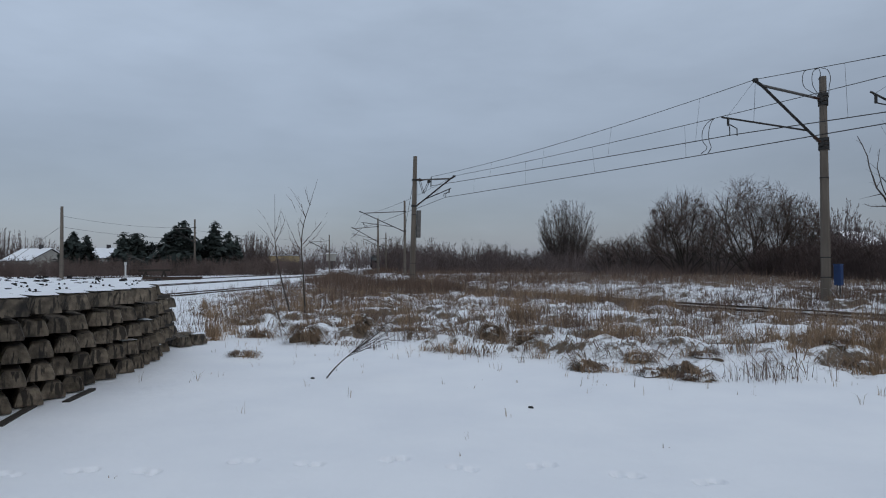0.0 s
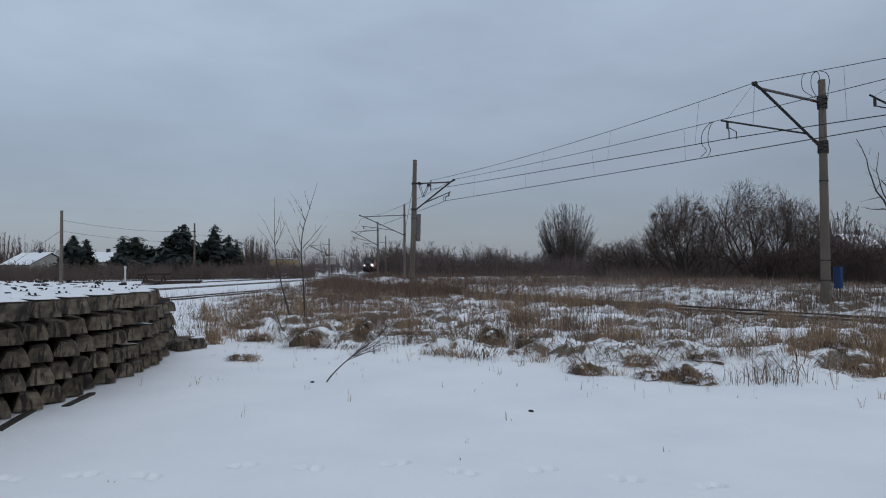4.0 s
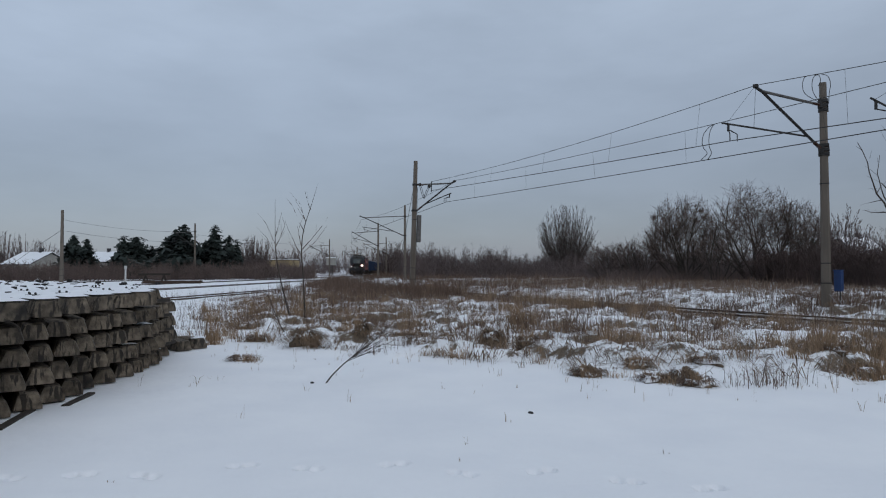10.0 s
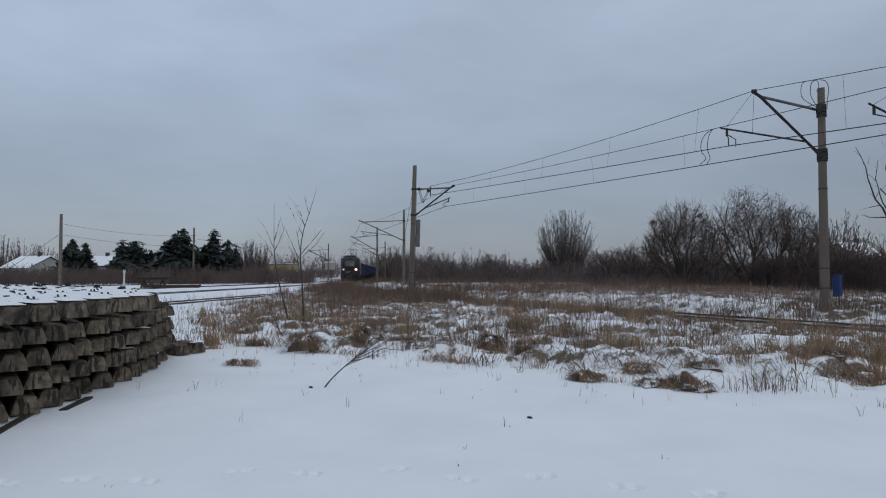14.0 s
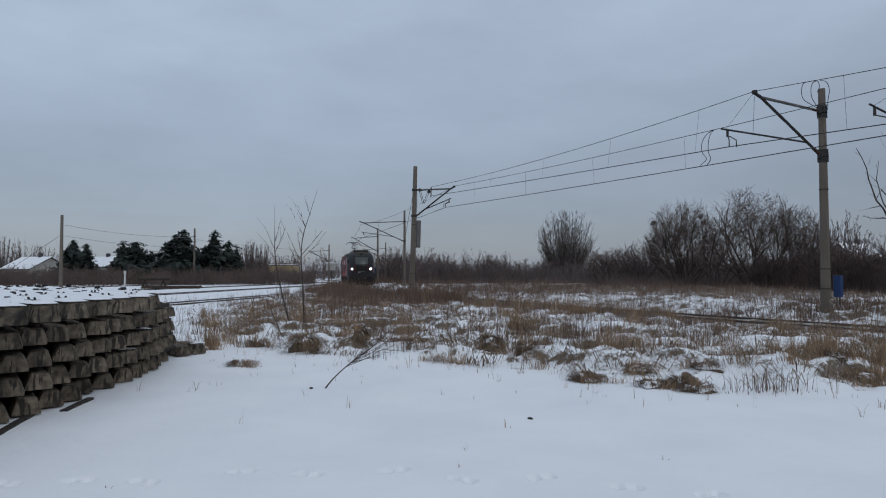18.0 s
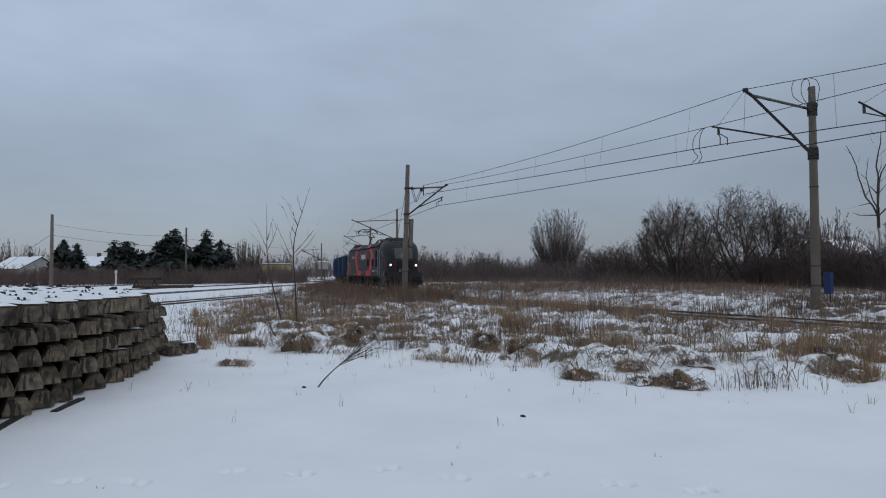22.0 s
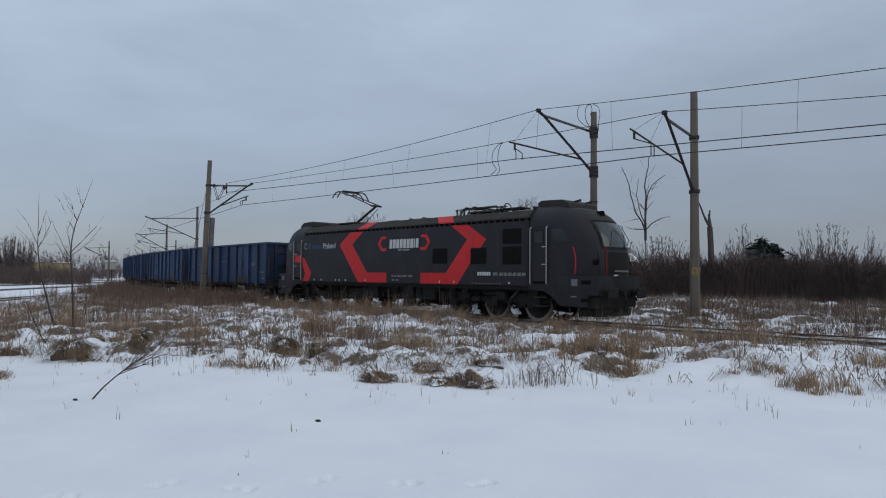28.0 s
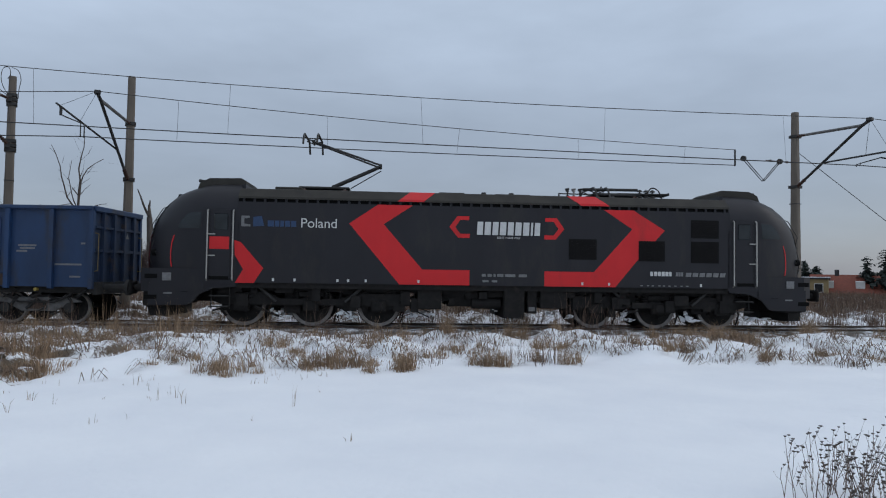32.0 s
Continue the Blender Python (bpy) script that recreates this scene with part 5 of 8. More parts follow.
    for body, size, x, z in (("Poland", 0.385, -4.94, 2.83), ("RENT YOUR WAY", 0.085, 0.52, 2.615)):
        me = text_mesh(body, size, 0.003)
        half = (max(v.co.x for v in me.vertices) + min(v.co.x for v in me.vertices)) / 2
        me.transform(Matrix.Translation((-half, 0, 0)))
        me.materials.append(WHITE_PAINT)
        word = new("painted_word", me)
        word.parent = loco
        word.matrix_basis = pose(x, 1.475 * sgn, z, 90, 0, 0 if sgn < 0 else 180)
    bar([(-7.18, 2.78), (-6.93, 2.78), (-6.93, 2.83), (-7.10, 2.86), (-7.10, 3.0), (-6.95, 3.03), (-6.95, 3.08), (-7.18, 3.08)], GREY_PAINT)
    bar([(-6.85, 2.78), (-6.55, 2.8), (-6.62, 3.08), (-6.85, 3.05)], BLUE_PAINT)
    x = -6.45
    for w in (0.17, 0.12, 0.1, 0.14, 0.14):
        bar([(x, 2.79), (x + w, 2.79), (x + w, 2.96), (x, 2.96)], BLUE_PAINT)
        x += w + 0.03
    x = -0.34
    for w in (0.12, 0.12, 0.06, 0.18, 0.3, 0.0, 0.24):
        if w:
            bar([(x, 1.46), (x + w, 1.46), (x + w, 1.54), (x, 1.54)], GREY_PAINT)
        x += w + 0.05
    for x, w in ((-0.32, 0.18), (-0.05, 0.16)):
        bar([(x, 1.30), (x + w, 1.30), (x + w, 1.36), (x, 1.36)], GREY_PAINT)
    for k, w in enumerate((0.08, 0.09, 0.09, 0.09, 0.09, 0.07)):
        bar([(4.68 + k * 0.115, 1.55), (4.68 + k * 0.115 + w, 1.55), (4.68 + k * 0.115 + w, 1.68), (4.68 + k * 0.115, 1.68)], WHITE_PAINT)
    for k in range(3):
        bar([(5.46 + k * 0.08, 1.55), (5.52 + k * 0.08, 1.55), (5.52 + k * 0.08, 1.67), (5.46 + k * 0.08, 1.67)], GREY_PAINT)
    for k in range(6):
        bar([(5.76 + k * 0.21, 1.54), (5.92 + k * 0.21, 1.54), (5.94 + k * 0.21, 1.66), (5.78 + k * 0.21, 1.66)], GREY_PAINT)
    for k in range(9):
        x = 4.4 + k * 0.17 + random.uniform(-0.02, 0.02)
        bar([(x, 1.245), (x + 0.07, 1.245), (x + 0.07, 1.275), (x, 1.275)], GREY_PAINT)
    for x in (-6.3, -5.7, -4.5, -4.2, -3.7, -2.2, 2.6, 3.4, 6.2):
        bar([(x, 1.25), (x + 0.06, 1.25), (x + 0.06, 1.33), (x, 1.33)], WHITE_PAINT)
    bm = B()
    box(bm, -7.2, 7.2, *sorted((1.28 * sgn, 1.40 * sgn)), 1.10, 1.25)
    part("solebar", bm, LOCO_BLACK, loco)
# roof gear
for x0, x1, h in ((-6.3, -5.5, 0.10), (-1.5, -0.7, 0.05), (0.2, 1.3, 0.04), (-0.3, 0.0, 0.03)):
    part("roof_hatch", box(B(), x0, x1, -0.8, 0.8, 3.94, 3.96 + h, 0.03), LOCO_BROWN, loco)
for x in (-0.1, 0.75, 3.9):
    part("roof_knob", tube(B(), (x, -0.55, 3.92), (x, -0.55, 4.06), 0.1, 10, 0.07), STEEL_DARK, loco)


def pantograph(x, raised):
    pg = tagged(part("pantograph_base", box(B(), x - 0.75, x + 0.75, -0.5, 0.5, 4.06, 4.13, 0.02), STEEL_DARK, loco),
                "raised single-arm pantograph" if raised else "folded pantograph")
    for px in (-0.6, 0.6):
        for py in (-0.45, 0.45):
            bm = B()
            insulator(bm, (x + px, py, 3.92), (x + px, py, 4.08), 2, 0.09)
            part("roof_insulator", bm, INSULATOR, pg)
    foot = Vector((x + 0.2, 0, 4.16))
    knee = Vector((x + 1.66, 0, 4.85)) if raised else Vector((x + 1.75, 0, 4.17))
    head = Vector((x - 0.40, 0, 5.55)) if raised else Vector((x - 0.55, 0, 4.16))
    part("lower_arm", tube(B(), foot, knee, 0.065, 8, 0.055), STEEL_DARK, pg)
    bm = B()
    tube(bm, knee + Vector((0, -0.28, 0)), head + Vector((0, -0.12, 0)), 0.03, 6)
    tube(bm, knee + Vector((0, 0.28, 0)), head + Vector((0, 0.12, 0)), 0.03, 6)
    tube(bm, knee + Vector((0, -0.3, 0)), knee + Vector((0, 0.3, 0)), 0.045, 8)
    part("upper_arm", bm, STEEL_DARK, pg)
    part("thrust_rod", tube(B(), foot + Vector((0.55, 0.1, 0)), knee + Vector((0.02, 0.1, -0.12)), 0.016, 6), STEEL_DARK, pg)
    bm = B()
    for dx in (-0.2, 0.2):
        c = head + Vector((dx, 0, 0.1))
        path_tube(bm, [c + Vector((0, -0.95, -0.32)), c + Vector((0, -0.78, -0.06)), c + Vector((0, -0.6, 0.03)), c + Vector((0, 0.6, 0.03)),
                       c + Vector((0, 0.78, -0.06)), c + Vector((0, 0.95, -0.32))], 0.032, 6)
    for dy in (-0.3, 0.3):
        path_tube(bm, [head + Vector((-0.24, dy, 0.08)), head + Vector((0, dy, -0.02)), head + Vector((0.24, dy, 0.08))], 0.02, 6)
    tube(bm, head + Vector((0, -0.35, -0.02)), head + Vector((0, 0.35, -0.02)), 0.03, 6)
    part("collector_head", bm, STEEL_DARK, pg)


pantograph(-4.9, True)
pantograph(4.05, False)
bm = B()
path_tube(bm, [(2.5, 0.5, 3.95), (2.5, 0.5, 4.22), (4.4, 0.5, 4.2), (4.4, 0.5, 3.95)], 0.03, 6)
part("roof_busbar", bm, STEEL_DARK, loco)
PALE_INSULATOR = mat("pale_insulator", (0.22, 0.21, 0.2), 0.4)
for k, x in enumerate((2.55, 2.75, 2.95)):
    bm = B()
    insulator(bm, (x, -0.35, 3.93), (x, -0.35, 4.24), 4, 0.06)
    tube(bm, (x - 0.07, -0.35, 4.24), (x + 0.05, -0.35, 4.26), 0.035, 6)
    part("roof_insulator", bm, PALE_INSULATOR if k == 1 else STEEL_DARK, loco)
bm = B()
tube(bm, (3.0, -0.42, 4.25), (4.75, -0.42, 4.27), 0.045, 8)
tube(bm, (3.6, -0.2, 4.14), (4.9, -0.2, 4.16), 0.03, 6)
path_tube(bm, bow([Vector((5.05, -0.4, 4.1)), Vector((5.2, -0.4, 4.34)), Vector((5.42, -0.4, 4.28)), Vector((5.55, -0.4, 4.02))], 4), 0.022, 6)
path_tube(bm, bow([Vector((3.55, -0.4, 4.05)), Vector((3.6, -0.4, 4.36)), Vector((3.7, -0.4, 4.05))], 4), 0.016, 6)
part("roof_busbar", bm, STEEL_DARK, loco)
for x in (4.82, 5.02, 5.22):
    bm = B()
    insulator(bm, (x, -0.45, 3.93), (x, -0.45, 4.28), 4, 0.10)
    part("arrester", bm, STEEL_DARK, loco)

# running gear
WHEELSETS = []
for bx in (-5.16, 5.16):
    bogie = part("bogie_frame", box(B(), bx - 2.5, bx + 2.5, -0.5, 0.5, 0.5, 0.95, 0.05), LOCO_BLACK, loco, "black three-axle bogie")
    for sgn in (-1, 1):
        bm = B()
        y0, y1 = sorted((0.98 * sgn, 1.16 * sgn))
        plate(bm, [(bx - 2.75, 0.72), (bx - 2.6, 0.95), (bx - 1.2, 0.98), (bx - 0.9, 0.8), (bx + 0.9, 0.8), (bx + 1.2, 0.98), (bx + 2.6, 0.95), (bx + 2.75, 0.72),
                   (bx + 2.5, 0.62), (bx - 2.5, 0.62)], 1, y0, y1)
        part("side_beam", bm, LOCO_BLACK, bogie)
        for ax in (-1.95, 0, 1.95):
            part("axle_box", box(B(), bx + ax - 0.22, bx + ax + 0.22, *sorted((0.95 * sgn, 1.2 * sgn)), 0.44, 0.78, 0.04), LOCO_BLACK, bogie)
            part("axle_cover", tube(B(), (bx + ax, 1.19 * sgn, 0.62), (bx + ax, 1.24 * sgn, 0.62), 0.13, 14), LOCO_BLACK, bogie)
            for k in (-0.42, 0.42):
                bm = B()
                for z in np.arange(0.72, 1.08, 0.06):
                    tube(bm, (bx + ax + k, 1.05 * sgn, z), (bx + ax + k, 1.05 * sgn, z + 0.035), 0.10, 10)
                part("coil_spring", bm, LOCO_BLACK, bogie)
            part("sand_pipe", path_tube(B(), [(bx + ax + 0.62, 0.9 * sgn, 0.9), (bx + ax + 0.72, 0.8 * sgn, 0.4), (bx + ax + 0.64, 0.77 * sgn, 0.12)], 0.025, 6), LOCO_BLACK, bogie)
        for k in (-0.98, 0.98):
            part("damper", tube(B(), (bx + k, 1.22 * sgn, 0.72), (bx + k * 1.5, 1.25 * sgn, 1.15), 0.045, 8), STEEL_DARK, bogie)
    part("traction_beam", box(B(), bx - 0.35, bx + 0.35, -1.15, 1.15, 0.86, 1.02, 0.03), LOCO_BLACK, bogie)
    for ax in (-1.95, 0, 1.95):
        WHEELSETS.append((build_wheelset(0.625, 0.7525, 0.09, loco, bx + ax), bx + ax, 0.625))
for x0, x1, y1, z0, name in ((-2.1, -1.4, 1.30, 0.55, "battery_box"), (-1.2, 0.1, 1.0, 0.62, "transformer"), (0.42, 1.02, 1.38, 0.30, "equipment_case"),
                             (1.12, 1.4, 1.3, 0.45, "valve_case"), (1.5, 2.3, 1.32, 0.6, "air_case"), (-0.5, 0.35, 1.25, 0.75, "air_reservoir")):
    for sgn in (-1, 1):
        if name == "air_reservoir":
            part(name, tube(B(), (x0, 1.05 * sgn, 0.72), (x1, 1.05 * sgn, 0.72), 0.16, 14), LOCO_BLACK, loco)
        else:
            part(name, box(B(), x0, x1, *sorted((0.2 * sgn, y1 * sgn)), z0, 1.12, 0.02), LOCO_BLACK, loco)
rnd_gear = random.Random(8)
for bx in (-5.16, 5.16, 0.0):
    bm = B()
    for k in range(80 if bx else 44):
        x, z, sg = bx + rnd_gear.uniform(-2.7, 2.7), rnd_gear.uniform(0.5, 1.12), rnd_gear.choice((-1, 1, -1))
        y = sg * rnd_gear.uniform(0.85, 1.22)
        if rnd_gear.random() < 0.5:
            w, h, d = rnd_gear.uniform(0.06, 0.28), rnd_gear.uniform(0.05, 0.2), rnd_gear.uniform(0.05, 0.14)
            box(bm, x - w, x + w, y - d, y + d, z - h, min(1.15, z + h))
        else:
            tube(bm, (x, y, z), (x + rnd_gear.uniform(-0.7, 0.7), y, min(1.15, max(0.3, z + rnd_gear.uniform(-0.45, 0.25)))), rnd_gear.uniform(0.015, 0.045), 6)
    tagged(part("pipework", bm, LOCO_BLACK, loco), kind="stuff")
def lumps(bm, c, sx, sz, sy=0.07, n=7):
    """Broken flakes of packed snow heaped on a ledge."""
    for _ in range(n):
        o = Vector((c[0] + rnd_gear.uniform(-1, 1) * sx, c[1] + rnd_gear.uniform(-1, 1) * sy, c[2] + rnd_gear.uniform(-1, 0.5) * sz))
        k = rnd_gear.uniform(0.3, 0.75)
        pts = [bm.verts.new(o + Vector((rnd_gear.uniform(-1, 1) * sx * k, rnd_gear.uniform(-1, 1) * sy, rnd_gear.uniform(-1, 1) * sz * k))) for _ in range(9)]
        bmesh.ops.convex_hull(bm, input=pts)
    loose = [v for v in bm.verts if not v.link_faces]
    bmesh.ops.delete(bm, geom=loose, context="VERTS")


for bx in (-5.16, 5.16):
    for dx, z, sx, sz in ((-2.75, 0.36, 0.16, 0.07), (-1.02, 0.44, 0.15, 0.16), (-0.85, 0.28, 0.16, 0.06), (0.95, 0.44, 0.18, 0.17), (1.16, 0.28, 0.18, 0.06), (2.9, 0.34, 0.14, 0.08), (3.3, 0.36, 0.20, 0.06)):
        for sgn in (-1, 1):
            bm = B()
            lumps(bm, (bx + dx, sgn * 0.95, z), sx, sz)
            part("snow_clod", bm, SNOW, loco, "snow packed on the running gear")
for x in (-1.7, -0.6, 0.2, 1.25, 1.9):
    bm = B()
    lumps(bm, (x, -1.0, 0.40 if x != 0.2 else 0.52), 0.12, 0.04, 0.08, 4)
    part("snow_clod", bm, SNOW, loco, "snow packed on the running gear")
part("case_label", box(B(), 1.16, 1.34, -1.306, -1.302, 0.52, 0.64), GREY_PAINT, loco)
part("underframe", box(B(), -9.0, 9.0, -1.1, 1.1, 1.0, 1.19), LOCO_BLACK, loco)
tagged(part("rear_tail_lamp", tube(B(), (-9.76, 0.98, 2.0), (-9.80, 0.98, 2.0), 0.05, 10), LOCO_RED, loco), "small red tail lamp")

# ---- wagons ----
RUST = mat("rusty_brown_steel", (0.075, 0.045, 0.032), 0.85, (0.04, 0.028, 0.022), 5, bump=0.3)


def build_wagon():
    w = tagged(empty("open_wagon"), "blue high-sided open freight wagon with ribbed walls", "wagon", group="freight wagons")
    H, BOT, TOP, Y = 6.17, 1.06, 3.24, 1.42
    part("floor", box(B(), -H, H, -1.38, 1.38, 1.12, 1.2), RUST, w)
    edges = [-H, -5.05, -3.83, -2.03, -0.68, 0.68, 2.03, 3.83, 5.05, H]
    for sgn in (-1, 1):
        bm = B()
        box(bm, -H, H, *sorted((Y * sgn, (Y - 0.03) * sgn)), BOT, TOP)
        part("side_wall", bm, WAGON_BLUE, w, "blue steel side wall")
        bm = B()
        box(bm, -H - 0.02, H + 0.02, *sorted(((Y - 0.05) * sgn, (Y + 0.12) * sgn)), TOP - 0.02, TOP + 0.09, 0.02)
        part("top_rail", bm, WAGON_BLUE, w)
        for k, x in enumerate(edges):
            wd = 0.06
            bm = B()
            plate(bm, [(x - wd, BOT - 0.05), (x + wd, BOT - 0.05), (x + wd, TOP - 0.02), (x - wd, TOP - 0.02)], 1, *sorted(((Y + 0.001) * sgn, (Y + 0.115) * sgn)))
            part("rib", bm, WAGON_BLUE, w)
        for a, b in ((-3.83, -2.03), (2.03, 3.83)):
            mid = (a + b) / 2
            for p, q in ((a + 0.1, mid - 0.03), (mid + 0.03, b - 0.1)):
                leaf = part("door", box(B(), p, q, *sorted((Y * sgn, (Y + 0.03) * sgn)), 1.42, 3.12, 0.015), WAGON_BLUE, w)
                part("door_panel", box(B(), p + 0.1, q - 0.1, *sorted(((Y + 0.028) * sgn, (Y + 0.045) * sgn)), 1.52, 3.0, 0.02), WAGON_BLUE, leaf)
            part("door_latch", box(B(), mid - 0.05, mid + 0.05, *sorted(((Y + 0.03) * sgn, (Y + 0.08) * sgn)), 2.0, 2.35), WAGON_DARK, w)
            part("door_sill", box(B(), a + 0.06, b - 0.06, *sorted((Y * sgn, (Y + 0.035) * sgn)), 1.08, 1.40), RUST, w, "rusty brown sill below the doors")
        for x, z, ww in ((5.5, 1.66, 0.75), (5.9, 2.25, 0.12), (4.35, 2.18, 0.5), (4.35, 2.10, 0.42), (4.2, 2.02, 0.3), (-0.2, 2.3, 0.5), (0.4, 2.3, 0.3), (-5.6, 2.0, 0.4), (5.7, 1.32, 0.3)):
            part("painted_mark", box(B(), x - ww / 2, x + ww / 2, *sorted(((Y + 0.001) * sgn, (Y + 0.005) * sgn)), z, z + 0.05), GREY_PAINT, w)
        part("solebar", box(B(), -H, H, *sorted((0.95 * sgn, 1.1 * sgn)), 0.88, 1.12), WAGON_DARK, w)
        part("tie_down_hook", tube(B(), (4.6, 1.3 * sgn, 0.98), (4.6, 1.42 * sgn, 0.98), 0.05, 8), YELLOW, w)
    for e in (-1, 1):
        part("end_wall", box(B(), *sorted((e * (H - 0.04), e * H)), -1.42, 1.42, BOT, TOP), WAGON_END, w, "grimy dark blue end wall")
        part("end_rail", box(B(), *sorted((e * (H - 0.05), e * (H + 0.12))), -1.47, 1.47, TOP - 0.06, TOP + 0.09, 0.02), WAGON_BLUE, w)
        for y in (-0.95, -0.32, 0.32, 0.95):
            part("end_post", box(B(), *sorted((e * H, e * (H + 0.1))), y - 0.05, y + 0.05, BOT, TOP - 0.06), WAGON_END, w)
        part("end_beam", box(B(), *sorted((e * H, e * (H + 0.08))), -1.4, 1.4, 2.05, 2.14), WAGON_END, w)
        part("end_beam", box(B(), *sorted((e * H, e * (H + 0.08))), -1.4, 1.4, 2.72, 2.78), WAGON_END, w)
        for sgn in (-1, 1):
            part("grab_rail", path_tube(B(), [(e * (H + 0.02), 1.36 * sgn, 1.5), (e * (H + 0.14), 1.38 * sgn, 1.52), (e * (H + 0.14), 1.38 * sgn, 2.55), (e * (H + 0.02), 1.36 * sgn, 2.58)],
                                        0.014, 6), OCHRE, w, "yellowed grab rail")
        part("buffer_beam", box(B(), *sorted((e * (H + 0.0), e * (H + 0.1))), -1.35, 1.35, 0.85, 1.2), WAGON_DARK, w)
        for sgn in (-1, 1):
            bm = B()
            tube(bm, (e * (H + 0.1), 0.875 * sgn, 1.05), (e * (H + 0.75), 0.875 * sgn, 1.05), 0.1, 10)
            tube(bm, (e * (H + 0.75), 0.875 * sgn, 1.05), (e * (H + 0.85), 0.875 * sgn, 1.05), 0.23, 14)
            part("buffer", bm, WAGON_DARK, w)
        part("coupling", path_tube(B(), [(e * (H + 0.1), 0, 1.05), (e * (H + 0.4), 0, 0.95), (e * (H + 0.82), 0, 1.03)], 0.035, 6), WAGON_DARK, w)
        part("warning_mark", plate(B(), [(0.55, 2.5), (0.75, 2.5), (0.65, 2.68)], 0, *sorted((e * (H + 0.001), e * (H + 0.006)))), GREY_PAINT, w)
    sets = []
    for bx in (-4.5, 4.5):
        bogie = part("bogie", box(B(), bx - 0.3, bx + 0.3, -1.0, 1.0, 0.5, 0.85, 0.05), WAGON_DARK, w, "two-axle wagon bogie")
        for sgn in (-1, 1):
            bm = B()
            plate(bm, [(bx - 1.25, 0.62), (bx - 0.95, 0.75), (bx + 0.95, 0.75), (bx + 1.25, 0.62), (bx + 0.95, 0.60), (bx + 0.45, 0.36), (bx - 0.45, 0.36), (bx - 0.95, 0.60)],
                  1, *sorted((0.97 * sgn, 1.08 * sgn)))
            part("side_frame", bm, WAGON_DUSTY, bogie, "dusty grey side frame")
            part("spring_nest", box(B(), bx - 0.25, bx + 0.25, *sorted((0.95 * sgn, 1.11 * sgn)), 0.42, 0.66, 0.03), RUST, bogie)
            for ax in (-0.9, 0.9):
                part("axle_box", tube(B(), (bx + ax, 0.95 * sgn, 0.46), (bx + ax, 1.14 * sgn, 0.46), 0.14, 12), WAGON_DARK, bogie)
            clutter = B()
            for k in range(14):
                x, z = bx + random.uniform(-1.4, 1.4), random.uniform(0.35, 0.95)
                tube(clutter, (x, 1.1 * sgn, z), (x + random.uniform(-0.4, 0.4), 1.12 * sgn, min(1.0, max(0.25, z + random.uniform(-0.3, 0.3)))), random.uniform(0.015, 0.05), 5)
            tagged(part("brake_gear", clutter, WAGON_DARK, bogie), kind="stuff")
        for ax in (-0.9, 0.9):
            sets.append((build_wheelset(0.46, 0.7525, 0.08, w, bx + ax), bx + ax, 0.46))
    part("brake_reservoir", tube(B(), (-0.8, 0.4, 0.75), (0.5, 0.4, 0.75), 0.18, 12), WAGON_DARK, w)
    part("brake_rod", tube(B(), (-3.6, -0.6, 0.62), (3.6, -0.6, 0.62), 0.03, 6), WAGON_DARK, w)
    for sgn in (-1, 1):
        bm = B()
        path_tube(bm, [(3.5, 1.15 * sgn, 0.86), (4.0, 1.15 * sgn, 0.62), (5.0, 1.15 * sgn, 0.62), (5.5, 1.15 * sgn, 0.86)], 0.03, 6)
        part("step_iron", bm, WAGON_DARK, w)
    return w, sets


first_wagon, WAGON_SETS = build_wagon()
WAGONS = [first_wagon] + [copy_thing(first_wagon, pose(0, 0, 0)) for _ in range(9)]


# ---- plants ----
GRASS = mat("dry_tan_grass", (0.37, 0.252, 0.155), 0.85, (0.195, 0.132, 0.083), 3, spread=0.35, island=True)
STRAW = mat("dull_brown_straw", (0.24, 0.165, 0.108), 0.9, (0.11, 0.076, 0.053), 3, spread=0.4, island=True)
STEM = mat("dead_brown_stems", (0.175, 0.115, 0.082), 0.9, (0.080, 0.053, 0.040), 3, spread=0.4, island=True)
BARK = mat("dark_wet_bark", (0.085, 0.068, 0.057), 0.95, (0.048, 0.039, 0.034), 3, bump=0.3)
TWIG = mat("bare_brown_twigs", (0.150, 0.108, 0.094), 0.95, (0.085, 0.062, 0.054), 0.5, spread=0.25, island=True)
THICKET = mat("dark_brown_thicket", (0.092, 0.062, 0.054), 0.95, (0.050, 0.034, 0.031), 0.5, spread=0.3, island=True)
TWIG_RED = mat("reddish_brown_twigs", (0.150, 0.108, 0.094), 0.95, (0.088, 0.063, 0.055), 0.5, spread=0.25, island=True)
DEADWOOD = mat("grey_dead_wood", (0.105, 0.086, 0.073), 0.9, (0.05, 0.041, 0.036), 3, bump=0.3)
# needle green lifted towards grey: air haze painted into the far spruces
NEEDLES = mat("dark_spruce_needles", (0.038, 0.052, 0.046), 0.9, (0.022, 0.032, 0.028), 1.0, spread=0.3, island=True)
# twigs of distant growth, with the haze of distance mixed into their colour
HAZY = mat("pale_grey_brown_twigs", (0.138, 0.105, 0.098), 0.95, (0.088, 0.068, 0.064), 0.3, spread=0.15, island=True)
BIRCH = mat("grey_birch_twigs", (0.12, 0.10, 0.09), 0.95, (0.07, 0.056, 0.05), 0.5, spread=0.2, island=True)


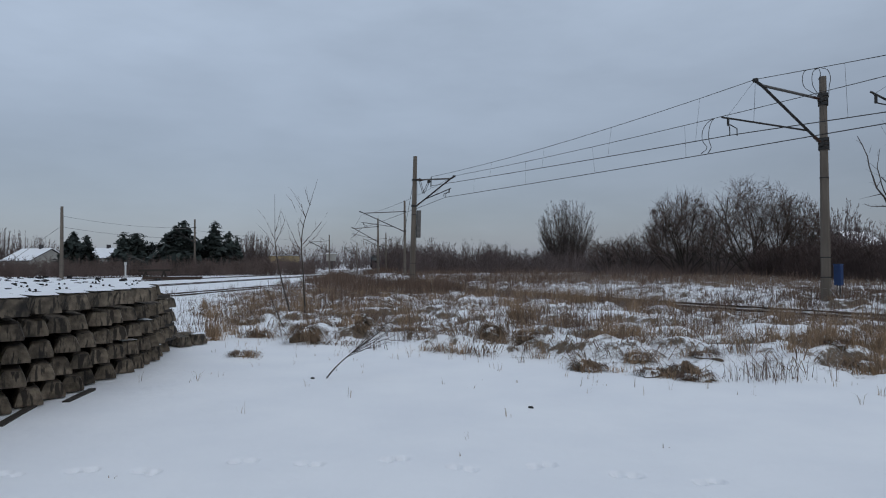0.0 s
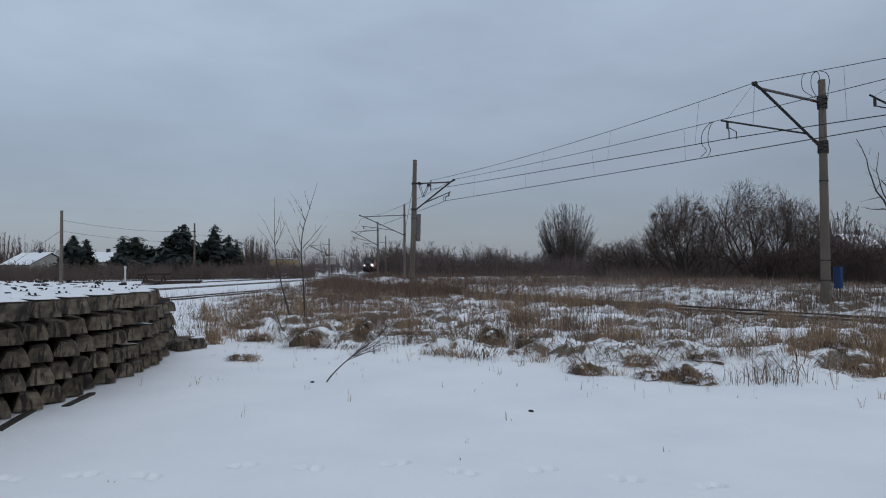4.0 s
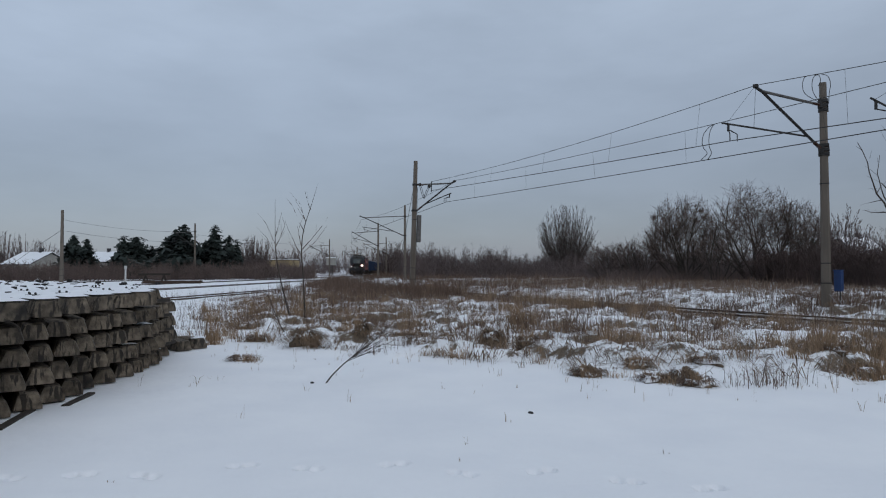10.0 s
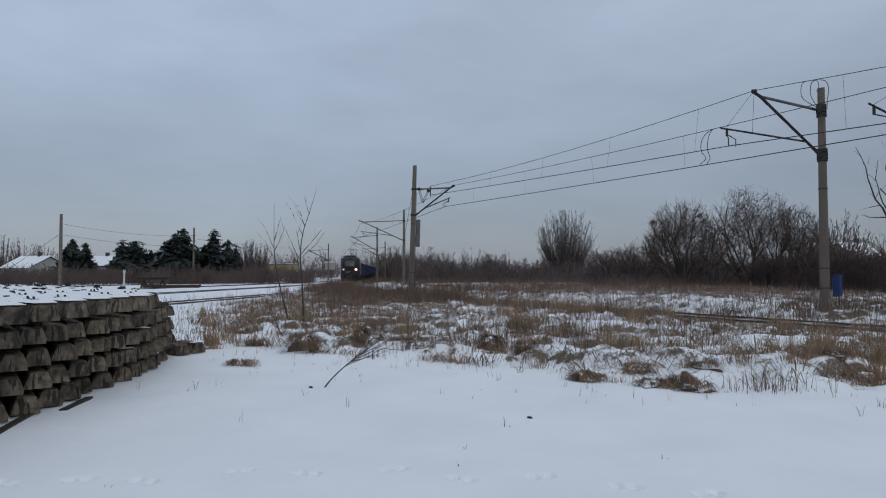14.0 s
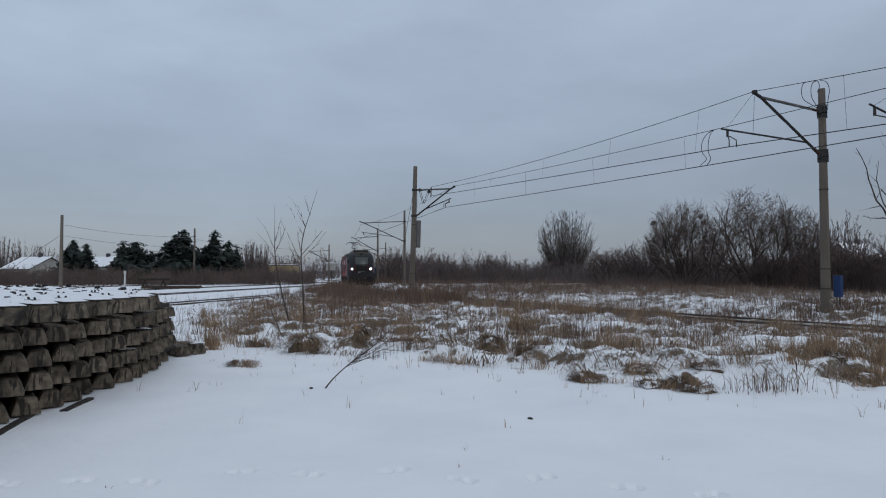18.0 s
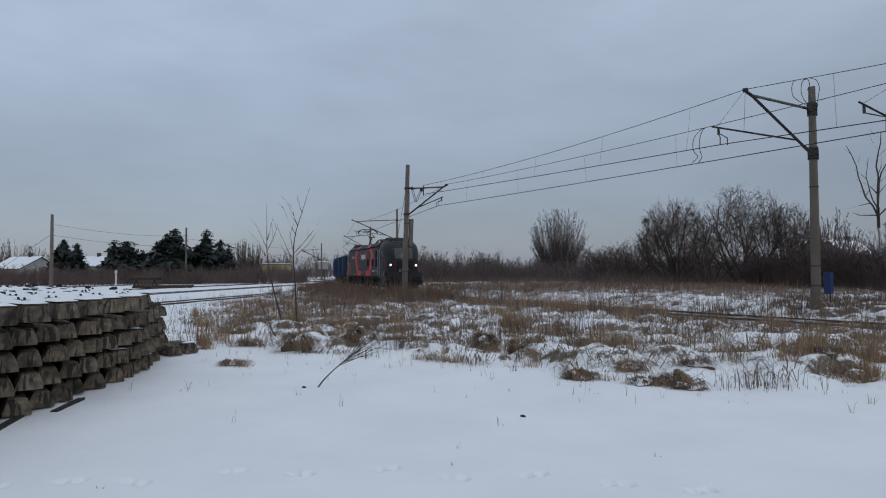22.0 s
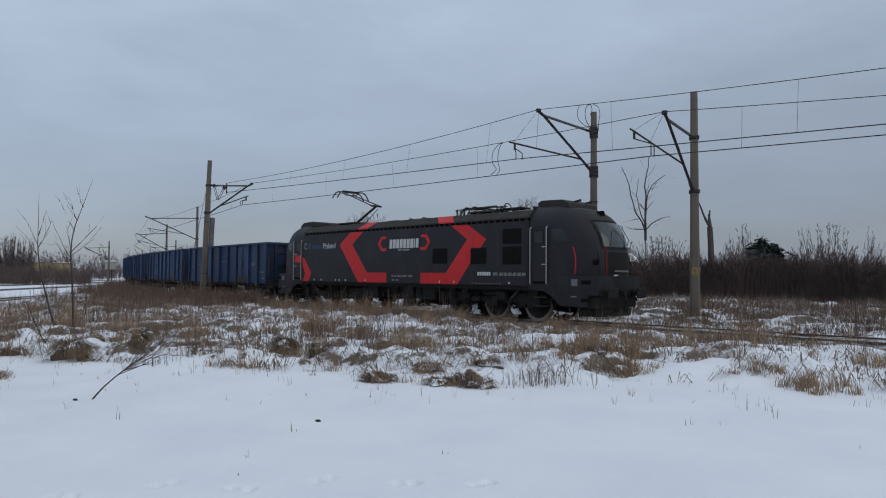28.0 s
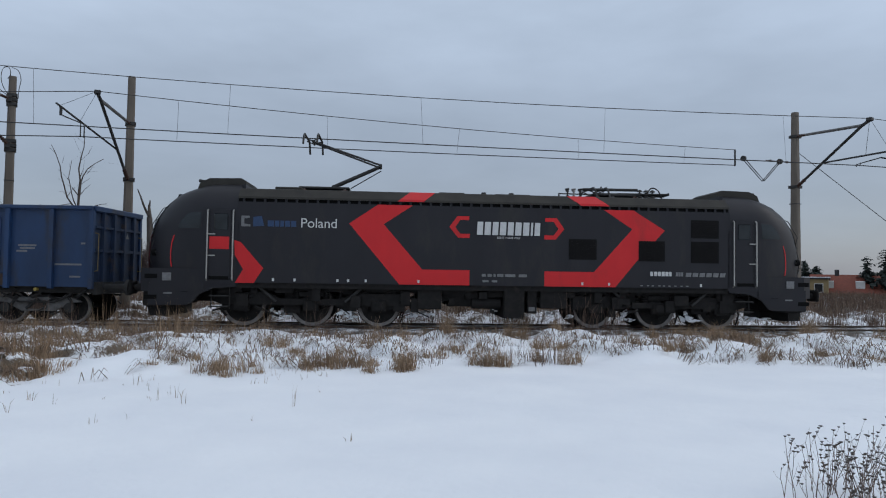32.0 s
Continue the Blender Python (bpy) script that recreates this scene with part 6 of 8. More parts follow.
def blades(base, height, lean, width, seed=0, bend=0.5, az=None):
    """Arrays of bent, tapered blades: each a quad and a tip. base (n, 3)."""
    r = np.random.default_rng(seed)
    n = len(base)
    a = r.uniform(0, 2 * np.pi, n) if az is None else az + r.normal(0, 0.9, n)
    d = np.stack([np.cos(a), np.sin(a), np.zeros(n)], 1)
    f = r.uniform(0, np.pi, n)
    s = np.stack([np.cos(f), np.sin(f), np.zeros(n)], 1) * (width / 2)[:, None]
    h, l = height[:, None], lean[:, None]
    up = np.array([[0, 0, 1.0]])
    mid = base + up * h * 0.58 + d * l * h * 0.30
    tip = base + up * h * (1 - 0.35 * l * bend) + d * l * h * (0.7 + 0.3 * bend)
    v = np.stack([base - s, base + s, mid - s * 0.8, mid + s * 0.8, tip], 1).reshape(-1, 3)
    i = np.arange(n) * 5
    return v, np.stack([i, i + 1, i + 3, i + 2], 1), np.stack([i + 2, i + 3, i + 4], 1)


def blade_object(name, groups, material, label, category, kind="stuff", parent=None):
    vs, fs, o = [], [], 0
    for v, q, t in groups:
        vs.append(v)
        fs += (q + o).tolist() + (t + o).tolist()
        o += len(v)
    ob = mesh_from(name, np.concatenate(vs).tolist(), fs, material, parent)
    return tagged(ob, label, category, kind=kind) if not parent else ob


def clump_noise(x, y, k=0.55):
    return wave(x + 7, y - 3, k) * 0.35 + 2.2 * (lattice(x, y, 1.5 / (k + 0.6), 21) - 0.5) + 1.4 * (lattice(x, y, 4.2, 22) - 0.5)


def scatter(n, s_range, off_range, seed, edge=0.6, keep=0.0, k=0.55):
    """Places in the rough strip beside the track, thinned into clumps."""
    r = np.random.default_rng(seed)
    s, o = r.uniform(*s_range, n), r.uniform(*off_range, n)
    x, y, h = np.interp(s, SS, TX), np.interp(s, SS, TY), np.interp(s, SS, TH)
    x, y = x - o * np.cos(h), y - o * np.sin(h)
    ok = (o < veg_limit(s) - edge + 0.5 * r.normal(size=n)) & (np.abs(o) > 1.55) & (clump_noise(x, y, k) > keep + 0.35 * r.normal(size=n))
    thin = np.where(o > 0, np.clip((veg_limit(s) - o) / 6.0, 0.22, 1) * np.interp(s, [-19, -9], [1.0, 0.30]), 1.0)
    ok &= r.random(n) < thin
    ok &= ~((x < -13.5) & (y > 14) & (o > 3.0)) & (np.hypot(x, y) > 7.0)
    x, y = x[ok], y[ok]
    return np.stack([x, y, ground_z(x, y) - 0.02], 1)


def clumps(base, per, spread, hgt, lean, width, seed):
    r = np.random.default_rng(seed)
    n = len(base)
    size = np.repeat(np.clip(r.lognormal(-0.15, 0.38, n), 0.35, 1.9), per)
    b = np.repeat(base, per, axis=0)
    m = len(b)
    o = np.stack([r.normal(0, spread, m), r.normal(0, spread, m), np.zeros(m)], 1) * size[:, None]
    wind = np.repeat(r.uniform(0, 2 * np.pi, n), per)
    az = np.arctan2(o[:, 1] + 0.5 * spread * np.sin(wind), o[:, 0] + 0.5 * spread * np.cos(wind))
    out = np.clip(np.hypot(o[:, 0], o[:, 1]) / (spread * size * 1.6), 0.25, 1.3)
    return blades(b + o, size * r.uniform(*hgt, m) * (1.12 - 0.3 * out), out * r.uniform(*lean, m), r.uniform(*width, m), seed + 1, 0.8, az)


def fringe(n, seed, s_range, off_range):
    """Dead blades that hang down the steep sides of the snowy hummocks."""
    r = np.random.default_rng(seed)
    s, o = r.uniform(*s_range, n), r.uniform(*off_range, n)
    x, y, h = np.interp(s, SS, TX), np.interp(s, SS, TY), np.interp(s, SS, TH)
    x, y = x - o * np.cos(h), y - o * np.sin(h)
    e = 0.06
    gx, gy = (hummocks(x + e, y) - hummocks(x - e, y)) / (2 * e), (hummocks(x, y + e) - hummocks(x, y - e)) / (2 * e)
    g = np.hypot(gx, gy)
    ok = (o < veg_limit(s) + 0.2) & (g > 0.9) & (np.hypot(x, y) > 7.5) & (lattice(x, y, 1.3, 31) > 0.38) & ~((x < -4.7) & (y < 15))
    x, y, gx, gy, g = x[ok], y[ok], gx[ok], gy[ok], g[ok]
    m = len(x)
    a = np.arctan2(-gy, -gx) + r.normal(0, 0.45, m)
    d = np.stack([np.cos(a), np.sin(a), np.zeros(m)], 1)
    up = np.array([[0, 0, 1.0]])
    p0 = np.stack([x, y, ground_z(x, y)], 1)
    L = r.uniform(0.12, 0.42, m)[:, None]
    p1 = p0 + d * L * 0.55 + up * L * r.uniform(0.15, 0.8, m)[:, None]
    p2 = p1 + d * L * 0.6 - up * L * r.uniform(0.2, 0.9, m)[:, None]
    sd = np.stack([-np.sin(a), np.cos(a), np.zeros(m)], 1) * r.uniform(0.004, 0.010, m)[:, None]
    v = np.stack([p0 - sd, p0 + sd, p1 - sd, p1 + sd, p2], 1).reshape(-1, 3)
    i = np.arange(m) * 5
    return v, np.stack([i, i + 1, i + 3, i + 2], 1), np.stack([i + 2, i + 3, i + 4], 1)


# near strip
near = scatter(5200, (-42, 26), (1.6, 17), 21, keep=0.35, k=0.75)
rail_side = scatter(800, (-50, -10), (1.56, 2.9), 29, keep=0.25, k=1.1)
far_side = scatter(15000, (-70, 40), (-32, -1.6), 22, keep=0.0, k=0.8)
blade_object("dry_grass", [clumps(near, 62, 0.13, (0.16, 0.58), (0.15, 1.3), (0.005, 0.011), 31),
                           clumps(rail_side, 40, 0.11, (0.25, 0.75), (0.02, 0.8), (0.006, 0.013), 39)], GRASS,
             "dry tan winter grass in ragged clumps beside the track", "grass")
up_line = scatter(7000, (-180, -38), (-30, 16), 23, edge=0.2, keep=0.1)
wild = scatter(3200, (-95, -28), (1.62, 14), 51, edge=0.6, keep=0.22, k=0.9)
wild = wild[wild[:, 0] < 0.6]
rank = scatter(2600, (-88, -36), (1.6, 6.5), 53, edge=0.3, keep=-0.1, k=0.9)
dark_tufts = scatter(900, (-75, 24), (-26, -3.0), 60, keep=0.15, k=1.3)
brown = scatter(3400, (-75, -17), (1.8, 17), 46, edge=0.8, keep=0.1, k=0.6)
blade_object("low_dry_grass", [clumps(far_side, 16, 0.16, (0.12, 0.45), (0.2, 1.5), (0.010, 0.020), 32)], STRAW,
             "low brown grass flattened in clumps across the line", "grass")
blade_object("distant_dry_grass", [clumps(wild, 12, 0.22, (0.25, 0.95), (0.02, 0.5), (0.010, 0.022), 52), clumps(rank, 14, 0.20, (0.4, 1.15), (0.02, 0.6), (0.009, 0.018), 54), clumps(brown, 26, 0.15, (0.15, 0.6), (0.05, 1.1), (0.007, 0.014), 47), clumps(dark_tufts, 44, 0.24, (0.15, 0.58), (0.1, 1.1), (0.008, 0.016), 59), clumps(up_line, 16, 0.30, (0.25, 0.8), (0.05, 1.0), (0.02, 0.045), 33)], STEM,
             "brown dead weeds along the far stretch of track", "weeds")
blade_object("drooping_grass", [fringe(120000, 71, (-45, 24), (2.4, 17.5)), fringe(50000, 72, (-60, 30), (-16, -2.4))], STRAW,
             "matted brown blades hanging down the sides of snowy hummocks", "grass")
FROST = mat("frosted_grass", (0.62, 0.63, 0.65), 0.8, (0.36, 0.34, 0.32), 9, spread=0.25, island=True)
frost = scatter(4200, (-55, 24), (2.0, 17.5), 55, edge=0.0, keep=0.0, k=1.0)
frost_far = scatter(5200, (-70, 30), (-30, -2.2), 56, keep=-0.1, k=1.0)
blade_object("frosted_grass", [clumps(frost, 14, 0.11, (0.08, 0.34), (0.4, 2.0), (0.005, 0.011), 57), clumps(frost_far, 9, 0.14, (0.12, 0.42), (0.3, 1.6), (0.010, 0.020), 58)], FROST,
             "snow-dusted pale grass blades among the hummocks", "grass")
# single stems
st = scatter(6500, (-45, 26), (1.6, 17), 24, edge=0.1, keep=0.0)
side = scatter(1500, (-60, -6), (1.6, 4.2), 26, keep=0.3, k=0.9)
tall = scatter(2200, (-60, -16), (1.8, 17), 27, edge=1.0, keep=0.1, k=0.8)
yx, yy = np.random.default_rng(28).uniform(-17, -5.2, 900), np.random.default_rng(29).uniform(15.5, 48, 900)
keep_y = clump_noise(yx, yy, 0.7) > -0.1
yard_weeds = np.stack([yx[keep_y], yy[keep_y], ground_z(yx[keep_y], yy[keep_y]) - 0.02], 1)
st2 = scatter(14000, (-70, 40), (-32, -1.8), 25, keep=-0.2)
blade_object("dead_weed_stems", [clumps(st, 5, 0.10, (0.12, 0.7), (0.1, 1.9), (0.005, 0.010), 34),
                                 clumps(yard_weeds, 7, 0.12, (0.15, 0.6), (0.05, 1.0), (0.006, 0.013), 40),
                                 clumps(side, 12, 0.10, (0.22, 0.62), (0.02, 0.5), (0.006, 0.012), 37),
                                 clumps(tall, 5, 0.14, (0.35, 1.05), (0.0, 0.3), (0.007, 0.014), 38),
                                 clumps(st2, 5, 0.12, (0.15, 0.62), (0.05, 1.1), (0.009, 0.016), 35)], STEM,
             "thin brown dead weed stems standing in snow", "weeds")
# the rough field across the line
field = scatter(6500, (8, 75), (-60, -4.5), 44, keep=-0.2)
bank = scatter(5200, (-26, 60), (-18, -1.65), 63, keep=-0.35, k=0.8)
blade_object("field_grass", [clumps(bank, 22, 0.24, (0.15, 0.62), (0.1, 1.0), (0.010, 0.020), 64), clumps(field, 12, 0.22, (0.2, 0.6), (0.1, 0.9), (0.012, 0.028), 45)], STEM, "brown dead grass covering the field across the line", "grass")
# stubble poking out of the open snow
r = np.random.default_rng(3)
o_s, o_o = r.uniform(-30, -8, 260), r.exponential(2.0, 260)
sx, sy, sh = np.interp(o_s, SS, TX), np.interp(o_s, SS, TY), np.interp(o_s, SS, TH)
oo = veg_limit(o_s) + o_o
px, py = sx - oo * np.cos(sh), sy - oo * np.sin(sh)
okk = (np.hypot(px, py) > 5.5) & (px > -4.6)
sp = np.stack([px[okk], py[okk], ground_z(px[okk], py[okk]) - 0.02], 1)
blade_object("snow_stubble", [clumps(sp, 3, 0.03, (0.05, 0.24), (0.1, 0.8), (0.004, 0.009), 36)], GRASS, "sparse dry stalks poking through the open snow", "grass")


def mound_material():
    """Brown sod with snow lying where the surface faces up."""
    m = mat("snowy_sod", (0.20, 0.148, 0.098), 0.95, (0.030, 0.023, 0.018), 46, bump=1.0, bump_scale=50, mottle=0.25)
    n, l = m.node_tree.nodes, m.node_tree.links
    b = n["Principled BSDF"]
    geo, sep, no = n.new("ShaderNodeNewGeometry"), n.new("ShaderNodeSeparateXYZ"), n.new("ShaderNodeTexNoise")
    no.inputs["Scale"].default_value, no.inputs["Detail"].default_value = 6.0, 6.0
    add, mr, mx = n.new("ShaderNodeMath"), n.new("ShaderNodeMapRange"), n.new("ShaderNodeMix")
    mx.data_type = "RGBA"
    src = b.inputs["Base Color"].links[0].from_socket
    l.new(geo.outputs["Normal"], sep.inputs[0])
    l.new(sep.outputs["Z"], add.inputs[0])
    l.new(no.outputs["Fac"], add.inputs[1])
    l.new(add.outputs[0], mr.inputs["Value"])
    mr.inputs["From Min"].default_value, mr.inputs["From Max"].default_value = 0.90, 1.08
    l.new(src, mx.inputs["A"])
    mx.inputs["B"].default_value = (0.84, 0.86, 0.88, 1)
    l.new(mr.outputs[0], mx.inputs["Factor"])
    l.new(mx.outputs["Result"], b.inputs["Base Color"])
    return m


MOUND = mound_material()


# single tussocks: x, y, height
def tussock(x, y, h, kind_of, seed):
    r = np.random.default_rng(seed)
    z = gz(x, y) - 0.02
    t = tagged(empty("grass_tussock", pose(x, y, z)), {"g": "tall tan tussock of dry grass standing in snow", "d": "drooping dark brown tussock of dead grass with snow",
                                                      "s": "cluster of upright brown weed stems in snow"}[kind_of],
               "grass tussock", group="grass tussocks")
    if kind_of == "s":
        n = 90
        b = np.stack([r.normal(0, 0.28, n), r.normal(0, 0.2, n), np.zeros(n)], 1)
        v, q, tr = blades(b, (0.12 + 0.95 * r.uniform(0, 1, n) ** 1.8) * h, r.uniform(0, 0.85, n) ** 1.5, r.uniform(0.005, 0.012, n), seed)
        tagged(mesh_from("stem_tangle", v.tolist(), q.tolist() + tr.tolist(), STEM, t), kind="stuff")
    else:
        # several tufts, each leaning its own way
        tufts, per = int(r.integers(3, 6)), 46 if kind_of == "d" else 60
        wide_by = 0.15 if kind_of == "d" else 0.26
        cx = np.repeat(r.normal(0, wide_by, tufts), per)
        cy = np.repeat(r.normal(0, wide_by * 0.85, tufts), per)
        size = np.repeat(r.uniform(0.5, 1.15, tufts), per)
        az = np.repeat(r.uniform(0, 2 * np.pi, tufts), per)
        n = tufts * per
        b = np.stack([cx + r.normal(0, 0.085, n), cy + r.normal(0, 0.07, n), np.zeros(n)], 1)
        v, q, tr = blades(b, size * (0.3 + 0.9 * r.uniform(0, 1, n) ** 1.3) * h, r.uniform(0.05, 1.25 if kind_of == "d" else 1.05, n), r.uniform(0.006, 0.012, n), seed,
                          1.0 if kind_of == "d" else 0.85, az)
        tagged(mesh_from("tuft", v.tolist(), q.tolist() + tr.tolist(), GRASS, t), kind="stuff")
        if kind_of == "g":
            return t
        bm = B()
        wide = float(r.uniform(0.14, 0.30))
        bmesh.ops.create_icosphere(bm, subdivisions=3, radius=1.0)
        for v_ in bm.verts:
            k = 1 + 0.35 * noise.noise(v_.co * 2.2 + Vector((seed, 0, 0)))
            k *= 1 + 0.25 * noise.noise(v_.co * 6 + Vector((0, seed, 0)))
            v_.co = Vector((v_.co.x * wide * k, v_.co.y * 0.16 * k, v_.co.z * (0.26 * h + 0.02) * k))
        mound = part("mound", bm, MOUND, t, "matted brown sod under snow", True)
        mound.matrix_basis = pose(r.uniform(-0.05, 0.05), r.uniform(-0.05, 0.05), 0.0, 0, 0, float(r.uniform(0, 180)))
        # blades that hang over the rim of the sod
        n = 130 if kind_of == "d" else 40
        a = r.uniform(0, 2 * np.pi, n)
        out = np.stack([np.cos(a), np.sin(a) * 0.8, np.zeros(n)], 1)
        top = (0.24 * h + 0.04) * r.uniform(0.6, 1.15, n)[:, None] * np.array([[0, 0, 1.0]])
        p0 = out * r.uniform(0.08, 0.20, n)[:, None] + top * 0.8
        p1 = p0 + out * r.uniform(0.06, 0.16, n)[:, None] + np.array([[0, 0, 0.03]])
        p2 = p1 + out * r.uniform(0.04, 0.16, n)[:, None] - top * r.uniform(0.5, 1.3, n)[:, None]
        sd = np.stack([-np.sin(a), np.cos(a), np.zeros(n)], 1) * r.uniform(0.004, 0.009, n)[:, None]
        v = np.stack([p0 - sd, p0 + sd, p1 - sd, p1 + sd, p2], 1).reshape(-1, 3)
        q = np.arange(n)[:, None] * 5 + np.array([[0, 1, 3, 2]])
        tr = np.arange(n)[:, None] * 5 + np.array([[2, 3, 4]])
        tagged(mesh_from("brown_fringe", v.tolist(), q.tolist() + tr.tolist(), STEM if kind_of == "d" else GRASS, t), kind="stuff")
    return t


def thatch(x, y, w, h, seed):
    """A big old tussock whose dead leaves hang down all round like thatch, with snow on top."""
    r = np.random.default_rng(seed)
    t = tagged(empty("grass_tussock", pose(x, y, gz(x, y) - 0.02)), "big drooping brown tussock of matted dead grass", "grass tussock", group="grass tussocks")
    bm = B()
    bmesh.ops.create_icosphere(bm, subdivisions=3, radius=1.0)
    for v_ in bm.verts:
        k = 1 + 0.3 * noise.noise(v_.co * 2.0 + Vector((seed, 0, 0)))
        v_.co = Vector((v_.co.x * w * 0.34 * k, v_.co.y * w * 0.30 * k, v_.co.z * h * 0.62 * k))
    part("mound", bm, MOUND, t, "matted brown sod under snow", True)
    n = 760
    blown = r.uniform(-0.6, 0.9)
    a = np.where(r.random(n) < 0.55, blown + r.normal(0, 0.7, n), r.uniform(0, 2 * np.pi, n))
    part_up = 0.72 + 0.22 * np.sin(3 * a + seed)
    u = r.uniform(0.1, 1.0, n)
    out = np.stack([np.cos(a), np.sin(a) * 0.85, np.zeros(n)], 1)
    up = np.array([[0, 0, 1.0]])
    p0 = out * (w * 0.34 * u)[:, None] + up * (h * part_up * (0.74 - 0.46 * u * u))[:, None]
    p1 = p0 + out * (w * r.uniform(0.05, 0.30, n))[:, None] + up * (h * r.uniform(-0.1, 0.26, n))[:, None]
    p2 = p1 + out * (w * r.uniform(0.02, 0.22, n))[:, None] - up * (h * r.uniform(0.1, 0.6, n))[:, None]
    sd = np.stack([-np.sin(a), np.cos(a), np.zeros(n)], 1) * r.uniform(0.004, 0.008, n)[:, None]
    v = np.stack([p0 - sd, p0 + sd, p1 - sd, p1 + sd, p2], 1).reshape(-1, 3)
    q, tr = np.arange(n)[:, None] * 5 + np.array([[0, 1, 3, 2]]), np.arange(n)[:, None] * 5 + np.array([[2, 3, 4]])
    tagged(mesh_from("thatch", v.tolist(), q.tolist() + tr.tolist(), STRAW, t), kind="stuff")


for n, (x, y, w, h) in enumerate(((-3.06, 15.0, 0.95, 0.48), (1.05, 15.2, 0.75, 0.52), (1.7, 14.2, 0.55, 0.32), (2.3, 11.2, 0.5, 0.22), (3.65, 10.45, 0.55, 0.27), (-1.9, 15.7, 0.4, 0.3))):
    thatch(x, y, w, h, 900 + n)
TUSSOCKS_ONE = [(-2.2, 16.0, "g", 0.35), (-1.0, 16.9, "d", 0.3), (0.95, 15.3, "g", 0.6), (1.75, 14.0, "d", 0.42), (3.2, 17.1, "g", 0.65),
                (2.4, 11.1, "d", 0.3), (3.45, 12.0, "d", 0.3), (3.25, 10.5, "d", 0.28), (3.75, 10.1, "d", 0.34), (4.55, 10.05, "s", 0.5), (5.05, 10.2, "s", 0.45)]
TUSSOCKS_TWO = [(6.7, 11.6, "g", 0.7), (7.4, 11.6, "g", 0.65), (-5.6, 22.2, "g", 0.6), (-3.4, 22.0, "g", 0.7), (-5.6, 16.8, "g", 0.5), (-3.85, 13.0, "d", 0.2),
                (6.9, 10.9, "g", 0.5), (10.2, 13.8, "g", 0.6), (9.0, 8.8, "g", 0.36), (12.3, 10.5, "g", 0.5), (10.3, 7.7, "s", 0.5), (10.7, 7.1, "g", 0.3)]
TUSSOCKS_THREE = [(11.0, 6.4, "g", 0.4), (12.1, 5.2, "g", 0.45), (13.3, 4.45, "s", 0.65), (13.5, 4.3, "g", 0.6), (10.85, 6.3, "g", 0.42), (10.0, 7.5, "g", 0.35),
                  (8.8, 8.7, "g", 0.4), (12.35, 5.25, "g", 0.4), (16.7, 2.5, "g", 0.5), (17.3, 3.7, "g", 0.45), (18.8, 1.7, "g", 0.35), (15.2, 5.4, "g", 0.5),
                  (8.0, 12.6, "g", 0.6), (9.2, 11.3, "g", 0.5), (5.6, 13.6, "g", 0.55), (2.0, 17.9, "g", 0.6), (-0.9, 19.8, "g", 0.6), (-2.4, 18.6, "d", 0.5)]
# distance along the track, distance from it, kind, height
TRACKSIDE = [(-2.2, 2.1, "s", 1.35), (-2.9, 2.3, "s", 1.2), (-1.6, 2.5, "s", 1.1), (0.6, 2.9, "g", 0.6), (1.6, 3.0, "g", 0.6), (4.3, 2.4, "g", 0.55), (-4.6, 2.9, "g", 0.65),
             (-6.2, 2.6, "g", 0.65), (-9.5, 2.4, "s", 1.1), (2.8, 4.6, "s", 0.5), (8.6, 2.3, "g", 0.6), (10.4, 2.1, "g", 0.6), (-12.0, 3.0, "g", 0.7), (-14.0, 3.4, "s", 0.9)]
rt = random.Random(77)
TUSSOCKS_EDGE = []
for _ in range(46):
    st_ = rt.uniform(-34, 14)
    tx, ty, th = on_track(st_, float(veg_limit(st_)) - rt.uniform(-0.3, 3.2))
    if math.hypot(tx, ty) > 7.5 and tx > -4.2:
        TUSSOCKS_EDGE.append((tx, ty, rt.choice("ddgs" if tx < 5 else "ggs"), rt.uniform(0.2, 0.45)))
# broken fringe of grass and weeds where the open snow begins
for _ in range(34):
    st_ = rt.uniform(-12, 22)
    tx, ty, th = on_track(st_, float(veg_limit(st_)) - abs(rt.gauss(0, 0.7)))
    if math.hypot(tx, ty) > 7.5 and tx > 4.5:
        TUSSOCKS_EDGE.append((tx, ty, rt.choice("gggss"), rt.uniform(0.18, 0.42)))
TUSSOCKS_RAIL = []
for st_, off_, k_, h_ in TRACKSIDE:
    tx, ty, th = on_track(st_, off_)
    TUSSOCKS_RAIL.append((tx, ty, k_, h_))
for _ in range(34):
    st_ = rt.uniform(-22, 16)
    tx, ty, th = on_track(st_, rt.uniform(1.75, 5.5))
    TUSSOCKS_RAIL.append((tx, ty, rt.choice("gggs"), rt.uniform(0.32, 0.6)))
BY_MASTS = [(6.9, 12.7, "g", 0.5), (6.7, 11.7, "d", 0.4), (6.9, 11.2, "d", 0.45), (7.1, 11.0, "g", 0.42), (8.3, 15.1, "g", 0.5), (8.3, 13.1, "g", 0.5), (10.1, 15.6, "s", 0.7),
            (10.2, 16.9, "g", 0.6), (10.5, 18.5, "s", 0.7), (7.4, 13.4, "d", 0.5), (7.8, 12.2, "g", 0.45), (9.2, 14.4, "d", 0.5), (7.6, 14.6, "d", 0.5)]
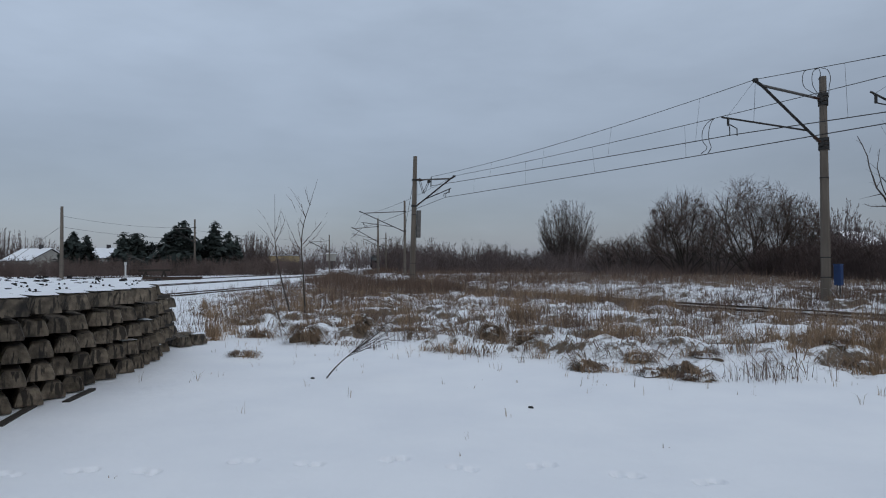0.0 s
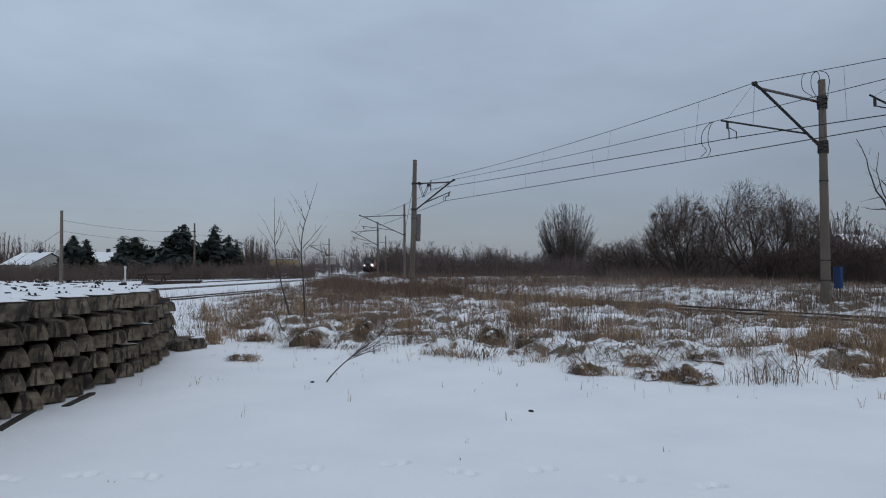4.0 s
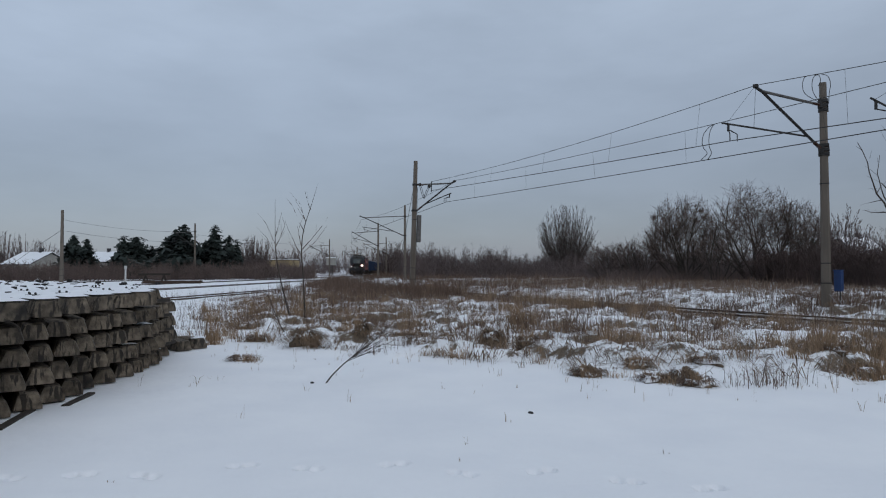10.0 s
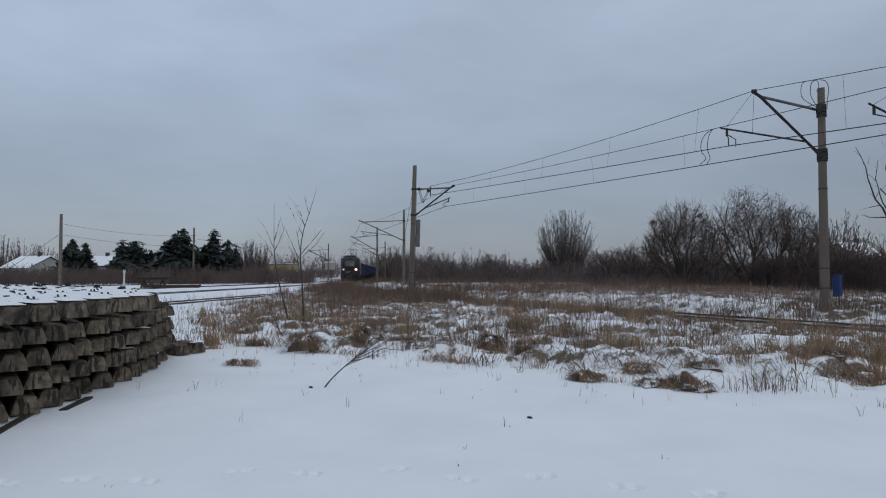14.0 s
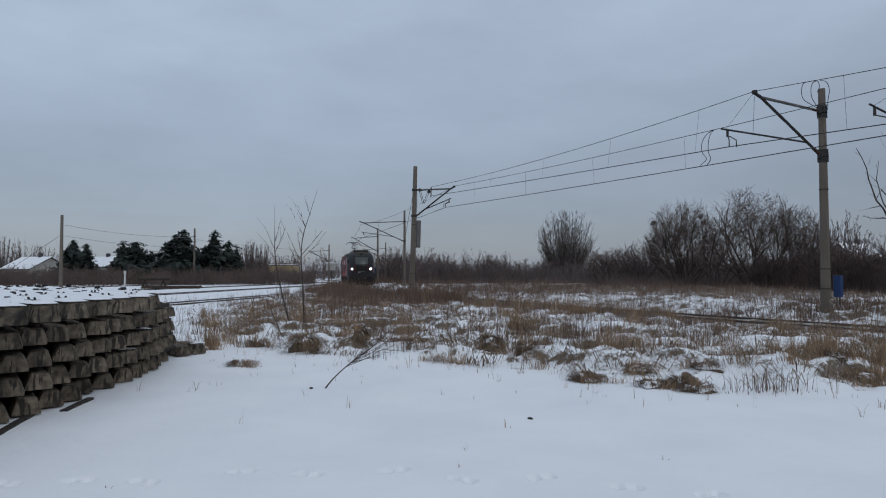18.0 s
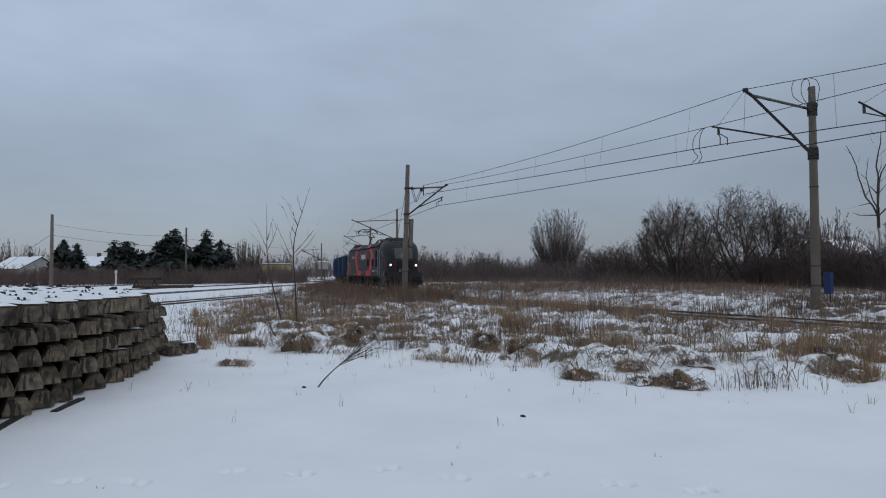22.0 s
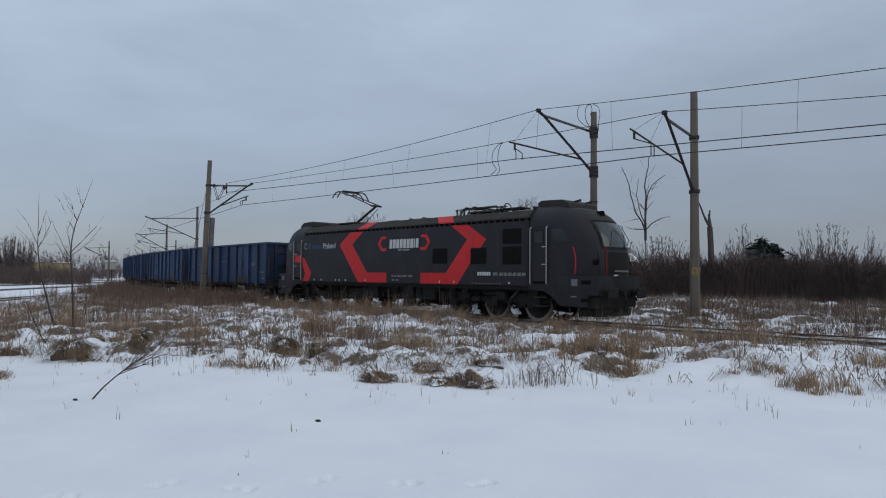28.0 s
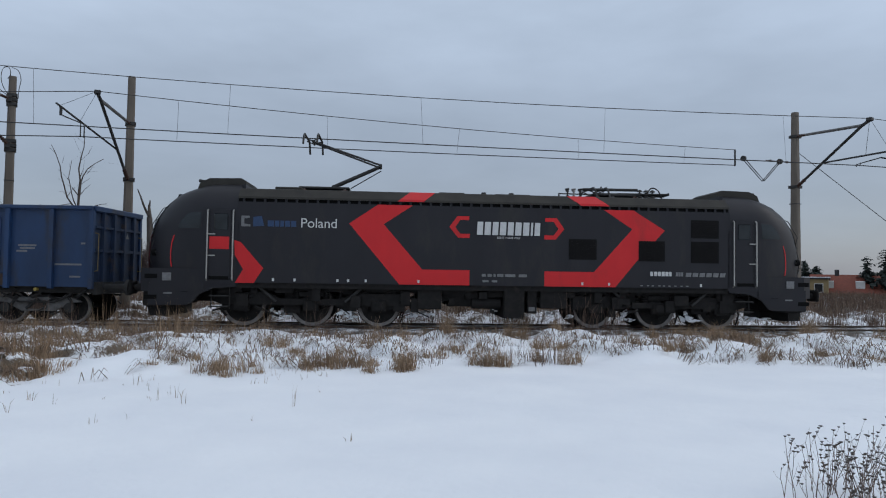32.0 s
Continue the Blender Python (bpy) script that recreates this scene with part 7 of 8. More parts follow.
BESIDE_STACK = [(-5.6, 16.9, "g", 0.6), (-7.7, 22.4, "g", 0.6), (-8.1, 26.8, "s", 0.9), (-5.6, 15.6, "g", 0.55), (-8.8, 30.7, "g", 0.7), (-6.0, 22.3, "s", 0.8),
                (-11.6, 36.3, "s", 0.9), (-10.0, 39.6, "s", 0.9), (-7.3, 33.1, "g", 0.7), (-5.7, 19.2, "d", 0.55), (-4.4, 16.2, "d", 0.6), (-6.9, 24.5, "g", 0.6),
                (-7.0, 19.5, "s", 0.7), (-9.4, 27.5, "g", 0.6), (-6.6, 29.0, "s", 1.0), (-5.2, 26.5, "g", 0.7)]
for n, (x, y, k, h) in enumerate(TUSSOCKS_RAIL + BY_MASTS + BESIDE_STACK + TUSSOCKS_EDGE + TUSSOCKS_ONE + TUSSOCKS_TWO + TUSSOCKS_THREE):
    tussock(x, y, h, k, 200 + n)


tuft = tussock(5.5, 30.0, 0.34, "g", 990)
OCHRE = mat("ochre_dead_grass", (0.42, 0.28, 0.07), 0.85, (0.26, 0.17, 0.05), 3, spread=0.3, island=True)
tuft.children[0].data.materials[0] = OCHRE
tagged(tuft, "small ochre-yellow tuft of dead grass beside the rails", "grass tussock", group="grass tussocks")


# ---- branching plants ----
def tubes_mesh(segs, sides=4):
    """Vertices and quads of tapered tubes: segs rows of p, q, r0, r1."""
    a = np.array([(*s[0], *s[1], s[2], s[3]) for s in segs])
    p, q, r0, r1 = a[:, :3], a[:, 3:6], a[:, 6], a[:, 7]
    d = q - p
    d /= np.maximum(np.linalg.norm(d, axis=1), 1e-6)[:, None]
    ref = np.where(np.abs(d[:, 2:3]) < 0.9, np.array([[0, 0, 1.0]]), np.array([[1.0, 0, 0]]))
    u = np.cross(d, ref)
    u /= np.maximum(np.linalg.norm(u, axis=1), 1e-6)[:, None]
    w = np.cross(d, u)
    n = len(a)
    v = np.empty((n, 2 * sides, 3))
    for k in range(sides):
        c, s = math.cos(2 * math.pi * k / sides), math.sin(2 * math.pi * k / sides)
        v[:, k] = p + (u * c + w * s) * r0[:, None]
        v[:, sides + k] = q + (u * c + w * s) * r1[:, None]
    i = np.arange(n)[:, None] * 2 * sides
    f = np.concatenate([np.concatenate([i + k, i + (k + 1) % sides, i + sides + (k + 1) % sides, i + sides + k], 1) for k in range(sides)])
    return v.reshape(-1, 3), f


def grow(segs, rnd, p, d, length, r, level, kids, wob=0.22, spread=0.7, up=0.15, shrink=0.62, taper=0.45, pieces=4, start=0.25):
    p, d = Vector(p), Vector(d).normalized()
    step = length / pieces
    for k in range(pieces):
        d = (d + Vector((rnd.gauss(0, wob), rnd.gauss(0, wob), rnd.gauss(0, wob) + up))).normalized()
        q = p + d * step
        ra, rb = r * (1 - (1 - taper) * k / pieces), r * (1 - (1 - taper) * (k + 1) / pieces)
        segs.append((tuple(p), tuple(q), ra, rb, level))
        if level > 0 and (k + 1) / pieces > start:
            for _ in range(kids[level - 1]):
                side = Vector((rnd.gauss(0, 1), rnd.gauss(0, 1), rnd.gauss(0, 0.5)))
                side = (side - d * side.dot(d)).normalized()
                nd = (d * (1 - spread * 0.5) + side * spread * rnd.uniform(0.7, 1.2)).normalized()
                grow(segs, rnd, p.lerp(q, rnd.random()), nd, length * shrink * rnd.uniform(0.7, 1.15), rb * 0.62, level - 1, kids, wob, spread, up, shrink, taper, 2 if level == 1 else 3, 0.0)
        p = q


def flat_twigs(segs, seed=1):
    """Vertices and quads of thin tapered twigs, each a strip turned its own way."""
    a = np.array([(*s[0], *s[1], s[2], s[3]) for s in segs])
    p, q, r0, r1 = a[:, :3], a[:, 3:6], a[:, 6:7], a[:, 7:8]
    d = q - p
    u = np.cross(d, np.random.default_rng(seed).normal(size=d.shape))
    u /= np.maximum(np.linalg.norm(u, axis=1), 1e-6)[:, None]
    v = np.stack([p - u * r0, p + u * r0, q + u * r1, q - u * r1], 1).reshape(-1, 3)
    return v, np.arange(len(a) * 4).reshape(-1, 4)


def plant_mesh(name, segs, material, split, sides=4):
    """Two meshes: limbs (levels at or above split) and twigs."""
    limbs, twigs = [s[:4] for s in segs if s[4] >= split], [s[:4] for s in segs if s[4] < split]
    return [tubes_mesh(limbs, sides) if limbs else None, flat_twigs(twigs) if twigs else None]


def place_tree(name, label, x, y, segs, limb_mat, twig_mat, split, category="tree", group="", parts=("trunk", "crown"), sides=5):
    z = gz(x, y) - 0.05
    t = tagged(empty(name, pose(x, y, z)), label, category, group=group)
    for got, m, nm in zip(plant_mesh(name, segs, limb_mat, split, sides), (limb_mat, twig_mat), parts):
        if got:
            mesh_from(nm, got[0].tolist(), got[1].tolist(), m, t)
    return t


def broom_tree(seed, height, rad, stems, twigs, fine, r0=0.075, base=0.9, low=0.30, twig=0.02):
    """Many stems that rise from one foot and sweep apart to a smooth egg-shaped crown of fine upright twigs."""
    rnd = random.Random(seed)
    segs = []
    cz, rz = height * (1 + low) / 2, height * (1 - low) / 2
    for _ in range(stems):
        a, u = rnd.uniform(0, 2 * math.pi), 1 - 1.55 * rnd.random() ** 1.15
        q = math.sqrt(max(0.0, 1 - u * u))
        k = rnd.uniform(0.80, 0.99)
        tip = Vector((math.cos(a) * q * rad * k, math.sin(a) * q * rad * k, cz + u * rz * k))
        foot = Vector((math.cos(a) * base * rnd.random(), math.sin(a) * base * rnd.random(), 0))
        knee = Vector((foot.x + (tip.x - foot.x) * 0.52, foot.y + (tip.y - foot.y) * 0.52, tip.z * 0.40))
        prev, n = foot, 9
        for i in range(1, n + 1):
            f = i / n
            p = foot * (1 - f) ** 2 + knee * 2 * f * (1 - f) + tip * f * f + Vector((rnd.gauss(0, 0.05), rnd.gauss(0, 0.05), 0))
            segs.append((tuple(prev), tuple(p), r0 * (1.1 - f), r0 * (1.1 - f - 0.9 / n), 1))
            if f > 0.3:
                for _ in range(twigs):
                    d = ((p - prev).normalized() + Vector((rnd.gauss(0, 0.30), rnd.gauss(0, 0.30), rnd.gauss(0.16, 0.16)))).normalized()
                    L = height * 0.115 * rnd.uniform(0.5, 1.1) * (1.35 - 0.9 * f)
                    m = prev.lerp(p, rnd.random())
                    segs.append((tuple(m), tuple(m + d * L), twig, twig * 0.5, 0))
                    for _ in range(fine):
                        g = (d + Vector((rnd.gauss(0, 0.33), rnd.gauss(0, 0.33), rnd.gauss(0.08, 0.2)))).normalized()
                        m2 = m + d * L * rnd.uniform(0.2, 0.9)
                        segs.append((tuple(m2), tuple(m2 + g * L * rnd.uniform(0.3, 0.65)), twig * 0.7, twig * 0.4, 0))
            prev = p
    return segs


def crown_tree(seed, height, rad, limbs, fan=0.9, base=0.5, r0=0.10, low=0.30, twig=0.012, dense=1.0, crook=0.16, rise=0.05):
    """Limbs that fan out from the foot and fork again and again until they fill a ragged dome."""
    rnd = random.Random(seed)
    segs = []
    zc = height * low

    def inside(p, k=1.0):
        z = p.z
        w = rad * math.sqrt(max(0.0, 1 - ((z - zc) / (height - zc)) ** 2)) if z > zc else rad * (0.72 + 0.28 * z / zc)
        return z < height * k and math.hypot(p.x, p.y) < w * k

    def fork(p, d, L, r, level):
        n = 4 if level > 2 else 3
        reach = rnd.uniform(0.86, 1.03)
        for i in range(n):
            d = (d + Vector((rnd.gauss(0, crook), rnd.gauss(0, crook), rnd.gauss(rise, crook)))).normalized()
            q = p + d * (L / n)
            if not inside(q, reach) and q.z > 0.2:
                return
            if q.z < 0.1:
                d.z = abs(d.z) + 0.3
                q = p + d * (L / n)
            ra, rb = r * (1 - 0.45 * i / n), r * (1 - 0.45 * (i + 1) / n)
            segs.append((tuple(p), tuple(q), ra, rb, 1 if level > 1 else 0))
            if level > 0 and (i > 0 or level < 4):
                kids = 2 if rnd.random() < dense else 1
                if level == 1:
                    kids += 1
                for _ in range(kids):
                    s = Vector((rnd.gauss(0, 1), rnd.gauss(0, 1), rnd.gauss(0, 0.7)))
                    s = (s - d * s.dot(d)).normalized()
                    nd = (d * 0.85 + s * rnd.uniform(0.35, 0.85)).normalized()
                    if level == 1:
                        m = p.lerp(q, rnd.random())
                        e = m + nd * rnd.uniform(0.35, 0.95) * (height / 9)
                        segs.append((tuple(m), tuple(e), twig, twig * 0.5, 0))
                    else:
                        fork(p.lerp(q, rnd.random()), nd, L * rnd.uniform(0.5, 0.74), max(twig * 1.2, rb * 0.62), level - 1)
            p = q
    for k in range(limbs):
        a = 2 * math.pi * (k + rnd.random()) / limbs
        t = fan * math.sqrt((k % 4 + rnd.random()) / 4)
        d = Vector((math.cos(a) * math.sin(t), math.sin(a) * math.sin(t), math.cos(t)))
        foot = Vector((math.cos(a) * base * rnd.random(), math.sin(a) * base * rnd.random(), 0))
        fork(foot, d, height * rnd.uniform(0.62, 0.8), r0 * rnd.uniform(0.6, 1.15), 4)
    return segs


def bearing(az, d):
    return -math.sin(radians(az)) * d, math.cos(radians(az)) * d


# round tree behind the field
place_tree("bare_round_tree", "bare round-crowned tree of many rising stems", 19.6, 108.2,
           broom_tree(41, 11.9, 4.9, 200, 6, 4, 0.030, 1.3, 0.22, 0.0105), HAZY, BIRCH, 1, "tree")
# bearing, distance, height, half-width of trees behind the houses
for n, (az, d, h, w) in enumerate(((32.9, 165, 8.6, 3.6), (31.6, 160, 8.2, 3.4), (30.4, 162, 7.0, 2.8), (28.9, 175, 7.2, 3.0), (27.7, 178, 7.0, 2.8), (15.9, 150, 8.0, 2.6), (14.9, 152, 7.4, 2.4), (34.6, 168, 8.4, 3.6))):
    place_tree("bare_tree", "pale bare tree with a rounded crown behind the houses", *bearing(az, d),
               broom_tree(240 + n, h * 1.12, w, 44, 5, 3, 0.08, 0.4, 0.15, 0.026), HAZY, HAZY, 1, "tree", group="bare trees behind houses")
# the big bushes beyond the masts: bearing, distance, height, half-width, limbs, fan, shape of the low edge
BUSHES = [(-24.5, 70, 9.9, 4.7, 12, 0.95, 0.36), (-19.6, 72, 9.0, 4.3, 15, 1.0, 0.34), (-16.0, 73, 5.6, 2.9, 7, 1.0, 0.3), (-27.1, 69, 8.2, 3.3, 10, 0.9, 0.4),
          (-22.0, 69, 7.4, 3.0, 8, 0.9, 0.35), (-13.6, 77, 4.6, 2.8, 6, 1.0, 0.3), (-29.0, 71, 4.8, 2.8, 5, 1.0, 0.3)]
for n, (az, d, h, w, limbs, fan, low) in enumerate(BUSHES):
    place_tree("bare_bush", "tallest bare bush with a fan of dark forking limbs" if n == 0 else "tall bare many-stemmed bush of dark twigs", *bearing(az, d),
               crown_tree(50 + n, h, w, limbs, fan, 0.8, 0.11 if n < 2 else 0.07, low, 0.0095, 0.72), BARK, TWIG, 1, "bush", group="bare bushes")
for n, (x, y, z, r0) in enumerate(((21.6, 69.3, 6.7, 0.30), (22.4, 69.0, 6.6, 0.18), (23.1, 68.7, 6.7, 0.16), (25.7, 67.5, 7.2, 0.26), (26.0, 67.3, 6.6, 0.24), (24.3, 68.0, 7.0, 0.2))):
    rnd = random.Random(70 + n)
    segs = []
    for _ in range(110):
        d = Vector((rnd.gauss(0, 1), rnd.gauss(0, 1), rnd.gauss(0, 1))).normalized()
        e = Vector((rnd.gauss(0, 1), rnd.gauss(0, 1), rnd.gauss(0, 1))).normalized()
        segs.append((tuple(d * r0 * 0.4 * rnd.random()), tuple(d * r0 + e * r0 * 0.3), 0.02, 0.012))
    v, f = tubes_mesh(segs, 3)
    ob = mesh_from("mistletoe_ball", v.tolist(), f.tolist(), TWIG_RED)
    ob.matrix_basis = pose(x, y, z)
    tagged(ob, "dark round mistletoe clump in a bare bush", "mistletoe", group="mistletoe")
# dead tree and a broken trunk
rnd = random.Random(91)
segs = []
grow(segs, rnd, (0, 0, 0), (0.02, 0, 1), 6.2, 0.22, 0, (), 0.05, pieces=4, taper=0.75)
fork = Vector(segs[-1][1])
for d, l, r0 in (((-0.5, 0.1, 0.9), 5.9, 0.075), ((0.02, 0, 1), 6.0, 0.09), ((0.14, 0.2, 1), 5.6, 0.08), ((-0.12, -0.2, 1), 4.6, 0.055), ((0.7, 0.1, 0.6), 2.4, 0.06), ((-0.9, 0, 0.15), 1.8, 0.05)):
    grow(segs, rnd, tuple(fork - Vector((0, 0, rnd.uniform(0, 1.4)))), d, l, r0, 1, (1,), 0.17, 0.7, 0.05, 0.24, taper=0.3, pieces=7)
place_tree("dead_tree", "tall dead tree with a few bare crooked limbs", 33.1, 50.1, segs, DEADWOOD, DEADWOOD, 1, "tree", parts=("trunk", "crown"))
segs = []
grow(segs, rnd, (0, 0, 0), (0, 0, 1), 6.2, 0.32, 0, (), 0.04, pieces=4, taper=0.8)
for d, l, r0 in (((-0.8, 0, 0.7), 2.8, 0.13), ((0.3, 0.2, 0.9), 1.2, 0.2), ((-0.2, 0.2, 1), 1.6, 0.15)):
    grow(segs, rnd, segs[3][1], d, l, r0, 0, (), 0.1, pieces=4, taper=0.4)
place_tree("broken_trunk", "broken dead tree trunk with a leaning side limb", 41.5, 52.5, segs, DEADWOOD, DEADWOOD, 0, "tree", parts=("trunk", "crown"))
# saplings in the grass
def sapling(y, stem, limbs, seed, label):
    """A slender stem through (x, height) places at depth y, with long rising limbs and a few side twigs."""
    rnd = random.Random(seed)
    base = Vector((stem[0][0], 0, 0))
    pts = bow([Vector((a - base.x, rnd.uniform(-0.05, 0.05), h)) for a, h in stem], 4)
    segs = []
    n = len(pts)
    for i, (p, q) in enumerate(zip(pts[:-1], pts[1:])):
        segs.append((tuple(p), tuple(q), 0.030 * (1.05 - i / n), 0.030 * (1.05 - (i + 1) / n), 2))
    for a, h, b, g in limbs:
        p, q = Vector((a - base.x, 0, h)), Vector((b - base.x, rnd.uniform(-0.4, 0.4), g))
        line = bow([p, p.lerp(q, 0.4) + Vector((0, 0, -0.04)), p.lerp(q, 0.75) + Vector((0.02, 0, -0.03)), q], 3)
        m = len(line)
        for i, (u, v) in enumerate(zip(line[:-1], line[1:])):
            segs.append((tuple(u), tuple(v), 0.013 * (1.1 - i / m), 0.013 * (1.1 - (i + 1) / m), 1))
            if i % 3 == 1:
                d = (v - u).normalized() + Vector((rnd.gauss(0, 0.4), rnd.gauss(0, 0.4), 0.2))
                segs.append((tuple(u), tuple(u + d * rnd.uniform(0.15, 0.4)), 0.006, 0.003, 1))
    place_tree("sapling", label, base.x, y, segs, BARK, TWIG, 2, "sapling", group="saplings", parts=("stem", "crown"))


sapling(21.5, [(-4.37, 0.0), (-4.43, 1.25), (-4.48, 2.15), (-4.42, 2.85), (-4.21, 3.55), (-3.98, 4.33)],
        [(-4.40, 2.8, -4.85, 3.78), (-4.45, 2.25, -3.62, 3.25), (-4.47, 2.0, -5.0, 2.9), (-4.47, 2.1, -3.95, 2.75), (-4.35, 3.1, -4.5, 3.75), (-4.2, 3.5, -4.3, 3.9), (-4.47, 1.8, -4.95, 2.5), (-4.46, 2.2, -4.72, 3.0)],
        131, "slender bare sapling standing in dry grass")
sapling(21.0, [(-4.72, 0.0), (-4.92, 0.75), (-5.10, 1.45), (-5.20, 2.1), (-5.20, 2.7), (-5.22, 3.72)],
        [(-5.20, 2.3, -5.66, 3.1), (-5.19, 2.2, -4.92, 3.05), (-5.19, 2.0, -5.62, 2.6), (-5.2, 2.5, -5.02, 3.05)],
        132, "leaning bare sapling with a few upright limbs")
rnd = random.Random(140)
segs = []
grow(segs, rnd, (0, 0, 0), (-0.55, 0.1, 0.75), 1.3, 0.02, 1, (1,), 0.10, 0.5, 0.06, 0.35, taper=0.3, pieces=5)
place_tree("leaning_sapling", "dark leaning dead stalk in the grass", -4.3, 18.6, segs, BARK, TWIG, 1, "sapling", parts=("stem", "crown"))
# fallen branch lying in the snow
rnd = random.Random(150)
segs = []
stem = bow([Vector(p) for p in ((0, 0, 0), (0.13, 0.02, 0.17), (0.34, 0.05, 0.37), (0.54, 0.08, 0.52), (0.78, 0.1, 0.70))], 3)
for i, (p, q) in enumerate(zip(stem[:-1], stem[1:])):
    segs.append((tuple(p), tuple(q), 0.013 * (1.08 - i / len(stem)), 0.013 * (1.08 - (i + 1) / len(stem)), 1))
for f, tx, tz in ((0.45, 0.70, 0.72), (0.5, 0.88, 0.62), (0.55, 0.80, 0.84), (0.6, 0.98, 0.74), (0.65, 0.92, 0.86), (0.7, 1.0, 0.66), (0.75, 0.84, 0.80), (0.8, 1.04, 0.80), (0.5, 0.62, 0.68), (0.6, 0.86, 0.56), (0.85, 0.98, 0.90)):
    p, q = stem[int(f * (len(stem) - 1))], Vector((tx, rnd.uniform(-0.1, 0.25), tz))
    mid = p.lerp(q, 0.5) + Vector((rnd.gauss(0, 0.02), 0, rnd.gauss(-0.01, 0.02)))
    segs += [(tuple(p), tuple(mid), 0.007, 0.005, 1), (tuple(mid), tuple(q), 0.005, 0.003, 1)]
    for _ in range(2):
        m = mid.lerp(q, rnd.random())
        segs.append((tuple(m), tuple(m + (q - p).normalized() * 0.14 + Vector((rnd.gauss(0, 0.05), rnd.gauss(0, 0.05), rnd.gauss(0.02, 0.04)))), 0.003, 0.002, 1))
place_tree("fallen_branch", "dry twiggy branch leaning out of the snow", -1.83, 10.45, segs, BARK, TWIG, 1, "branch", parts=("stem", "crown"))
for x, y, s in ((-2.0, 10.4, 0.03), (1.05, 8.2, 0.028)):
    bm = B()
    bmesh.ops.create_icosphere(bm, subdivisions=2, radius=1.0)
    for v in bm.verts:
        v.co = Vector((v.co.x * s * (1 + 0.3 * noise.noise(v.co * 2)), v.co.y * s * 1.6, v.co.z * s * 0.6))
    o = obj("stone", bm, FASTENING)
    o.matrix_basis = pose(x, y, gz(x, y) + s * 0.2, 0, 0, 30)
    tagged(o, "small dark stone half sunk in snow", "stone", group="stones")
# weeds with flat seed heads near the camera
rnd = random.Random(160)
for n, (cx, cy) in enumerate(((6.45, -0.28), (6.75, -0.45), (7.05, -0.66), (6.2, -0.5), (6.4, -0.75))):
    t = tagged(empty("tansy_clump", pose(cx, cy, gz(cx, cy) - 0.02)), "clump of dead tansy stems with flat dark seed heads in snow", "weeds", group="tansy clumps")
    segs, heads = [], B()
    for _ in range(19):
        bx, by = rnd.gauss(0, 0.16), rnd.gauss(0, 0.16)
        d = Vector((rnd.gauss(0, 0.16), rnd.gauss(0, 0.16), 1))
        h = rnd.uniform(0.22, 0.55)
        s0 = len(segs)
        grow(segs, rnd, (bx, by, 0), d, h, 0.0027, 1, (1,), 0.16, 0.5, 0.12, 0.3, taper=0.6, pieces=4, start=0.4)
        crest = max(s[1][2] for s in segs[s0:])
        for s in segs[s0:]:
            if s[1][2] > crest - 0.09 and rnd.random() < 0.7:
                q = Vector(s[1])
                tube(heads, q, q + Vector((0, 0, 0.010)), 0.006, 7, rnd.uniform(0.012, 0.019))
    got = plant_mesh("tansy", segs, STEM, 0, 4)
    tagged(mesh_from("stem_tangle", got[0][0].tolist(), got[0][1].tolist(), STEM, t), kind="stuff")
    tagged(part("seed_head", heads, BARK, t), "flat dark seed heads", kind="stuff")


# ---- thickets, far woods ----
def strip_of_shrubs(name, label, places, protos, material, seed):
    r = np.random.default_rng(seed)
    vs, fs, o = [], [], 0
    zz = ground_z(np.array([p[0] for p in places]), np.array([p[1] for p in places]))
    for (x, y, s), z in zip(places, zz):
        v, f = protos[r.integers(len(protos))]
        a = r.uniform(0, 2 * np.pi)
        c, n = math.cos(a), math.sin(a)
        w = v * np.array([s * r.uniform(0.85, 1.25), s * r.uniform(0.85, 1.25), s])
        vs.append(np.stack([w[:, 0] * c - w[:, 1] * n + x, w[:, 0] * n + w[:, 1] * c + y, w[:, 2] + z - 0.05], 1))
        fs.append(f + o)
        o += len(v)
    ob = mesh_from(name, np.concatenate(vs).tolist(), np.concatenate(fs).tolist(), material)
    return tagged(ob, label, "bushes", kind="stuff")


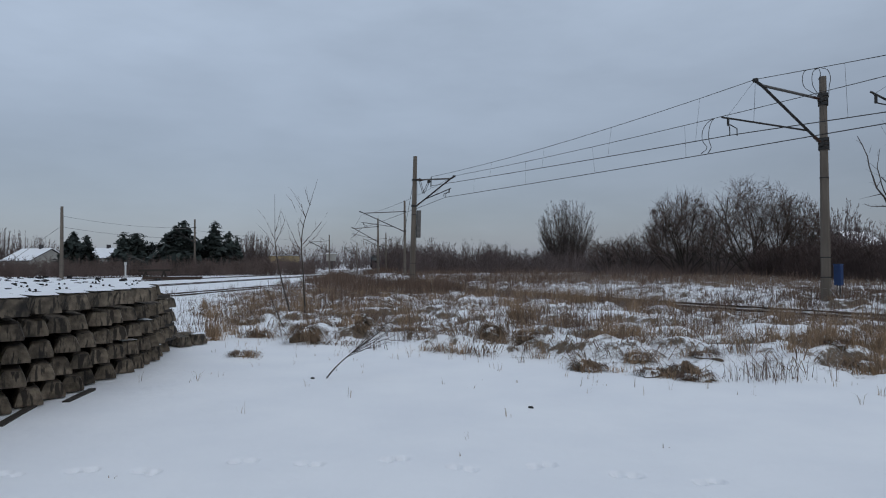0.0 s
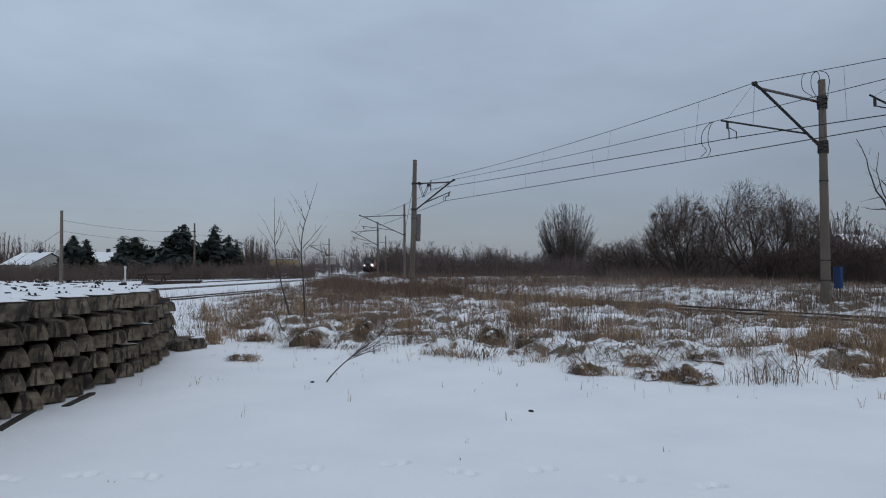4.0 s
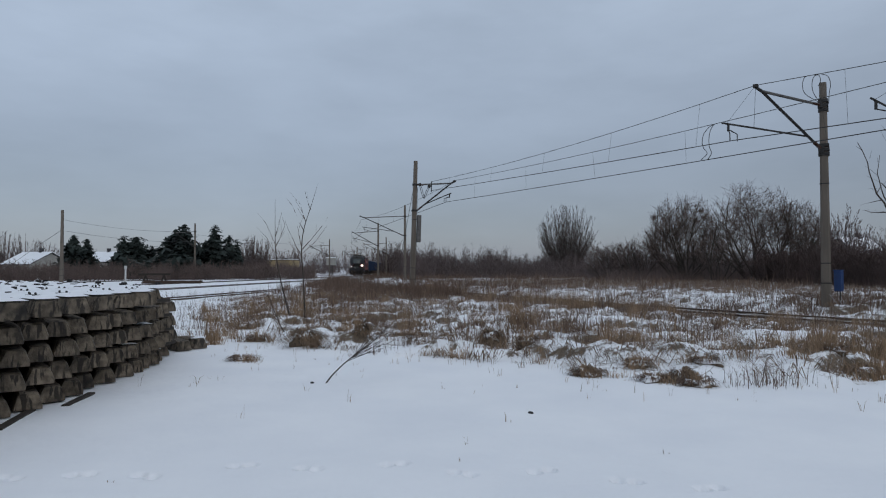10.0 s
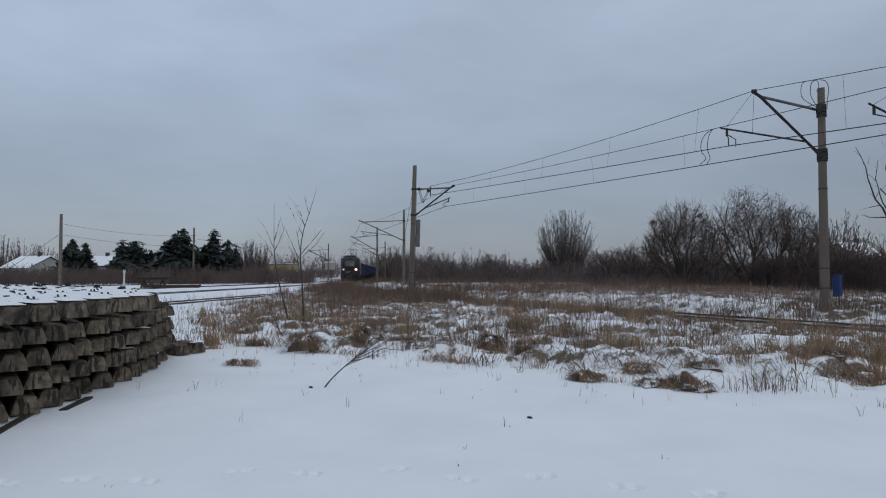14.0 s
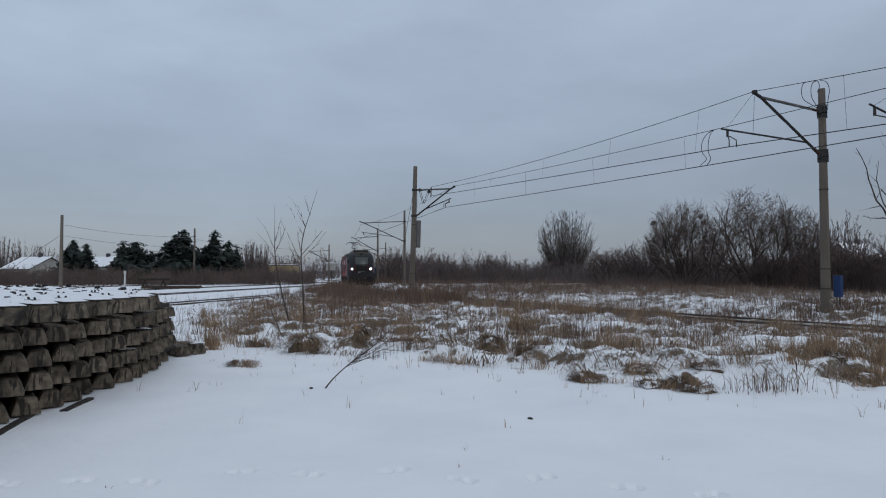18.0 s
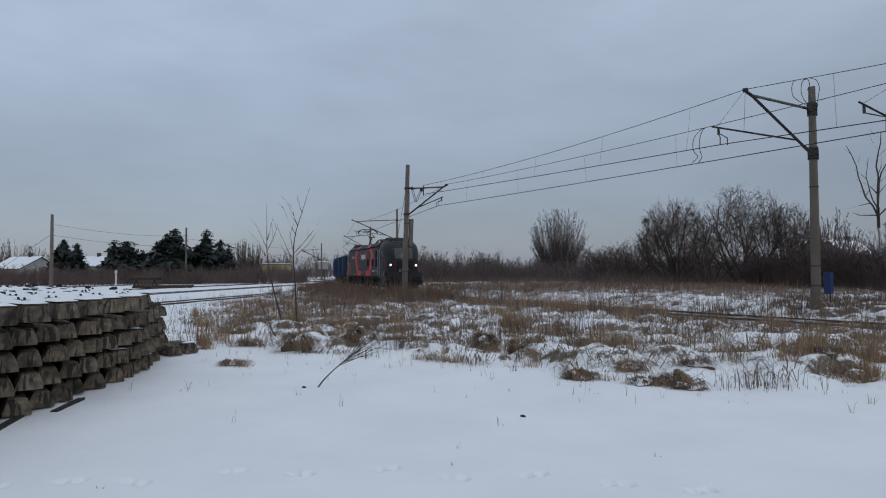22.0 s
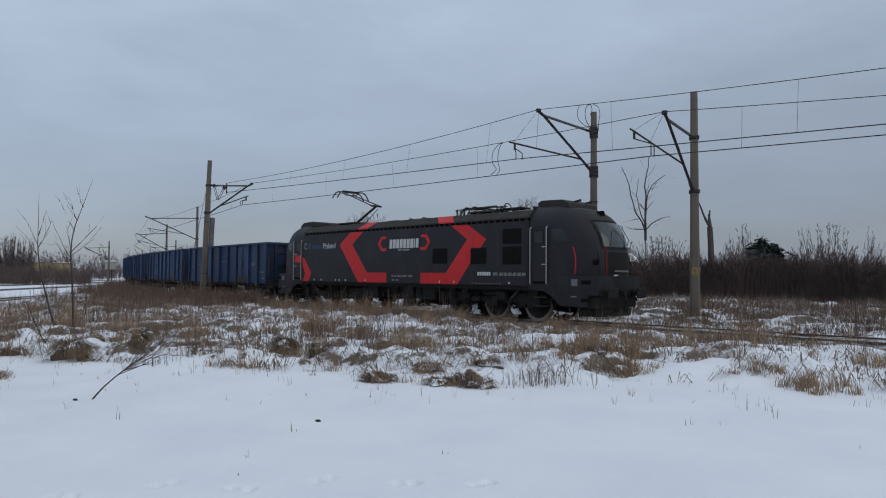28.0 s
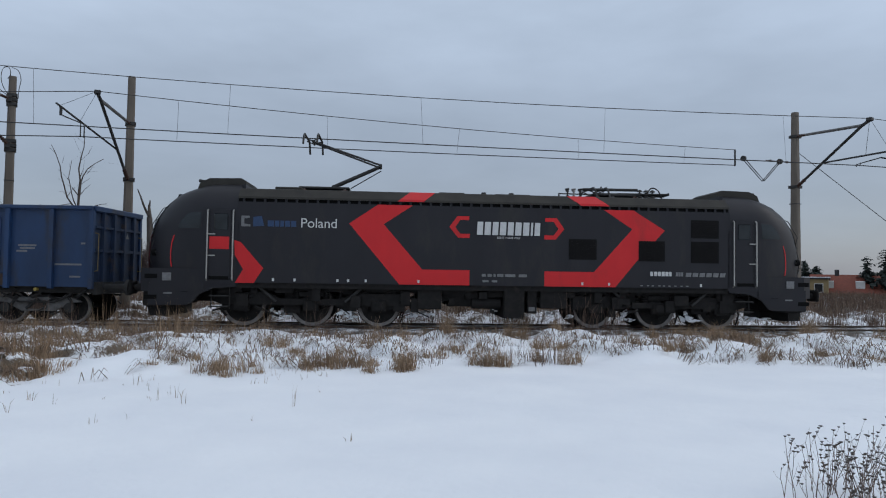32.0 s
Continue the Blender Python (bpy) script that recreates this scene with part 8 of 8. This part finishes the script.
def proto(seed, stems, twigs, width, spread=0.22, tall=0.0, fine=2, tangle=0.42):
    """A shrub one metre high: thin leaning stems and a haze of fine rising twigs."""
    rnd_p = random.Random(seed)
    segs, tw = [], []
    for _ in range(stems):
        a, k = rnd_p.uniform(0, 2 * math.pi), rnd_p.random()
        p = Vector((math.cos(a), math.sin(a), 0)) * spread * (0.25 if tall else 1.0) * math.sqrt(k)
        d = Vector((math.cos(a) * 0.35 * k, math.sin(a) * 0.35 * k, 1.0))
        L = rnd_p.uniform(0.55, 0.98)
        for i in range(4):
            d = (d + Vector((rnd_p.gauss(0, 0.10), rnd_p.gauss(0, 0.10), 0.05))).normalized()
            q = p + d * L / 4
            segs.append((tuple(p), tuple(q), width * (1.6 - 0.3 * i), width * (1.3 - 0.3 * i)))
            for _ in range(twigs if (i + 1) / 4 > tall else 0):
                e = (d + Vector((rnd_p.gauss(0, tangle), rnd_p.gauss(0, tangle), rnd_p.gauss(0.1, 0.3)))).normalized()
                m, l = p.lerp(q, rnd_p.random()), rnd_p.uniform(0.10, 0.24) * (1.25 - 0.18 * i)
                tw.append((tuple(m), tuple(m + e * l), width, width * 0.5))
                for _ in range(fine):
                    g = (e + Vector((rnd_p.gauss(0, 0.45), rnd_p.gauss(0, 0.45), rnd_p.gauss(0.1, 0.3)))).normalized()
                    m2 = m + e * l * rnd_p.uniform(0.2, 0.9)
                    tw.append((tuple(m2), tuple(m2 + g * l * rnd_p.uniform(0.3, 0.7)), width * 0.7, width * 0.4))
            p = q
    return flat_twigs(segs + tw, seed)


LOW = [proto(300 + k, 9, 8, 0.0040, 0.32, fine=1, tangle=0.75) for k in range(5)]
SPARSE = [proto(360 + k, 6, 4, 0.006, fine=1) for k in range(4)]
THIN = [proto(340 + k, 9, 7, 0.0046, 0.42, fine=1, tangle=0.8) for k in range(5)]


def birch_proto(seed):
    """A bare birch one metre high with a narrow feathery crown."""
    segs = broom_tree(seed, 8.0, 2.0 + 0.6 * (seed % 3), 20, 4, 3, 0.045, 0.15, 0.15, 0.020)
    v, f = flat_twigs([s[:4] for s in segs], seed)
    return v / 8.0, f


TALL = [birch_proto(320 + k) for k in range(6)]


rnd = random.Random(400)
places = []
for k in range(330):
    az = rnd.uniform(-27, 3.5)
    places.append((*bearing(az, rnd.uniform(96, 128) if az > -12 else rnd.uniform(76, 108)), rnd.uniform(2.4, 4.2) + 1.1 * math.sin(az * 1.9) * math.sin(az * 0.7 + 1)))
strip_of_shrubs("far_thicket", "brown line of bare shrubs beyond the field", places, THIN, HAZY, 4)
places = []
EDGE_AZ, EDGE_D = [-76, -62, -58, -52, -44, -36, -32, -27, -22], [34, 34, 37, 42, 46, 48, 54, 60, 66]
for k in range(640):
    az = rnd.uniform(-60, -25)
    places.append((*bearing(az, np.interp(az, EDGE_AZ, EDGE_D) + 1.5 + rnd.uniform(0, 22) * rnd.random()), rnd.uniform(2.3, 3.5) * float(np.interp(az, [-56, -44], [0.68, 1.0]))))
r = np.random.default_rng(61)
azs = np.concatenate([r.uniform(-60, -24, 26000), r.uniform(-27, 3.5, 9000), r.uniform(-76, -56, 8000), r.uniform(-29, -13.5, 5000)])
edge = np.where(azs > -26, np.where(azs > -12, 96, 78), np.interp(azs, EDGE_AZ, EDGE_D)) + r.exponential(4.5, len(azs))
edge[-5000:] = r.uniform(67.5, 73, 5000)
ux, uy = -np.sin(np.radians(azs)) * edge, np.cos(np.radians(azs)) * edge
low = np.where(azs < -58, 0.45, np.where(azs > -26, 0.62, np.interp(azs, [-56, -44], [0.65, 1.0])))
low[-5000:] = 0.75
ub = np.stack([ux, uy, ground_z(ux, uy) - 0.05], 1)
heights, leans, widths = low * r.uniform(0.6, 2.4, len(azs)), r.uniform(0, 0.9, len(azs)), r.uniform(0.009, 0.022, len(azs))
front = (azs < -26) & (azs > -58)
front[-5000:] = False
for mask, material in ((front, THICKET), (~front, TWIG_RED)):
    blade_object("undergrowth", [blades(ub[mask], heights[mask], leans[mask], widths[mask], 62)], material,
                 "brown tangle of upright stalks at the foot of the thicket", "undergrowth")
strip_of_shrubs("thicket", "dense dark brown thicket of bare shrubs along the field edge", places, LOW, THICKET, 5)
places = [(*bearing(rnd.uniform(-50, -27), rnd.uniform(82, 115)), rnd.uniform(5.5, 8.5)) for k in range(26)]
places += [(*bearing(az, np.interp(az, EDGE_AZ, EDGE_D) + rnd.uniform(14, 34)), rnd.uniform(3.2, 4.6) * float(np.interp(az, [-52, -44], [0.75, 1.0]))) for az in (rnd.uniform(-57, -27) for _ in range(80))]
for k in range(60):
    az = rnd.uniform(-64, 3)
    places.append((*bearing(az, rnd.uniform(120, 170)), rnd.uniform(5, 8.5) * (1.0 if az < -26 else 0.8)))
for az, d, h in ((-29.5, 110, 10), (-30.8, 112, 11), (-31.5, 108, 9), (-40.8, 95, 9), (-45.0, 90, 8), (-46.3, 92, 8.5), (-47.0, 90, 8), (-48.4, 94, 7.5)):
    places.append((*bearing(az, d), h))
strip_of_shrubs("bare_trees_behind", "pale bare birches standing behind the thicket", places, TALL, HAZY, 6)
places = [(*bearing(rnd.uniform(10.8, 37), rnd.uniform(104, 128)), rnd.uniform(2.0, 3.3)) for k in range(280)]
strip_of_shrubs("hedge_behind_yard", "brown hedge and scrub beyond the yard tracks", places, THIN, TWIG, 7)
places = [(*bearing(rnd.uniform(13, 38), rnd.uniform(150, 190)), rnd.uniform(4, 6.5)) for k in range(36)]
for az, d, h in ((15.2, 150, 9.5), (15.8, 152, 8.5), (16.4, 150, 8.0), (34.4, 140, 6.5)):
    places.append((*bearing(az, d), h))
strip_of_shrubs("bare_trees_left", "bare grey trees behind the houses", places, TALL, HAZY, 8)
places = [(*bearing(rnd.uniform(-2, 16), rnd.uniform(300, 420)), rnd.uniform(7, 13)) for k in range(90)]
places += [(*bearing(rnd.uniform(-105, -62), rnd.uniform(220, 420)), rnd.uniform(3.0, 6.0)) for k in range(150)]
strip_of_shrubs("far_woods", "low line of far bare woods on the horizon", places, SPARSE, HAZY, 9)
places = [(*bearing(rnd.uniform(-78, -56), rnd.uniform(42, 100)), rnd.uniform(0.9, 1.8)) for k in range(330)]
strip_of_shrubs("field_scrub", "low brown scrub spread over the field", places, SPARSE, THICKET, 12)
places = [(*bearing(rnd.uniform(3, 14), rnd.uniform(170, 260)), rnd.uniform(2.0, 4.0)) for k in range(80)]
places += [(*bearing(rnd.uniform(2.4, 4.6), rnd.uniform(150, 210)), rnd.uniform(5.0, 8.0)) for k in range(24)]
strip_of_shrubs("scrub_up_line", "brown scrub where the tracks run into the distance", places, THIN, HAZY, 10)


def spruce(x, y, h, w, seed, label="dark green spruce behind the yard"):
    r = random.Random(seed)
    blunt = r.choice((0.42, 0.5, 0.6))
    t = tagged(empty("spruce_tree", pose(x, y, gz(x, y) - 0.05)), label, "tree", group="spruces")
    part("trunk", tube(B(), (0, 0, 0), (0, 0, h * 0.95), h * 0.02, 7, 0.02), BARK, t)
    vs, fs = [], []
    z = h * 0.06
    while z < h * 0.99:
        k = 1 - (z / h)
        reach = w * 1.25 * (k ** blunt) * r.uniform(0.5, 1.2) + 0.08
        for b in range(int(9 + 13 * k)):
            a = r.uniform(0, 2 * math.pi)
            L = reach * (1 + 0.35 * math.sin(a * 2 + seed + z)) * r.uniform(0.45, 1.15)
            dx, dy = math.cos(a), math.sin(a)
            for j in range(6):
                f0 = (j + 0.4) / 6
                c = Vector((dx * L * f0, dy * L * f0, z - 0.28 * L * f0 * f0 + 0.05 * L))
                for _ in range(2):
                    o = len(vs)
                    e = Vector((r.gauss(0, 1), r.gauss(0, 1), r.gauss(-0.4, 0.6))).normalized() * L * 0.34
                    g = Vector((-dy, dx, r.uniform(-0.4, 0.4))) * L * 0.19
                    vs += [tuple(c - g), tuple(c + g), tuple(c + e)]
                    fs.append((o, o + 1, o + 2))
        z += h * 0.035
    mesh_from("crown", vs, fs, NEEDLES, t)
    return t


SPRUCES = [(28.6, 126, 6.6, 2.1), (27.7, 128, 6.2, 1.8), (25.2, 124, 6.6, 2.0), (24.3, 125, 6.4, 2.6), (20.9, 122, 8.4, 3.0), (21.5, 124, 7.6, 2.6), (18.6, 124, 8.6, 2.0),
           (17.5, 126, 7.0, 1.6), (19.3, 126, 6.2, 2.0), (16.9, 127, 6.4, 1.6), (-28.6, 100, 5.4, 1.3), (-41.8, 88, 6.4, 2.6), (-42.6, 90, 5.9, 2.2),
           (-84.5, 150, 9.0, 2.6), (-89.5, 150, 9.5, 3.2), (-90.3, 155, 8.5, 2.8), (-93.5, 120, 9.6, 2.4), (-94.6, 118, 10.2, 2.0), (-86.0, 155, 7.0, 2.2), (-77.2, 128, 6.6, 1.3), (-78.2, 130, 6.9, 1.2)]
for n, (az, d, h, w) in enumerate(SPRUCES):
    spruce(*bearing(az, d), h * 1.12 if az > 0 else h, w * 1.32 if az > 0 else w, 500 + n, "dark green spruce behind the yard" if az > 0 else "dark green conifer beyond the field")


# ---- houses and yard things ----
PLASTER = mat("pale_grey_plaster", (0.34, 0.33, 0.30), 0.9, (0.24, 0.23, 0.21), 0.8)
PLASTER_YELLOW = mat("ochre_plaster", (0.33, 0.25, 0.13), 0.9, (0.24, 0.18, 0.09), 0.8)
PLASTER_WHITE = mat("white_plaster", (0.60, 0.60, 0.58), 0.9, (0.45, 0.45, 0.44), 0.8)
ROOF_DARK = mat("dark_roof_sheet", (0.045, 0.042, 0.045), 0.7, (0.028, 0.027, 0.03), 2)
ROOF_RED = mat("red_roof_tiles", (0.22, 0.055, 0.030), 0.8, (0.13, 0.035, 0.022), 3)
PANE = mat("dark_window_pane", (0.02, 0.022, 0.026), 0.1)


def house(x, y, w, d, eaves, ridge, turn, wall, roof, label, snow=1.0, windows=3, storeys=1, sink=0.0, chimney=True):
    h = tagged(empty("house", pose(x, y, gz(x, y) - sink, 0, 0, turn)), label, "house", group="houses")
    bm = B()
    plate(bm, [(-d / 2, -0.2), (d / 2, -0.2), (d / 2, eaves), (0, ridge - 0.08), (-d / 2, eaves)] if ridge > eaves + 0.3 else
          [(-d / 2, -0.2), (d / 2, -0.2), (d / 2, eaves), (-d / 2, eaves)], 0, -w / 2, w / 2)
    part("wall", bm, wall, h)
    o = 0.35
    for sgn in (-1, 1):
        if ridge > eaves + 0.3:
            sl = (ridge - eaves) / (d / 2)
            pts = [(0, ridge), (sgn * (d / 2 + o), eaves - sl * o), (sgn * (d / 2 + o), eaves - sl * o + 0.14), (0, ridge + 0.14)]
            part("roof", plate(B(), pts, 0, -w / 2 - o, w / 2 + o), roof, h)
            if snow > 0:
                pts = [(0.0, ridge + 0.145), (sgn * (d / 2 + o) * snow, ridge - (ridge - eaves + sl * o) * snow + 0.145),
                       (sgn * (d / 2 + o) * snow, ridge - (ridge - eaves + sl * o) * snow + 0.22), (0.0, ridge + 0.24)]
                part("roof_snow", plate(B(), pts, 0, -w / 2 - o, w / 2 + o), SNOW, h, "snow on the roof")
    if ridge <= eaves + 0.3:
        part("roof", box(B(), -w / 2 - 0.2, w / 2 + 0.2, -d / 2 - 0.2, d / 2 + 0.2, eaves, eaves + 0.25), roof, h)
        part("roof_snow", box(B(), -w / 2 - 0.18, w / 2 + 0.18, -d / 2 - 0.18, d / 2 + 0.18, eaves + 0.25, eaves + 0.36), SNOW, h, "snow on the flat roof")
    for st in range(storeys):
        for k in range(windows):
            for sgn in (-1, 1):
                cx, cz = -w / 2 + w * (k + 0.5) / windows, 1.5 + st * 2.8
                win = part("window", box(B(), cx - 0.6, cx + 0.6, *sorted((sgn * (d / 2 - 0.03), sgn * (d / 2 + 0.03))), cz - 0.7, cz + 0.7), PLASTER_WHITE, h)
                part("pane", box(B(), cx - 0.5, cx + 0.5, *sorted((sgn * (d / 2 + 0.028), sgn * (d / 2 + 0.04))), cz - 0.6, cz + 0.6), PANE, win)
    if chimney:
        part("chimney", box(B(), w * 0.15 - 0.3, w * 0.15 + 0.3, -0.3, 0.3, ridge - 0.4, ridge + 0.9), ROOF_DARK, h)
    return h


house(*bearing(30.9, 150), 8, 8, 2.6, 4.7, -25, PLASTER, ROOF_DARK, "low house with a snow-covered gable roof", windows=3)
house(*bearing(26.6, 165), 10, 8, 3.2, 5.2, -20, PLASTER, ROOF_DARK, "house with a white snowy roof behind spruces")
house(*bearing(23.1, 170), 8, 8, 5.4, 5.5, -22, PLASTER, ROOF_DARK, "two-storey pale block with a flat roof", storeys=2, windows=2)
house(*bearing(13.4, 255), 11, 8, 4.6, 4.7, -5, PLASTER_YELLOW, ROOF_DARK, "ochre flat-roofed building with a row of windows", windows=5)
house(*bearing(1.4, 200), 5, 6, 2.4, 5.2, 85, PLASTER_WHITE, ROOF_DARK, "small white-gabled house behind scrub", windows=1, chimney=False)
house(*bearing(-31.2, 125), 8, 7, 3.0, 6.0, 30, PLASTER, ROOF_DARK, "house with a snowy roof behind trees", snow=0.9, windows=2)
house(*bearing(-81.6, 96), 10, 8, 3.0, 5.6, 70, PLASTER_WHITE, ROOF_DARK, "white house with a dark steep roof", snow=0.0, windows=3)
red_house = house(*bearing(-92.3, 121), 9.5, 9, 3.7, 6.4, 88, PLASTER_WHITE, ROOF_RED, "white house with a red tiled roof and two snowy dormers", snow=0.0, windows=3)
for dx in (-1.6, 2.4):
    for sgn in (-1, 1):
        part("dormer", plate(B(), [(sgn * 3.4, 4.3), (sgn * 3.4, 5.5), (sgn * 1.6, 5.6)], 0, dx - 0.6, dx + 0.6), PLASTER_WHITE, red_house, "snowy dormer")
house(*bearing(-89.9, 118), 5, 6, 5.6, 5.7, 88, PLASTER_YELLOW, ROOF_DARK, "ochre flat-roofed house beside a red-roofed one", storeys=2, windows=2, chimney=False)

# signal cabin box, marker post, rack and rails lying beside the yard
m = tagged(empty("signal_box", pose(-26.4, 160.0, -0.2)), "small grey relay cabin with a snowy top on posts", "cabin")
part("cabin", box(B(), -1.0, 1.0, -0.8, 0.8, 2.5, 4.2, 0.05), PLASTER, m)
part("roof", box(B(), -1.1, 1.1, -0.9, 0.9, 4.2, 4.34, 0.03), SNOW, m)
for px in (-0.25, 0.25):
    part("post", box(B(), px - 0.1, px + 0.1, -0.1, 0.1, -0.1, 2.5), STEEL_DARK, m)
mp = tagged(empty("marker_post", pose(-35.1, 75.0, -0.17)), "short white marker post standing in snow", "post")
part("post", box(B(), -0.08, 0.08, -0.07, 0.07, 0, 1.8, 0.02), PLASTER_WHITE, mp)
part("cap", box(B(), -0.12, 0.12, -0.09, 0.09, 1.72, 2.05, 0.02), PLASTER_WHITE, mp)
rk = tagged(empty("low_trestle", pose(-34.2, 80.4, -0.17, 0, 0, 22)), "dark timber trestle with a plank on splayed legs", "trestle")
part("plank", box(B(), -1.75, 1.75, -0.15, 0.15, 0.95, 1.18, 0.02), BATTEN, rk)
for px in (-0.95, 1.05):
    part("leg", tube(B(), (px, 0, 0.92), (px - 0.35, 0.1, 0), 0.10, 6), BATTEN, rk)
    part("leg", tube(B(), (px, 0, 0.92), (px + 0.35, -0.1, 0), 0.10, 6), BATTEN, rk)
for k in range(6):
    rl = obj("loose_rail", box(B(), -3.0, 3.0, -0.07, 0.07, 0, 0.17, 0.01), RAIL_STEEL)
    rl.matrix_basis = pose(-31.6 + 0.5 * (k % 2), 78.0 + (k % 3) * 0.5, -0.17 + 0.172 * (k // 3), 0, 0, 2 + 2 * (k % 3))
    tagged(rl, "dark rusty rail lying in a pile in the snow", "rail", group="loose rails")


# ---- movement ----
def run_at(t):
    ts, ps = [r[0] for r in RUN], [r[1] for r in RUN]
    i = min(max(int(np.searchsorted(ts, t)) - 1, 1), len(ts) - 3)
    total = 0.0
    for a in range(i - 1, i + 3):                               # a cubic through the four nearest rows
        term = ps[a]
        for b in range(i - 1, i + 3):
            if a != b:
                term *= (t - ts[b]) / (ts[a] - ts[b])
        total += term
    return float(total)


def rail_pose(s_mid, pivot):
    """The pose of a vehicle whose two pivots stand on the track, x forwards."""
    ax, ay, _ = on_track(s_mid + pivot)
    bx, by, _ = on_track(s_mid - pivot)
    return pose((ax + bx) / 2, (ay + by) / 2, 0.0, 0, 0, math.degrees(math.atan2(ay - by, ax - bx)))


LOCO_HALF, LOCO_LENGTH, WAGON_LEN = 10.325, 20.56, 14.04


def motions():
    times = [round(0.5 * k, 1) for k in range(65)]
    walk(loco, [(t, rail_pose(run_at(t) - LOCO_HALF, 5.16)) for t in times])
    for k, w in enumerate(WAGONS):
        back = LOCO_LENGTH + WAGON_LEN * (k + 0.5)
        walk(w, [(t, rail_pose(run_at(t) - back, 4.5)) for t in times])
    fine = [k / 15 for k in range(481)]
    start = run_at(0)
    for sets in (WHEELSETS, WAGON_SETS):
        for ob, x, r in sets:
            walk(ob, [(t, pose(x, 0, r, 0, math.degrees((run_at(t) - start) / r), 0)) for t in fine])


motions()
